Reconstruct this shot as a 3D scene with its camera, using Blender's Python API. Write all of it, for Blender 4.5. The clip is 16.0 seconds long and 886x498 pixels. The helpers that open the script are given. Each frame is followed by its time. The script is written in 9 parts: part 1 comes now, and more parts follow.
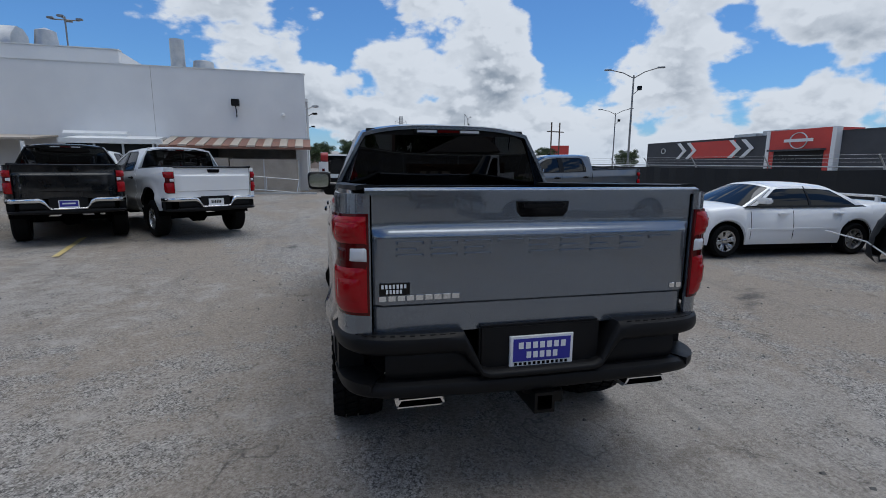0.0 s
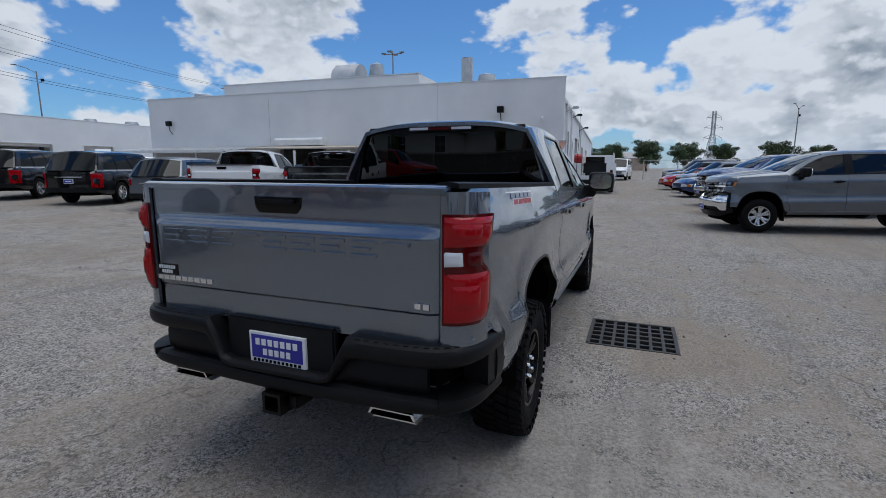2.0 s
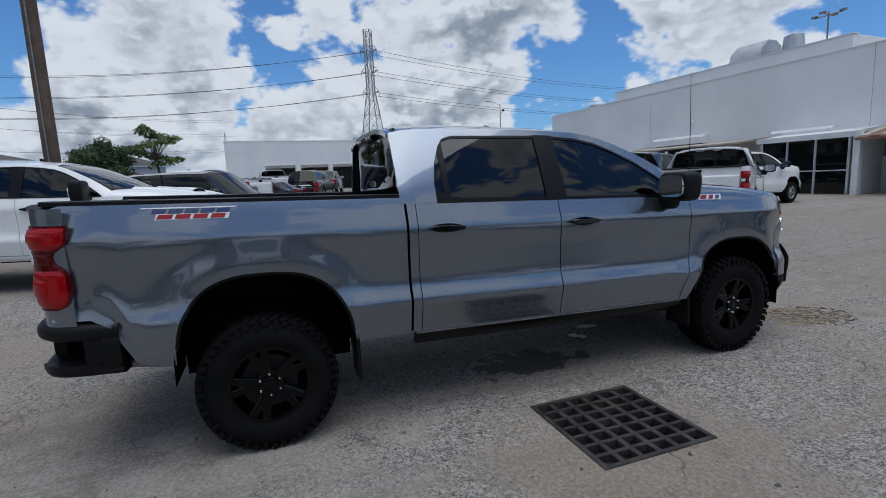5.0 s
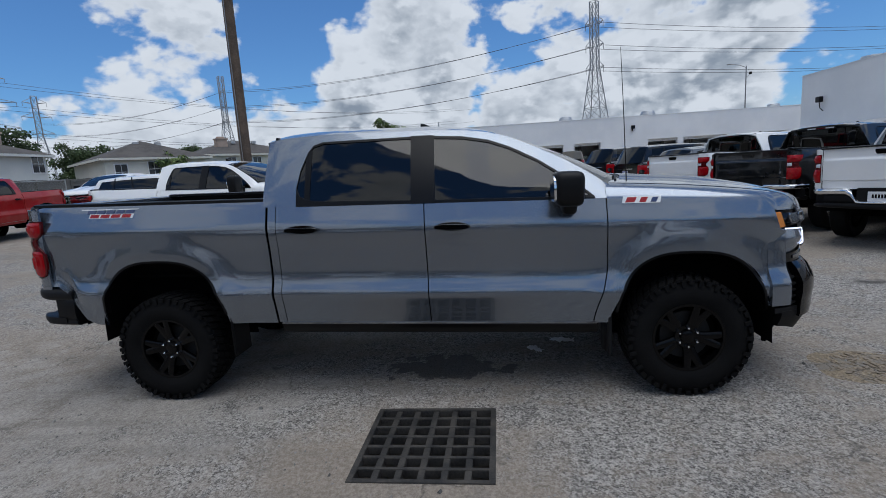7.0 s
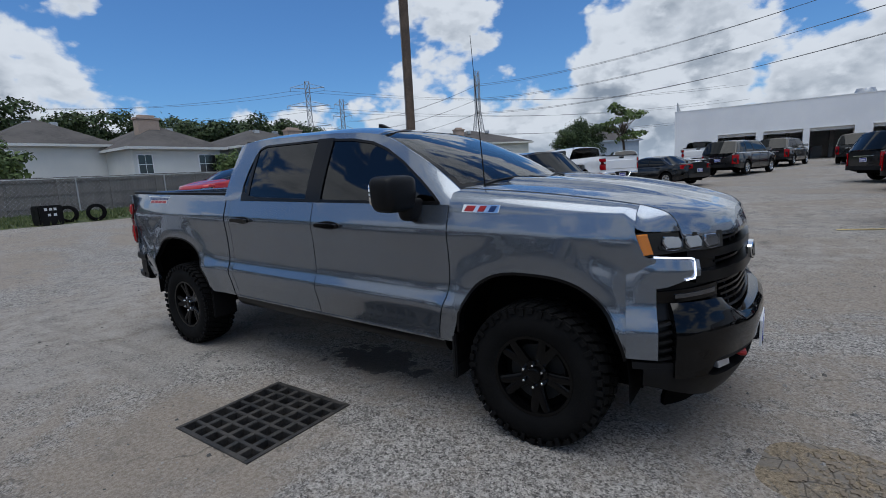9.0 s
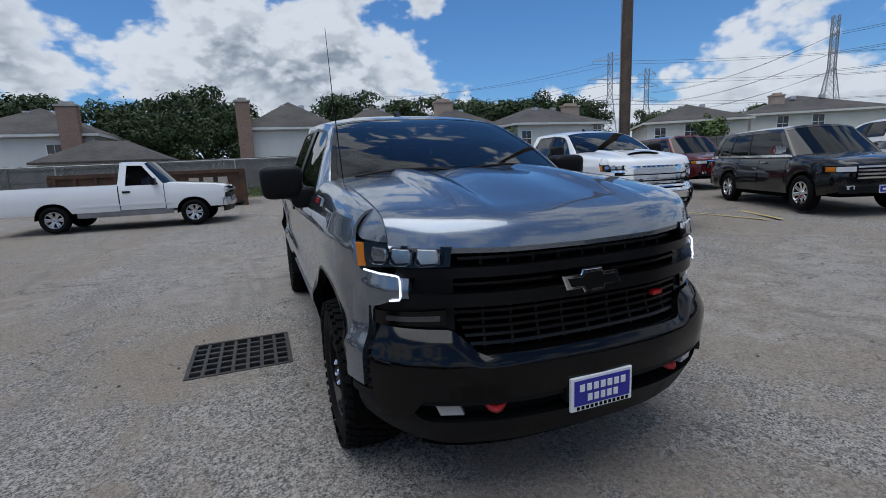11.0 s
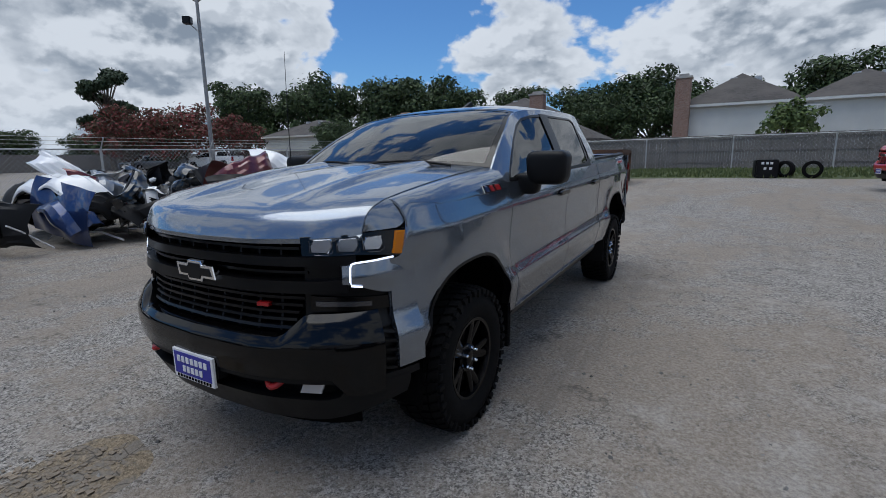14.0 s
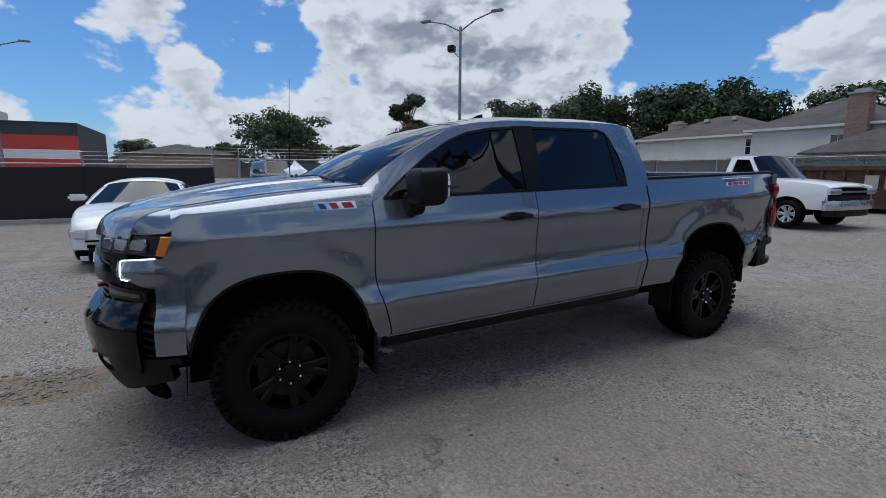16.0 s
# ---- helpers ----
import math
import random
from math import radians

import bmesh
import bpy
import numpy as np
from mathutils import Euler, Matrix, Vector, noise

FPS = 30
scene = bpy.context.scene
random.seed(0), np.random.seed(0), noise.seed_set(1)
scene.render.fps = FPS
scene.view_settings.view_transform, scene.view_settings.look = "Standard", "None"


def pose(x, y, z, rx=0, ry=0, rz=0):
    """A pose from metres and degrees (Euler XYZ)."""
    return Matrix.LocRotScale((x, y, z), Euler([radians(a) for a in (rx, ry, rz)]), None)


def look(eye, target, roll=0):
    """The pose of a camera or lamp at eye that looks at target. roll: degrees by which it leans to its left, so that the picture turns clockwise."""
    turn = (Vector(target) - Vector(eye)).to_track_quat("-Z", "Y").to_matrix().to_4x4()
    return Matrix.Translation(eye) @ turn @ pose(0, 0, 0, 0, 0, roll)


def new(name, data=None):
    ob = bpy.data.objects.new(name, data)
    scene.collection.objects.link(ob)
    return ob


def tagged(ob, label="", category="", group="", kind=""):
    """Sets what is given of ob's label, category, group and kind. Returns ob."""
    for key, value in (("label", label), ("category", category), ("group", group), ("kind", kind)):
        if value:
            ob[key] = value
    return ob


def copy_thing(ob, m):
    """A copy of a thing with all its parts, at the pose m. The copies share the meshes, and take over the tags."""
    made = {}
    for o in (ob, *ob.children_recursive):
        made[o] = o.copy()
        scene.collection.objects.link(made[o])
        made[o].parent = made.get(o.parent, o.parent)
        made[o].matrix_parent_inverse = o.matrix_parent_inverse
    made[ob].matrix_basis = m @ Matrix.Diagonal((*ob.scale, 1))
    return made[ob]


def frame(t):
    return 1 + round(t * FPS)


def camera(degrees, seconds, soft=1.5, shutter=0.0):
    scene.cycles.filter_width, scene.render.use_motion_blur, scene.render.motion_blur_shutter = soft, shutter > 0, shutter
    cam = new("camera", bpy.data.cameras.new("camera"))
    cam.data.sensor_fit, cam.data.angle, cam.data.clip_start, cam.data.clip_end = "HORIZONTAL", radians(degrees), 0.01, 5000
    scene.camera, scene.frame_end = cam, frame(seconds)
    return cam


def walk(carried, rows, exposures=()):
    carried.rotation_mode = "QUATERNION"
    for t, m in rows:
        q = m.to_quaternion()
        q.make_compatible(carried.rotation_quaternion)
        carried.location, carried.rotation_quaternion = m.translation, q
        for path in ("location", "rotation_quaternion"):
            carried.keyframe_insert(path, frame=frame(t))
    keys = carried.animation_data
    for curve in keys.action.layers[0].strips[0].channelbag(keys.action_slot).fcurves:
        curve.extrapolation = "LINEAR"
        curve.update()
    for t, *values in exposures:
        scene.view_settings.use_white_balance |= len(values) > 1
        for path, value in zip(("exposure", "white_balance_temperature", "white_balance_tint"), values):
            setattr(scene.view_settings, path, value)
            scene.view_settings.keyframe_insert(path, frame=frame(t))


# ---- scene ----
cam = camera(85.5, 16.0, soft=0.9)
PATH = [
    (0, (-0.892, -4.979, 1.625), (-0.473, -3.053, 1.286), 0.4),
    (0.5, (-0.27, -5.05, 1.625), (-0.156, -3.083, 1.286), 0.0),
    (1, (0.348, -5.008, 1.625), (0.177, -3.044, 1.289), -0.2),
    (1.5, (0.928, -4.893, 1.608), (0.479, -2.973, 1.271), -0.0),
    (2, (1.478, -4.64, 1.604), (0.745, -2.809, 1.268), 0.1),
    (2.5, (2.023, -4.33, 1.601), (1.003, -2.643, 1.263), -0.5),
    (3, (2.506, -3.917, 1.596), (1.232, -2.412, 1.258), -1.0),
    (3.5, (2.969, -3.441, 1.59), (1.486, -2.139, 1.266), -1.5),
    (4, (3.345, -2.91, 1.57), (1.697, -1.819, 1.269), -2.0),
    (6.5, (4.173, 0.045, 1.586), (2.197, 0.036, 1.277), -3.3),
    (7, (4.168, 0.661, 1.594), (2.207, 0.421, 1.28), -3.7),
    (7.5, (4.048, 1.257, 1.602), (2.129, 0.797, 1.277), -3.9),
    (8, (3.886, 1.859, 1.579), (2.031, 1.18, 1.265), -3.8),
    (10.5, (1.809, 4.201, 1.524), (0.85, 2.478, 1.19), -2.6),
    (11, (1.253, 4.45, 1.515), (0.56, 2.606, 1.17), -2.5),
    (11.5, (0.669, 4.595, 1.527), (0.261, 2.671, 1.163), -2.4),
    (12, (0.071, 4.693, 1.528), (-0.054, 2.732, 1.155), -2.2),
    (12.5, (-0.514, 4.664, 1.52), (-0.35, 2.706, 1.146), -2.0),
    (13, (-1.082, 4.591, 1.51), (-0.626, 2.68, 1.136), -1.8),
    (13.5, (-1.608, 4.401, 1.511), (-0.861, 2.584, 1.134), -1.2),
    (14, (-2.145, 4.129, 1.522), (-1.131, 2.446, 1.146), -0.9),
    (14.5, (-2.604, 3.767, 1.538), (-1.351, 2.25, 1.177), -0.6),
    (15, (-3.013, 3.318, 1.53), (-1.563, 1.986, 1.179), -0.3),
    (15.5, (-3.378, 2.813, 1.534), (-1.754, 1.695, 1.197), 0.0),
    (16, (-3.65, 2.278, 1.54), (-1.896, 1.374, 1.217), 0.2),
]
walk(cam, [(t, look(eye, target, roll)) for t, eye, target, roll in PATH])

# ---------------------------------------------------------------- world, sun
SUN_EL, SUN_AZ = 78.0, 60.0            # degrees; azimuth from +y towards +x
world = bpy.data.worlds.new("sky")
scene.world = world
world.use_nodes = True


def build_sky():
    nt = world.node_tree
    nt.nodes.clear()
    N, L = nt.nodes.new, nt.links.new

    def math_node(op, a, b=None, c=None, clamp=False):
        n = N("ShaderNodeMath")
        n.operation, n.use_clamp = op, clamp
        for i, v in enumerate((a, b, c)):
            if v is None:
                continue
            if isinstance(v, (int, float)):
                n.inputs[i].default_value = v
            else:
                L(v, n.inputs[i])
        return n.outputs[0]

    def ramp(v, a, b):
        n = N("ShaderNodeMapRange")
        n.interpolation_type = "SMOOTHSTEP"
        L(v, n.inputs[0])
        n.inputs[1].default_value, n.inputs[2].default_value = a, b
        return n.outputs[0]

    def tex(vec, scale, detail, rough, dist=0.0):
        n = N("ShaderNodeTexNoise")
        L(vec, n.inputs["Vector"])
        n.inputs["Scale"].default_value, n.inputs["Detail"].default_value = scale, detail
        n.inputs["Roughness"].default_value, n.inputs["Distortion"].default_value = rough, dist
        return n.outputs["Fac"]

    def mix(f, a, b):
        n = N("ShaderNodeMix")
        n.data_type = "RGBA"
        for sock, v in ((n.inputs[0], f), (n.inputs[6], a), (n.inputs[7], b)):
            if isinstance(v, tuple):
                sock.default_value = (*v, 1)
            elif isinstance(v, float):
                sock.default_value = v
            else:
                L(v, sock)
        return n.outputs[2]

    sky = N("ShaderNodeTexSky")
    sky.sky_type, sky.sun_disc = "NISHITA", False
    sky.sun_elevation, sky.sun_rotation = radians(SUN_EL), radians(SUN_AZ)
    sky.altitude, sky.dust_density, sky.ozone_density = 20, 0.6, 1.4
    co = N("ShaderNodeTexCoord").outputs["Generated"]
    sep = N("ShaderNodeSeparateXYZ")
    L(co, sep.inputs[0])
    z = math_node("MAXIMUM", sep.outputs[2], 0.0)
    # heaped clouds: lumps in the way itself, stretched upwards; high up they spread out flat
    def shifted(scale, by):
        mp = N("ShaderNodeMapping")
        mp.inputs["Scale"].default_value, mp.inputs["Location"].default_value = scale, by
        L(co, mp.inputs[0])
        return mp.outputs[0]

    def lumps(by):
        p = shifted((1.0, 1.0, 1.55), by)
        big = tex(p, 1.7, 3, 0.5, 0.2)
        mid = tex(p, 4.2, 10, 0.60, 0.15)
        v = N("ShaderNodeTexVoronoi")
        v.feature = "SMOOTH_F1"
        v.inputs["Scale"].default_value, v.inputs["Smoothness"].default_value = 9.0, 0.6
        if "Detail" in v.inputs:
            v.inputs["Detail"].default_value, v.inputs["Roughness"].default_value = 3.0, 0.55
        L(p, v.inputs["Vector"])
        ball = math_node("SUBTRACT", 1.0, v.outputs["Distance"])
        f = math_node("ADD", math_node("MULTIPLY", big, 0.50), math_node("MULTIPLY", mid, 0.38))
        return math_node("ADD", f, math_node("MULTIPLY", ball, 0.12))

    here = lumps(CLOUD_SHIFT)
    above = lumps((CLOUD_SHIFT[0] + 0.02, CLOUD_SHIFT[1] + 0.01, CLOUD_SHIFT[2] + 0.075))
    near = lumps((CLOUD_SHIFT[0] + 0.008, CLOUD_SHIFT[1] + 0.004, CLOUD_SHIFT[2] + 0.024))
    # more cloud to the south and west; heaps and clear gaps in their quarters of the sky
    side = math_node("MULTIPLY", sep.outputs[1], -0.014)
    for az, el, size, amount in HEAPS:
        az, el = radians(az), radians(el)
        dot = N("ShaderNodeVectorMath")
        dot.operation = "DOT_PRODUCT"
        L(co, dot.inputs[0])
        dot.inputs[1].default_value = (math.sin(az) * math.cos(el), math.cos(az) * math.cos(el), math.sin(el))
        lobe = N("ShaderNodeMapRange")
        lobe.interpolation_type = "SMOOTHSTEP"
        L(dot.outputs["Value"], lobe.inputs[0])
        for i, v in zip((1, 2, 3, 4), (math.cos(radians(size)), 1.0, 0.0, amount)):
            lobe.inputs[i].default_value = v
        side = math_node("ADD", side, lobe.outputs[0])
    low = ramp(z, 0.17, 0.03)
    high = ramp(z, 0.32, 0.62)
    field = math_node("ADD", math_node("ADD", here, side), math_node("ADD", math_node("MULTIPLY", low, 0.045), math_node("MULTIPLY", high, 0.030)))
    cover = ramp(field, CLOUD_EDGE[0], CLOUD_EDGE[1])
    thick = ramp(field, CLOUD_EDGE[0] + 0.01, CLOUD_EDGE[1] + 0.075)
    slope = ramp(math_node("SUBTRACT", above, here), -0.035, 0.045)
    billow = ramp(math_node("SUBTRACT", near, here), -0.022, 0.022)
    shade = math_node("MULTIPLY", thick, math_node("ADD", 0.06, math_node("ADD", math_node("MULTIPLY", slope, 0.58), math_node("MULTIPLY", billow, 0.36))))
    puff = mix(shade, CLOUD_LIT, CLOUD_GREY)
    dim = N("ShaderNodeVectorMath")
    dim.operation = "MULTIPLY"
    L(sky.outputs[0], dim.inputs[0])
    dim.inputs[1].default_value = SKY_TINT
    out = mix(cover, dim.outputs[0], puff)
    haze = ramp(z, 0.10, -0.02)
    out = mix(math_node("MULTIPLY", haze, 0.5), out, CLOUD_HAZE)
    bg = N("ShaderNodeBackground")
    L(out, bg.inputs[0])
    bg.inputs[1].default_value = SKY_STRENGTH
    L(bg.outputs[0], N("ShaderNodeOutputWorld").inputs[0])


CLOUD_SHIFT, CLOUD_EDGE = (3.1, 1.7, 0.4), (0.443, 0.482)
# compass way, height and reach in degrees, and how much cloud is heaped up (or cleared away)
HEAPS = ((-8, 12, 11, 0.056), (2, 13, 7, -0.056), (13, 13, 11, 0.050), (27, 14, 6, -0.062), (38, 12, 9, 0.056), (44, 11, 6, -0.056), (49, 10, 8, 0.050),
         (-21, 14, 12, -0.074), (-39, 14, 13, 0.056), (-55, 15, 9, -0.068), (-69, 12, 14, 0.062), (-90, 16, 9, -0.068), (-101, 12, 11, 0.056),
         (-115, 14, 8, -0.050), (-128, 11, 12, 0.050), (-139, 16, 9, -0.068), (-151, 14, 8, -0.062), (-165, 11, 16, 0.056), (177, 11, 16, 0.050),
         (146, 13, 10, -0.099), (158, 11, 10, 0.062), (119, 12, 19, 0.068), (96, 14, 8, -0.062), (88, 10, 9, 0.050))
CLOUD_LIT, CLOUD_GREY, CLOUD_HAZE = (6.5, 6.75, 7.0), (2.25, 2.65, 3.15), (4.6, 5.3, 6.1)
SKY_TINT = (0.50, 0.78, 1.06)
SKY_STRENGTH = 0.10
build_sky()

sun_data = bpy.data.lights.new("sun", "SUN")
sun_data.energy, sun_data.angle, sun_data.color = 2.0, radians(62), (1.0, 0.965, 0.90)
scene.view_settings.exposure = 0.08
scene.view_settings.use_white_balance = True
scene.view_settings.white_balance_temperature = 6050
sun = new("sun", sun_data)
a, e = radians(SUN_AZ), radians(SUN_EL)
sun.matrix_world = look((math.sin(a) * math.cos(e) * 60, math.cos(a) * math.cos(e) * 60, math.sin(e) * 60), (0, 0, 0))

# ---------------------------------------------------------------- materials
def material(name, color, rough=0.5, metal=0.0, coat=0.0, spec=None, emit=None, power=0.0, clear=False):
    m = bpy.data.materials.new(name)
    m.use_nodes = True
    b = m.node_tree.nodes["Principled BSDF"]
    b.inputs["Base Color"].default_value = (*color, 1)
    b.inputs["Roughness"].default_value, b.inputs["Metallic"].default_value = rough, metal
    b.inputs["Coat Weight"].default_value = coat
    b.inputs["Coat Roughness"].default_value = 0.03
    if spec is not None:
        b.inputs["Specular IOR Level"].default_value = spec
    if emit:
        b.inputs["Emission Color"].default_value = (*emit, 1)
        b.inputs["Emission Strength"].default_value = power
    if clear:
        b.inputs["Transmission Weight"].default_value = 1.0
    return m


class Graph:
    """Short names for a material's nodes."""

    def __init__(self, mat):
        self.t = mat.node_tree
        self.bsdf = self.t.nodes["Principled BSDF"]
        self.co = self.t.nodes.new("ShaderNodeTexCoord").outputs["Object"]

    def link(self, a, b):
        self.t.links.new(a, b)

    def put(self, sock, v):
        if isinstance(v, tuple):
            sock.default_value = (*v, 1) if len(v) == 3 and sock.type == "RGBA" else v
        elif isinstance(v, (int, float)):
            sock.default_value = v
        else:
            self.link(v, sock)

    def world(self):
        return self.t.nodes.new("ShaderNodeNewGeometry").outputs["Position"]

    def noise(self, scale, detail=4, rough=0.55, vec=None, dist=0.0, stretch=None):
        n = self.t.nodes.new("ShaderNodeTexNoise")
        v = vec or self.co
        if stretch:
            mp = self.t.nodes.new("ShaderNodeMapping")
            mp.inputs["Scale"].default_value = stretch
            self.link(v, mp.inputs[0])
            v = mp.outputs[0]
        self.link(v, n.inputs["Vector"])
        n.inputs["Scale"].default_value, n.inputs["Detail"].default_value = scale, detail
        n.inputs["Roughness"].default_value, n.inputs["Distortion"].default_value = rough, dist
        return n.outputs["Fac"]

    def cells(self, scale, vec=None, feature="F1"):
        n = self.t.nodes.new("ShaderNodeTexVoronoi")
        n.feature = feature
        self.link(vec or self.co, n.inputs["Vector"])
        n.inputs["Scale"].default_value = scale
        return n

    def range(self, v, a, b, lo=0.0, hi=1.0):
        n = self.t.nodes.new("ShaderNodeMapRange")
        n.interpolation_type = "SMOOTHSTEP"
        self.put(n.inputs[0], v)
        for i, x in zip((1, 2, 3, 4), (a, b, lo, hi)):
            n.inputs[i].default_value = x
        return n.outputs[0]

    def math(self, op, a, b):
        n = self.t.nodes.new("ShaderNodeMath")
        n.operation = op
        self.put(n.inputs[0], a)
        self.put(n.inputs[1], b)
        return n.outputs[0]

    def mix(self, f, a, b):
        n = self.t.nodes.new("ShaderNodeMix")
        n.data_type = "RGBA"
        self.put(n.inputs[0], f)
        self.put(n.inputs[6], a)
        self.put(n.inputs[7], b)
        return n.outputs[2]

    def color(self, v):
        self.put(self.bsdf.inputs["Base Color"], v)

    def rough(self, v):
        self.put(self.bsdf.inputs["Roughness"], v)

    def bump(self, h, strength=0.3, distance=0.01):
        n = self.t.nodes.new("ShaderNodeBump")
        n.inputs["Strength"].default_value, n.inputs["Distance"].default_value = strength, distance
        self.link(h, n.inputs["Height"])
        self.link(n.outputs[0], self.bsdf.inputs["Normal"])

    def random(self):
        return self.t.nodes.new("ShaderNodeObjectInfo").outputs["Random"]


def worn(name, a, b, rough=0.6, scale=3.0, fine=60.0, bump=0.15, metal=0.0, dist=0.004, rvar=0.12, spec=None):
    """A plain surface with colour that drifts between a and b, fine grain and relief."""
    m = material(name, a, rough, metal, 0.0, spec)
    g = Graph(m)
    big, small = g.noise(scale, 5, 0.6), g.noise(fine, 3, 0.6)
    f = g.math("ADD", g.math("MULTIPLY", big, 0.65), g.math("MULTIPLY", small, 0.35))
    g.color(g.mix(g.range(f, 0.36, 0.64), a, b))
    g.rough(g.range(big, 0.3, 0.7, rough - rvar, min(1.0, rough + rvar)))
    if bump:
        g.bump(small, bump, dist)
    return m


def car_paint(name, color, metal=0.0, rough=0.35, flake=0.0, dust=0.06, lacquer=1.5):
    m = material(name, color, rough, metal, coat=1.0, spec=0.1)
    m.node_tree.nodes["Principled BSDF"].inputs["Coat IOR"].default_value = lacquer
    g = Graph(m)
    film = g.range(g.noise(2.2, 5, 0.65), 0.45, 0.75, 0.0, dust)
    base = color
    if flake:
        lit = tuple(min(1, c * 1.5) for c in color)
        base = g.mix(g.math("MULTIPLY", g.noise(900, 1, 0.5), flake), color, lit)
    g.color(g.mix(film, base, (0.42, 0.38, 0.33)))
    return m


PAINT_GREY = car_paint("satin_steel_paint", (0.152, 0.176, 0.210), 0.86, 0.265, 0.5, 0.02, 1.72)
PAINT_WHITE = car_paint("white_paint", (0.80, 0.80, 0.79))
PAINT_BLACK = car_paint("black_paint", (0.004, 0.0045, 0.006), 0.0, 0.3, 0.0, 0.02)
PAINT_DARK = car_paint("dark_graphite_paint", (0.0065, 0.008, 0.0095), 0.3, 0.3)
PAINT_SILVER = car_paint("grey_metallic_paint", (0.12, 0.135, 0.155), 0.7, 0.34, 0.4)
PAINT_RED = car_paint("red_paint", (0.36, 0.009, 0.011), 0.1, 0.3)
PAINT_BLUE = car_paint("dark_blue_paint", (0.020, 0.040, 0.12), 0.4, 0.3)
PAINT_MAROON = car_paint("maroon_paint", (0.10, 0.012, 0.015), 0.3, 0.3)
BRAKE = material("dark_brake_disc", (0.02, 0.02, 0.02), 0.6, 0.6)
PLASTIC = worn("black_plastic", (0.0045, 0.0045, 0.005), (0.009, 0.009, 0.0095), 0.48, 2.5, 220, 0.25, 0, 0.001, 0.12, 0.18)
SATIN_BLACK = material("satin_black", (0.003, 0.003, 0.0034), 0.28, 0, 0, 0.22)
GLOSS_BLACK = material("gloss_black", (0.0018, 0.0018, 0.0020), 0.09, 0, 0.0, 0.30)
RIM_BLACK = material("black_wheel_paint", (0.0016, 0.0016, 0.0018), 0.20, 0, 0.0, 0.20)
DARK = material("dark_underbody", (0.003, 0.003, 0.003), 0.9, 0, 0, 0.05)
RUBBER = worn("tyre_rubber", (0.0045, 0.0045, 0.0047), (0.009, 0.0088, 0.0087), 0.72, 5, 90, 0.3, 0, 0.002, 0.12, 0.08)
CHROME = material("chrome", (0.78, 0.79, 0.80), 0.09, 1.0)
ALLOY = worn("alloy_metal", (0.50, 0.51, 0.52), (0.62, 0.63, 0.64), 0.28, 4, 60, 0.05, 1.0)
STEEL = worn("dull_steel", (0.20, 0.20, 0.20), (0.32, 0.31, 0.30), 0.5, 6, 50, 0.1, 0.8)
TINTED = material("tinted_glass", (0.004, 0.005, 0.0055), 0.02, 0.0, 0.0, 0.3)
SMOKED = material("smoked_lens", (0.06, 0.06, 0.065), 0.15, 0.5, 1.0)
FOG_LENS = material("fog_lens", (0.42, 0.42, 0.43), 0.15, 0.3, 1.0)
RED_LENS = material("red_lens", (0.30, 0.003, 0.006), 0.08, 0, 0.0, 0.35)
DARK_RED_LENS = material("dark_red_lens", (0.075, 0.002, 0.003), 0.08, 0, 0.0, 0.3)
CLEAR_LENS = material("white_lens", (0.62, 0.63, 0.65), 0.12, 0, 1.0)
HEAD_LENS = material("headlamp_reflector", (0.30, 0.31, 0.33), 0.12, 0.85, 1.0)
AMBER = material("amber_lens", (0.50, 0.155, 0.008), 0.15, 0, 0.4, 0.3)
DRL = material("running_light", (0.85, 0.88, 0.95), 0.2, 0, 0, None, (0.78, 0.82, 1.0), 1.1)
RED_PAINT = material("hook_red", (0.30, 0.008, 0.009), 0.35)
RUST = worn("rusty_primer", (0.035, 0.022, 0.016), (0.16, 0.085, 0.045), 0.9, 9, 60, 0.4)
PLATE_BLUE = material("plate_blue", (0.022, 0.022, 0.27), 0.45)
PLATE_WHITE = material("plate_white", (0.72, 0.72, 0.72), 0.45)
SEAT = worn("dark_seat_cloth", (0.012, 0.012, 0.013), (0.03, 0.03, 0.03), 0.9, 6, 200, 0.2)


def glass_material(name, tint, mixed=0.85):
    """See-through tinted glass: a dark filter under a sharp gloss."""
    m = bpy.data.materials.new(name)
    m.use_nodes = True
    t = m.node_tree
    t.nodes.clear()
    out = t.nodes.new("ShaderNodeOutputMaterial")
    tr = t.nodes.new("ShaderNodeBsdfTransparent")
    tr.inputs[0].default_value = (*tint, 1)
    gl = t.nodes.new("ShaderNodeBsdfGlossy")
    gl.inputs["Roughness"].default_value = 0.01
    gl.inputs[0].default_value = (1, 1, 1, 1)
    fr = t.nodes.new("ShaderNodeFresnel")
    fr.inputs[0].default_value = 1.52
    mx = t.nodes.new("ShaderNodeMixShader")
    t.links.new(fr.outputs[0], mx.inputs[0])
    t.links.new(tr.outputs[0], mx.inputs[1])
    t.links.new(gl.outputs[0], mx.inputs[2])
    t.links.new(mx.outputs[0], out.inputs[0])
    return m


GLASS = glass_material("clear_windscreen", (0.55, 0.60, 0.58))
GLASS_DARK = glass_material("privacy_glass", (0.065, 0.068, 0.068))

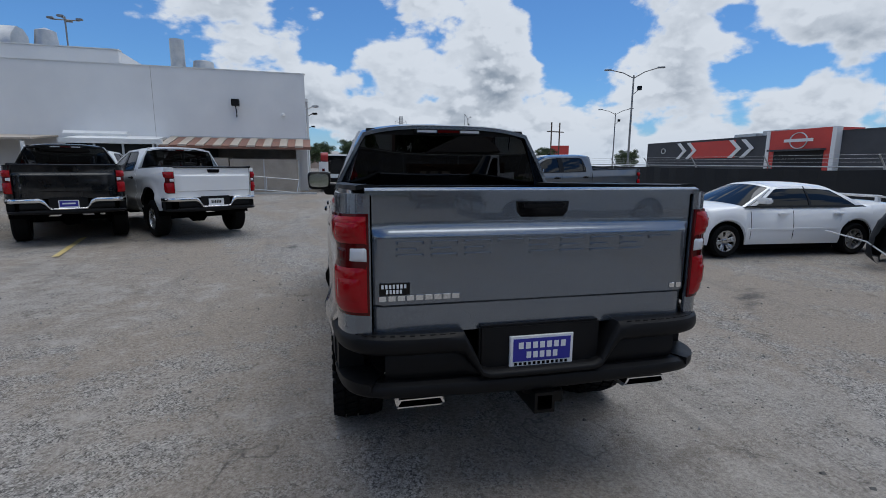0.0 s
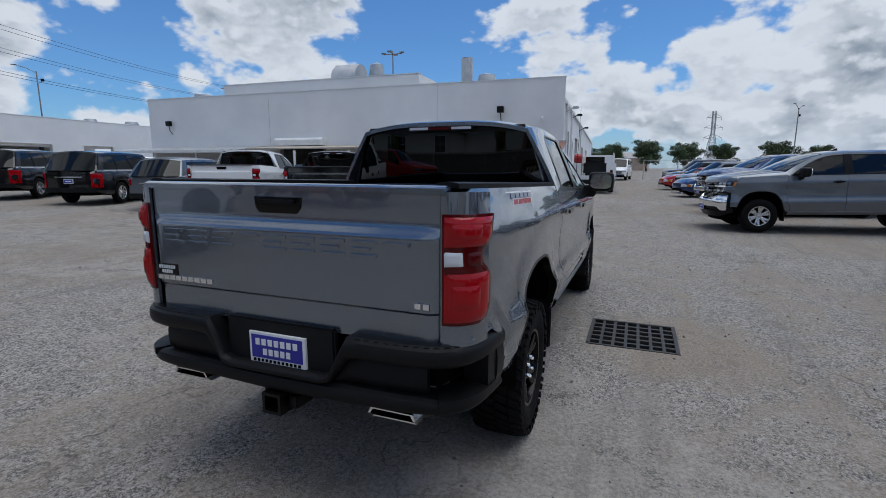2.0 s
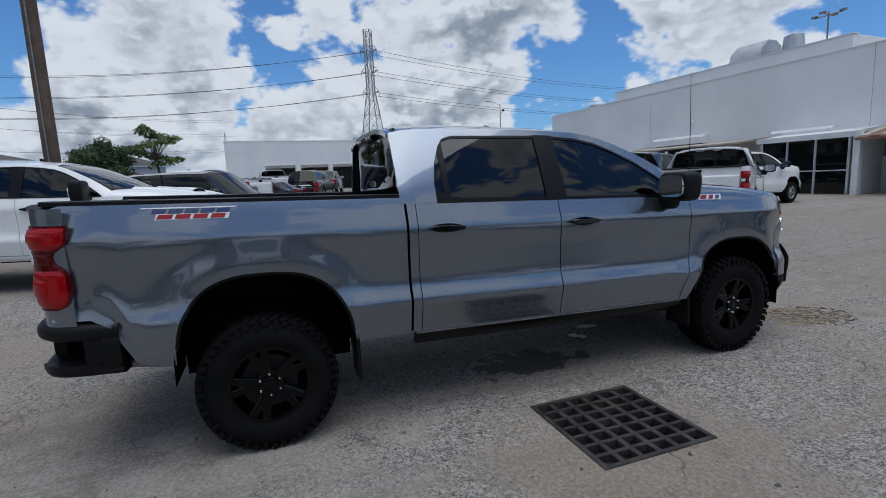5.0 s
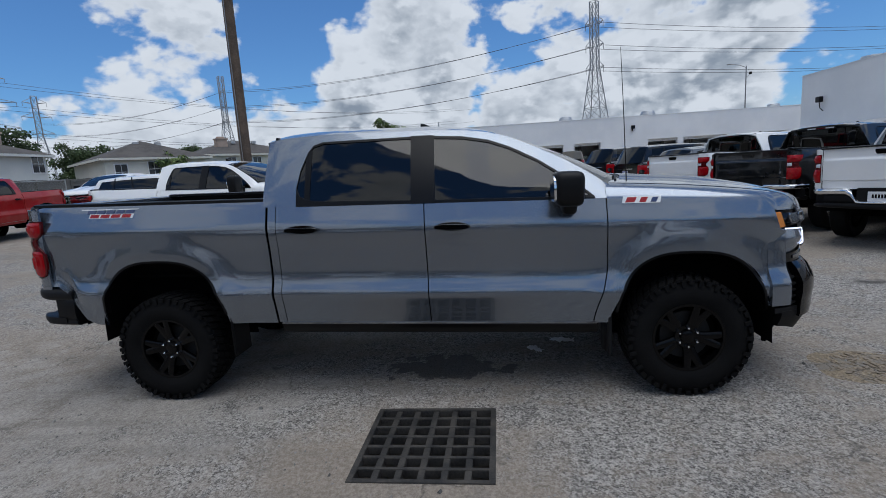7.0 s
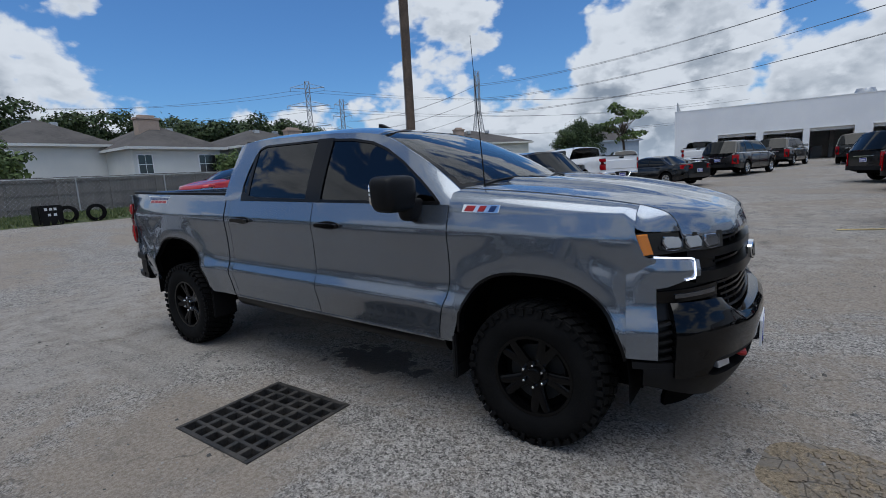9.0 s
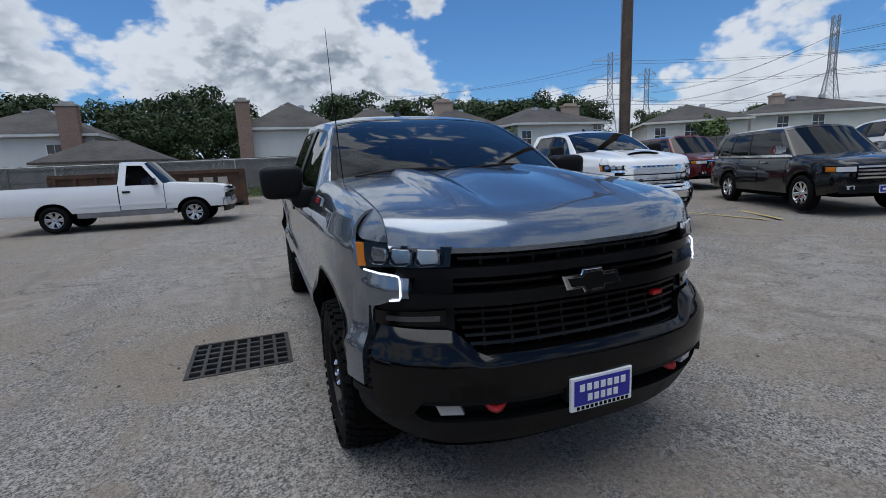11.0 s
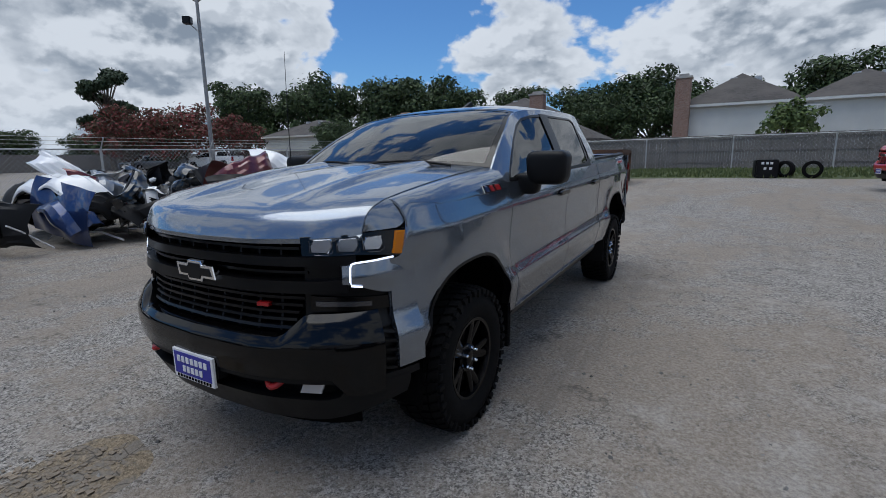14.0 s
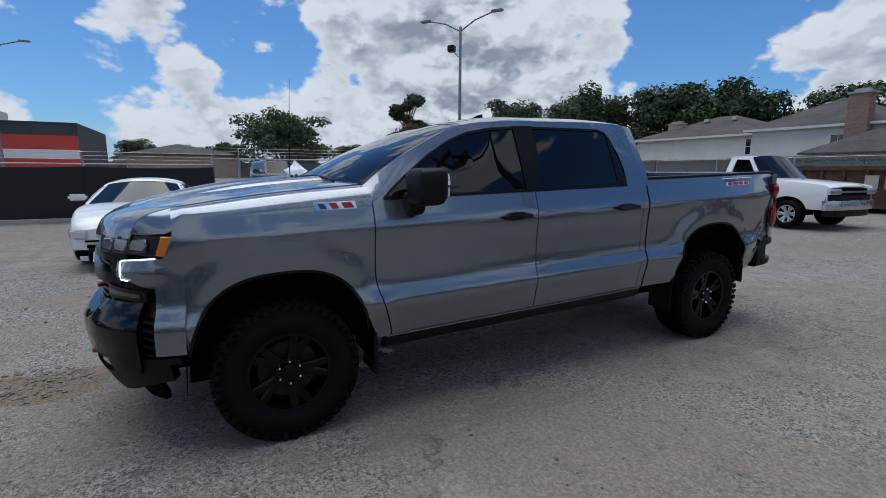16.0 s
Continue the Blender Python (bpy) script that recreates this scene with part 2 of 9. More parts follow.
# ---------------------------------------------------------------- mesh helpers
def mk(name, V, F, mat, parent=None, label="", smooth=True, angle=38, tf=None):
    """One mesh object out of vertices and faces; tf maps each vertex."""
    if tf:
        V = [tf(Vector(v)) for v in V]
    me = bpy.data.meshes.new(name)
    me.from_pydata([tuple(v) for v in V], [], F)
    if mat in (GLASS, GLASS_DARK):
        bm = bmesh.new()
        bm.from_mesh(me)
        bmesh.ops.recalc_face_normals(bm, faces=bm.faces)
        bm.to_mesh(me)
        bm.free()
    if smooth:
        me.shade_smooth()
        me.set_sharp_from_angle(angle=radians(angle))
    me.materials.append(mat)
    ob = new(name, me)
    if parent:
        ob.parent = parent
    if label:
        ob["label"] = label
    return ob


def empty(name, m, label, category, group="", kind=""):
    ob = new(name)
    ob.empty_display_size = 0.3
    ob.matrix_basis = m
    return tagged(ob, label, category, group, kind)


def interp(x, pts):
    """Smooth-ish piecewise interpolation through sorted (x, value) pairs."""
    if x <= pts[0][0]:
        return pts[0][1]
    if x >= pts[-1][0]:
        return pts[-1][1]
    for i in range(len(pts) - 1):
        x0, y0 = pts[i]
        x1, y1 = pts[i + 1]
        if x <= x1:
            def slope(j):
                if 0 < j < len(pts) - 1:
                    a = (pts[j][1] - pts[j - 1][1]) / (pts[j][0] - pts[j - 1][0])
                    b = (pts[j + 1][1] - pts[j][1]) / (pts[j + 1][0] - pts[j][0])
                    return 0.0 if a * b <= 0 else 2 * a * b / (a + b)
                j0 = max(0, min(j, len(pts) - 2))
                return (pts[j0 + 1][1] - pts[j0][1]) / (pts[j0 + 1][0] - pts[j0][0])
            w = x1 - x0
            t = (x - x0) / w
            m0, m1 = slope(i) * w, slope(i + 1) * w
            return ((2 * t**3 - 3 * t**2 + 1) * y0 + (t**3 - 2 * t**2 + t) * m0
                    + (3 * t**2 - 2 * t**3) * y1 + (t**3 - t**2) * m1)
    return pts[-1][1]


def line(x, pts):
    """Straight piecewise interpolation."""
    for (x0, y0), (x1, y1) in zip(pts, pts[1:]):
        if x <= x1:
            return y0 + (y1 - y0) * max(0.0, (x - x0) / (x1 - x0))
    return pts[-1][1]


def steps(a, b, n):
    return [a + (b - a) * i / n for i in range(n + 1)]


def smooth01(x):
    x = min(1.0, max(0.0, x))
    return x * x * (3 - 2 * x)


def grid(fn, us, vs):
    n = len(vs)
    V = [fn(u, v) for u in us for v in vs]
    F = [(i * n + j, (i + 1) * n + j, (i + 1) * n + j + 1, i * n + j + 1)
         for i in range(len(us) - 1) for j in range(n - 1)]
    return V, F


def slab(fn, us, vs, o1=0.0, o0=-0.012):
    """A solid sheet: fn(u, v, o) at the offsets o1 (outside) and o0."""
    n, m = len(us), len(vs)
    V, F = grid(lambda u, v: fn(u, v, o1), us, vs)
    V2, F2 = grid(lambda u, v: fn(u, v, o0), us, vs)
    k = len(V)
    V += V2
    F += [tuple(i + k for i in reversed(f)) for f in F2]
    ring = ([i * m for i in range(n)] + [(n - 1) * m + j for j in range(1, m)]
            + [i * m + m - 1 for i in range(n - 2, -1, -1)] + [j for j in range(m - 2, 0, -1)])
    F += [(a, b, b + k, a + k) for a, b in zip(ring, ring[1:] + ring[:1])]
    return V, F


def prism(fn, poly, o1, o0, chamfer=0.0):
    """A plate with the outline poly of (u, v) points on the surface fn(u, v, o)."""
    n = len(poly)
    cu, cv = sum(p[0] for p in poly) / n, sum(p[1] for p in poly) / n
    V = [fn(u, v, o0) for u, v in poly] + [fn(u, v, o1 - chamfer) for u, v in poly]
    F = [(i, (i + 1) % n, n + (i + 1) % n, n + i) for i in range(n)]
    top = n
    if chamfer:
        for u, v in poly:
            d = math.hypot(cu - u, cv - v) or 1
            k = min(0.45, chamfer / d)
            V.append(fn(u + (cu - u) * k, v + (cv - v) * k, o1))
        F += [(n + i, n + (i + 1) % n, 2 * n + (i + 1) % n, 2 * n + i) for i in range(n)]
        top = 2 * n
    F += [tuple(range(n - 1, -1, -1)), tuple(range(top, top + n))]
    return V, F


def merge(*meshes):
    V, F = [], []
    for v, f in meshes:
        k = len(V)
        V += list(v)
        F += [tuple(i + k for i in q) for q in f]
    return V, F


def box(x0, x1, y0, y1, z0, z1, b=0.0):
    """A box with chamfered edges."""
    if b <= 0:
        V = [(x, y, z) for x in (x0, x1) for y in (y0, y1) for z in (z0, z1)]
        return V, [(0, 1, 3, 2), (4, 6, 7, 5), (0, 4, 5, 1), (2, 3, 7, 6), (0, 2, 6, 4), (1, 5, 7, 3)]
    bm = bmesh.new()
    bmesh.ops.create_cube(bm, size=1.0)
    for v in bm.verts:
        v.co = Vector((x0 + (v.co.x + 0.5) * (x1 - x0), y0 + (v.co.y + 0.5) * (y1 - y0), z0 + (v.co.z + 0.5) * (z1 - z0)))
    bmesh.ops.bevel(bm, geom=list(bm.edges), offset=b, segments=2, affect="EDGES")
    V = [v.co.copy() for v in bm.verts]
    bm.verts.index_update()
    F = [tuple(v.index for v in f.verts) for f in bm.faces]
    bm.free()
    return V, F


def pebble(cx, cy, cz, rx, ry, rz, e=0.45, n=24, m=12, taper=0.0):
    """A rounded block: a superellipsoid, narrower at the bottom by taper."""
    p = lambda v: (1 if v >= 0 else -1) * abs(v) ** e
    V, F = [], []
    for j in range(m + 1):
        b = -math.pi / 2 + math.pi * j / m
        k = 1 - taper * (0.5 - 0.5 * p(math.sin(b)))
        for i in range(n):
            a = 2 * math.pi * i / n
            V.append((cx + rx * k * p(math.cos(b)) * p(math.cos(a)), cy + ry * k * p(math.cos(b)) * p(math.sin(a)), cz + rz * p(math.sin(b))))
    for j in range(m):
        for i in range(n):
            F.append((j * n + i, j * n + (i + 1) % n, (j + 1) * n + (i + 1) % n, (j + 1) * n + i))
    return V, F


def revolve(prof, n=24, axis="x", c=(0, 0, 0), a0=0.0, a1=360.0):
    """Turns (along, radius) points round an axis through c."""
    full = abs(a1 - a0) >= 360
    cnt = n if full else n + 1
    V, F, m = [], [], len(prof)
    for i in range(cnt):
        a = radians(a0 + (a1 - a0) * i / n)
        for s, r in prof:
            p, q = r * math.cos(a), r * math.sin(a)
            V.append({"x": (c[0] + s, c[1] + p, c[2] + q), "y": (c[0] + p, c[1] + s, c[2] + q), "z": (c[0] + p, c[1] + q, c[2] + s)}[axis])
    for i in range(n):
        k = (i + 1) % cnt
        for j in range(m - 1):
            F.append((i * m + j, k * m + j, k * m + j + 1, i * m + j + 1))
    return V, F


def tube(path, r, n=8, cap=True, taper=None):
    """A round bar along the points of path."""
    path = [Vector(p) for p in path]
    V, F = [], []
    for i, p in enumerate(path):
        d = (path[min(i + 1, len(path) - 1)] - path[max(i - 1, 0)]).normalized()
        side = d.cross(Vector((0, 0, 1)) if abs(d.z) < 0.9 else Vector((1, 0, 0))).normalized()
        up = side.cross(d)
        rr = r if taper is None else r + (taper - r) * i / (len(path) - 1)
        V += [p + side * (rr * math.cos(2 * math.pi * k / n)) + up * (rr * math.sin(2 * math.pi * k / n)) for k in range(n)]
    for i in range(len(path) - 1):
        F += [(i * n + k, i * n + (k + 1) % n, (i + 1) * n + (k + 1) % n, (i + 1) * n + k) for k in range(n)]
    if cap:
        F += [tuple(range(n - 1, -1, -1)), tuple(range(len(V) - n, len(V)))]
    return V, F


def extrude(poly, a, b, axis="x"):
    """A prism of the outline poly between a and b along an axis."""
    def at(p, s):
        return {"x": (s, p[0], p[1]), "y": (p[0], s, p[1]), "z": (p[0], p[1], s)}[axis]
    n = len(poly)
    V = [at(p, a) for p in poly] + [at(p, b) for p in poly]
    F = [(i, (i + 1) % n, n + (i + 1) % n, n + i) for i in range(n)] + [tuple(range(n - 1, -1, -1)), tuple(range(n, 2 * n))]
    return V, F

# ---------------------------------------------------------------- wheels
def wheel(parent, x, y, z, sgn, r=0.408, w=0.27, rim=0.245, style="black", blocks=44, seg=48, turn=0.0):
    """A wheel with its outer face towards sgn * x: tyre, tread, rim, spokes, nuts."""
    h = w / 2

    def put(name, VF, mat, label="", par=None):
        V, F = VF
        V = [(x + sgn * v[0], y + v[1], z + v[2]) for v in V]
        if par is not None:
            return mk(name, V, F, mat, par, label)
        return mk(name, V, F, mat, parent, label)

    tyre_prof = [(-h + 0.03, rim - 0.005), (-h, rim + 0.05), (-h, r - 0.05), (-h + 0.035, r - 0.012), (h - 0.035, r - 0.012),
                 (h - 0.006, r - 0.05), (h + 0.004, rim + 0.075), (h - 0.004, rim + 0.03), (h - 0.022, rim - 0.004)]
    wh = put("wheel", revolve([(h - 0.03, rim + 0.004), (h - 0.016, rim + 0.002), (h - 0.018, rim - 0.016), (h - 0.06, rim - 0.026), (-h + 0.05, rim - 0.03)], seg),
             {"black": RIM_BLACK, "alloy": ALLOY, "chrome": CHROME}[style])
    put("tyre", revolve(tyre_prof, seg), RUBBER, "", wh)
    parts = []
    if blocks:
        for i in range(blocks):
            a = 2 * math.pi * (i + 0.5) / blocks
            da = 2 * math.pi / blocks
            for s0, s1, sh, zz in ((-h + 0.012, -h + 0.06, 0.0, 0.34), (-h + 0.072, -0.008, 0.45, 0.34), (0.008, h - 0.072, 0.1, 0.34), (h - 0.06, h - 0.012, 0.5, 0.34)):
                a0, a1 = a + da * (sh - zz), a + da * (sh + zz)
                sk = 0.18 * da
                out = r + 0.004
                inn = r - 0.02
                vs = []
                for rr in (inn, out):
                    for aa, ss, tw in ((a0, s0, -sk), (a1, s0, -sk), (a1, s1, sk), (a0, s1, sk)):
                        edge = 0.010 if (abs(ss) > h - 0.03 and rr == out) else 0.0
                        vs.append((ss, (rr - edge) * math.cos(aa + tw), (rr - edge) * math.sin(aa + tw)))
                parts.append((vs, [(4, 5, 6, 7), (0, 1, 5, 4), (1, 2, 6, 5), (2, 3, 7, 6), (3, 0, 4, 7)]))
            # shoulder lugs reach down the outer side wall
            for ss, dd in ((h, 1), (-h, -1)):
                a0, a1 = a + da * 0.1, a + da * (0.55 if i % 2 else 0.72)
                rr0, rr1 = r - (0.055 if i % 2 else 0.038), r - 0.012
                vs = [(ss + dd * o, rr * math.cos(aa), rr * math.sin(aa)) for o in (-0.012, 0.006) for aa, rr in ((a0, rr0), (a1, rr0), (a1, rr1), (a0, rr1))]
                parts.append((vs, [(4, 5, 6, 7), (0, 1, 5, 4), (1, 2, 6, 5), (2, 3, 7, 6), (3, 0, 4, 7)]))
        V, F = merge(*parts)
        V = [(x + sgn * v[0], y + v[1], z + v[2]) for v in V]
        mk("tread", V, F, RUBBER, wh, "", False)
    # brake drum and dark inside
    put("hub_plate", revolve([(h - 0.115, 0.0), (h - 0.115, rim - 0.02)], 24), DARK, "", wh)
    if blocks:
        put("brake_disc", revolve([(h - 0.10, 0.06), (h - 0.095, 0.165), (h - 0.11, 0.168)], 24), BRAKE, "", wh)
    rim_mat = {"black": RIM_BLACK, "alloy": ALLOY, "chrome": CHROME}[style]
    n = 5 if style == "black" else (8 if style == "chrome" else 6)
    for i in range(n):
        a = radians(turn) + 2 * math.pi * i / n
        limbs = (-0.17, 0.17) if style != "chrome" else (0.0,)
        ms = []
        for off in limbs:
            pts = []
            for f in (0, 0.35, 1.0):
                rr = 0.055 + (rim - 0.012 - 0.055) * f
                aa = a + off * (0.35 + 0.75 * f)
                wdt = (0.030 - 0.008 * f) if style != "chrome" else (0.03 + 0.012 * f)
                dep = h - 0.052 + 0.026 * f
                cy, cz = rr * math.cos(aa), rr * math.sin(aa)
                ty, tz = -math.sin(aa), math.cos(aa)
                pts.append([(dep - 0.03, cy - ty * wdt, cz - tz * wdt), (dep - 0.006, cy - ty * wdt, cz - tz * wdt), (dep, cy - ty * wdt * 0.45, cz - tz * wdt * 0.45),
                            (dep, cy + ty * wdt * 0.45, cz + tz * wdt * 0.45), (dep - 0.006, cy + ty * wdt, cz + tz * wdt), (dep - 0.03, cy + ty * wdt, cz + tz * wdt)])
            V = [p for row in pts for p in row]
            F = [(k * 6 + j, k * 6 + (j + 1) % 6, (k + 1) * 6 + (j + 1) % 6, (k + 1) * 6 + j) for k in range(2) for j in range(6)]
            F += [(12, 13, 14, 15, 16, 17)]
            ms.append((V, F))
        put("spoke", merge(*ms), rim_mat, "", wh)
    put("centre_cap", revolve([(h - 0.055, 0.085), (h - 0.045, 0.08), (h - 0.05, 0.046), (h - 0.035, 0.042), (h - 0.030, 0.030), (h - 0.030, 0.0)], 20), rim_mat, "", wh)
    for i in range(6 if blocks else 0):
        a = 2 * math.pi * (i + 0.5) / 6
        cy, cz = 0.064 * math.cos(a), 0.064 * math.sin(a)
        put("wheel_nut", revolve([(h - 0.05, 0.011), (h - 0.022, 0.011), (h - 0.016, 0.006), (h - 0.016, 0.0)], 6, "x", (0, cy, cz)), CHROME, "", wh)
    return wh


# ---------------------------------------------------------------- pickup truck
RAKE = 0.028
SIDE = [(0.40, 0.875), (0.50, 0.915), (0.56, 0.942), (0.70, 0.974), (0.775, 0.993), (0.795, 0.993), (0.86, 0.966), (0.93, 0.957),
        (1.10, 0.962), (1.22, 0.974), (1.25, 0.975), (1.29, 0.964), (1.35, 0.944), (1.40, 0.928), (1.46, 0.905)]
TAPER = [(-3.0, 0.90), (-2.75, 0.945), (-2.35, 0.982), (-1.9, 1.0), (1.95, 1.0), (2.2, 0.985), (2.42, 0.935), (2.5, 0.900), (2.56, 0.865), (2.65, 0.79)]
ARCHES = ((-1.845, 0.505, 0.42, 0.615), (1.885, 0.495, 0.42, 0.625))      # y, half-length, base, rise
PLAN = [(0, 0.0, 2.84), (0.30, 0.30, 2.825), (0.61, 0.60, 2.75), (0.80, 0.765, 2.65), (0.93, 0.85, 2.55), (1.07, 0.905, 2.42), (1.30, 0.958, 2.2)]
LEAN = [(0.38, -0.07), (0.50, 0.0), (0.62, 0.045), (0.80, 0.045), (0.92, 0.0), (1.05, -0.01), (1.25, -0.03), (1.32, -0.05)]
REAR_PLAN = [(0, 0.0, -3.05), (0.6, 0.60, -3.04), (0.76, 0.755, -3.02), (0.88, 0.86, -2.96), (0.98, 0.915, -2.87), (1.10, 0.94, -2.75), (1.26, 0.955, -2.6)]


def arch_s(y, z):
    best = 9.0
    for yc, a, zc, b in ARCHES:
        if z > zc - 0.1:
            best = min(best, (abs((y - yc) / a) ** 2.7 + max(0.0, (z - zc) / b) ** 2.7) ** (1 / 2.7))
        else:
            best = min(best, abs((y - yc) / a))
    return best


def side_x(y, z):
    x = interp(z, SIDE) * interp(y, TAPER)
    s = arch_s(y, z)
    x += 0.017 * smooth01((1.34 - s) / 0.26)
    return x


def arch_lip(y, low):
    for yc, a, zc, b in ARCHES:
        d = abs((y - yc) / a)
        if d < 1:
            return max(low, zc + b * (1 - d ** 2.7) ** (1 / 2.7))
    return low


def curve2(s, table):
    k = abs(s)
    x, y = interp(k, [(p[0], p[1]) for p in table]), interp(k, [(p[0], p[2]) for p in table])
    return (x if s >= 0 else -x), y


def plan_point(s, o, table, out):
    x, y = curve2(s, table)
    x1, y1 = curve2(s + 0.01, table)
    x0, y0 = curve2(s - 0.01, table)
    t = Vector((x1 - x0, y1 - y0)).normalized()
    n = Vector((-t.y, t.x)) * out
    return x + n.x * o, y + n.y * o


def front(s, z, o=0.0):
    x, y = plan_point(s, o + interp(z, LEAN), PLAN, 1)
    return Vector((x, y, z))


def rear(s, z, o=0.0):
    x, y = plan_point(s, o, REAR_PLAN, -1)
    return Vector((x, y, z))


UPPER = [(-1.02, 0.690, 1.862), (-0.9, 0.705, 1.886), (-0.5, 0.722, 1.903), (0.1, 0.715, 1.902), (0.42, 0.700, 1.892), (0.62, 0.685, 1.868),
         (1.01, 0.768, 1.715), (1.25, 0.818, 1.580), (1.40, 0.850, 1.478)]


def upper(y):
    return interp(y, [(p[0], p[1]) for p in UPPER]), interp(y, [(p[0], p[2]) for p in UPPER])


def cab_x(y, z):
    xu, zu = upper(y)
    f = min(1.0, max(0.0, (z - 1.40) / max(0.02, zu - 1.40)))
    return 0.930 + (xu - 0.930) * f ** 1.15


HOOD_Z = [(1.30, 1.520), (1.85, 1.490), (2.2, 1.458), (2.45, 1.425), (2.6, 1.398), (2.85, 1.35)]


def hood_z(x, y):
    k = abs(x)
    d = max(0.0, interp(k, [(p[1], p[2]) for p in PLAN]) - 0.025 - y)
    z = interp(y, HOOD_Z) - interp(d, [(0, 0.108), (0.010, 0.080), (0.03, 0.042), (0.075, 0.013), (0.18, 0.0)])
    fade = smooth01((2.74 - y) / 0.35)
    z += 0.030 * smooth01((0.50 - k) / 0.035) * fade * (0.35 + 0.65 * smooth01((2.6 - y) / 0.6))
    z -= 0.020 * smooth01((0.36 - k) / 0.045) * (0.4 + 0.6 * smooth01((k - 0.02) / 0.25)) * fade
    return z - 0.03 * (k / 0.8) ** 4 + 0.012


def window_cols(a, b, n):
    return [a + (b - a) * (0.5 - 0.5 * math.cos(math.pi * i / n)) for i in range(n + 1)]


REAR_WIN = ([(-0.760, 1.515), (-0.735, 1.458), (-0.66, 1.430), (-0.55, 1.420), (0.06, 1.412)],
            [(-0.760, 1.535), (-0.735, 1.66), (-0.69, 1.775), (-0.65, 1.828), (-0.58, 1.850), (0.06, 1.862)])
FRONT_WIN = ([(0.225, 1.410), (1.0, 1.408), (1.285, 1.412)],
             [(0.225, 1.860), (0.42, 1.850), (0.60, 1.820), (0.75, 1.765), (0.93, 1.672), (1.11, 1.552), (1.22, 1.470), (1.285, 1.416)])


def pickup(name, m, label, paint, hero=True, bumper=None, rims="black", lens=RED_LENS, lod=1.0, group="", bed_cover=False, heavy=False,
           mirrors=PLASTIC, number_plate="blue"):
    """A crew-cab pickup with its nose along +y. hero: with badges, cabin and deep tread."""
    top = empty(name, m, label, "pickup truck", group)
    rk = lambda v: Vector((v.x, v.y, v.z - RAKE * v.y))
    trim = bumper or PLASTIC
    nn = lambda k: max(3, int(round(k * lod)))
    fine = lod >= 0.6

    def add(nm, VF, mat, par=top, lab="", angle=38):
        return mk(nm, VF[0], VF[1], mat, par, lab, True, angle, rk)

    def panel(surf, us, lo, hi, nv, o1=0.0, o0=-0.014):
        return slab(lambda u, v, o: surf(u, lo(u) + (hi(u) - lo(u)) * v, o), us, steps(0, 1, nv), o1, o0)

    body = add("body", merge(box(-0.86, 0.86, -0.93, 1.36, 0.56, 1.36), box(-0.60, 0.60, -2.80, -0.93, 0.50, 0.80), box(-0.60, 0.60, 1.36, 2.45, 0.50, 1.02)), DARK, top, "dark inner structure")
    # ---- frame and running gear
    under = add("chassis", merge(box(-0.47, -0.37, -2.7, 2.5, 0.42, 0.56, 0.01), box(0.37, 0.47, -2.7, 2.5, 0.42, 0.56, 0.01), box(-0.35, 0.35, -0.6, 1.7, 0.38, 0.56, 0.03),
                                 box(-0.5, 0.5, 1.75, 2.0, 0.30, 0.45, 0.03)), DARK)
    V, F = revolve([(-0.8, 0.05), (-0.2, 0.05), (-0.12, 0.14), (0.12, 0.14), (0.2, 0.05), (0.8, 0.05)], 16, "x", (0, -1.8725, 0.42))
    mk("rear_axle", V, F, DARK, top)
    if hero:
        for sx in (-1, 1):
            V, F = tube([(sx * 0.56, -2.2, 0.42), (sx * 0.565, -2.7, 0.49), (sx * 0.57, -2.85, 0.49)], 0.04, 8)
            add("exhaust_pipe", (V, F), STEEL)
            prof = [(sx * 0.57 + dx, dz) for dx, dz in ((-0.105, -0.028), (0.105, -0.028), (0.112, 0.0), (0.098, 0.028), (-0.098, 0.028), (-0.112, 0.0))]
            tip = [(p[0], -2.99 + (0.03 if p[1] < 0 else 0.0), 0.485 + p[1]) for p in prof]
            tip_in = [(sx * 0.57 + (p[0] - sx * 0.57) * 0.90, t[1], 0.485 + p[1] * 0.78) for p, t in zip(prof, tip)]
            back = [(p[0], -2.78, 0.485 + p[1]) for p in prof]
            back_in = [(q[0], -2.80, q[2]) for q in tip_in]
            V = back + tip + tip_in + back_in
            F = [(r6 * 6 + i, r6 * 6 + (i + 1) % 6, (r6 + 1) * 6 + (i + 1) % 6, (r6 + 1) * 6 + i) for r6 in range(3) for i in range(6)]
            add("exhaust_tip", (V, F), CHROME, top, "bright chrome exhaust tip")
            add("exhaust_hole", extrude([(q[0], q[2]) for q in tip_in], -2.90, -2.86, "y"), DARK)
        add("hitch_receiver", merge(box(-0.05, 0.05, -3.06, -2.7, 0.50, 0.515), box(-0.05, 0.05, -3.06, -2.7, 0.415, 0.43), box(-0.05, -0.036, -3.06, -2.7, 0.43, 0.50),
                                    box(0.036, 0.05, -3.06, -2.7, 0.43, 0.50), box(-0.09, 0.09, -3.0, -2.93, 0.49, 0.53, 0.005), box(0.06, 0.11, -3.02, -2.9, 0.44, 0.50, 0.005)), SATIN_BLACK)
    # ---- bed
    bed_floor = add("bed_floor", merge(box(-0.80, 0.80, -2.90, -1.02, 0.88, 0.93), box(-0.80, 0.80, -1.06, -1.01, 0.90, 1.435)), DARK)
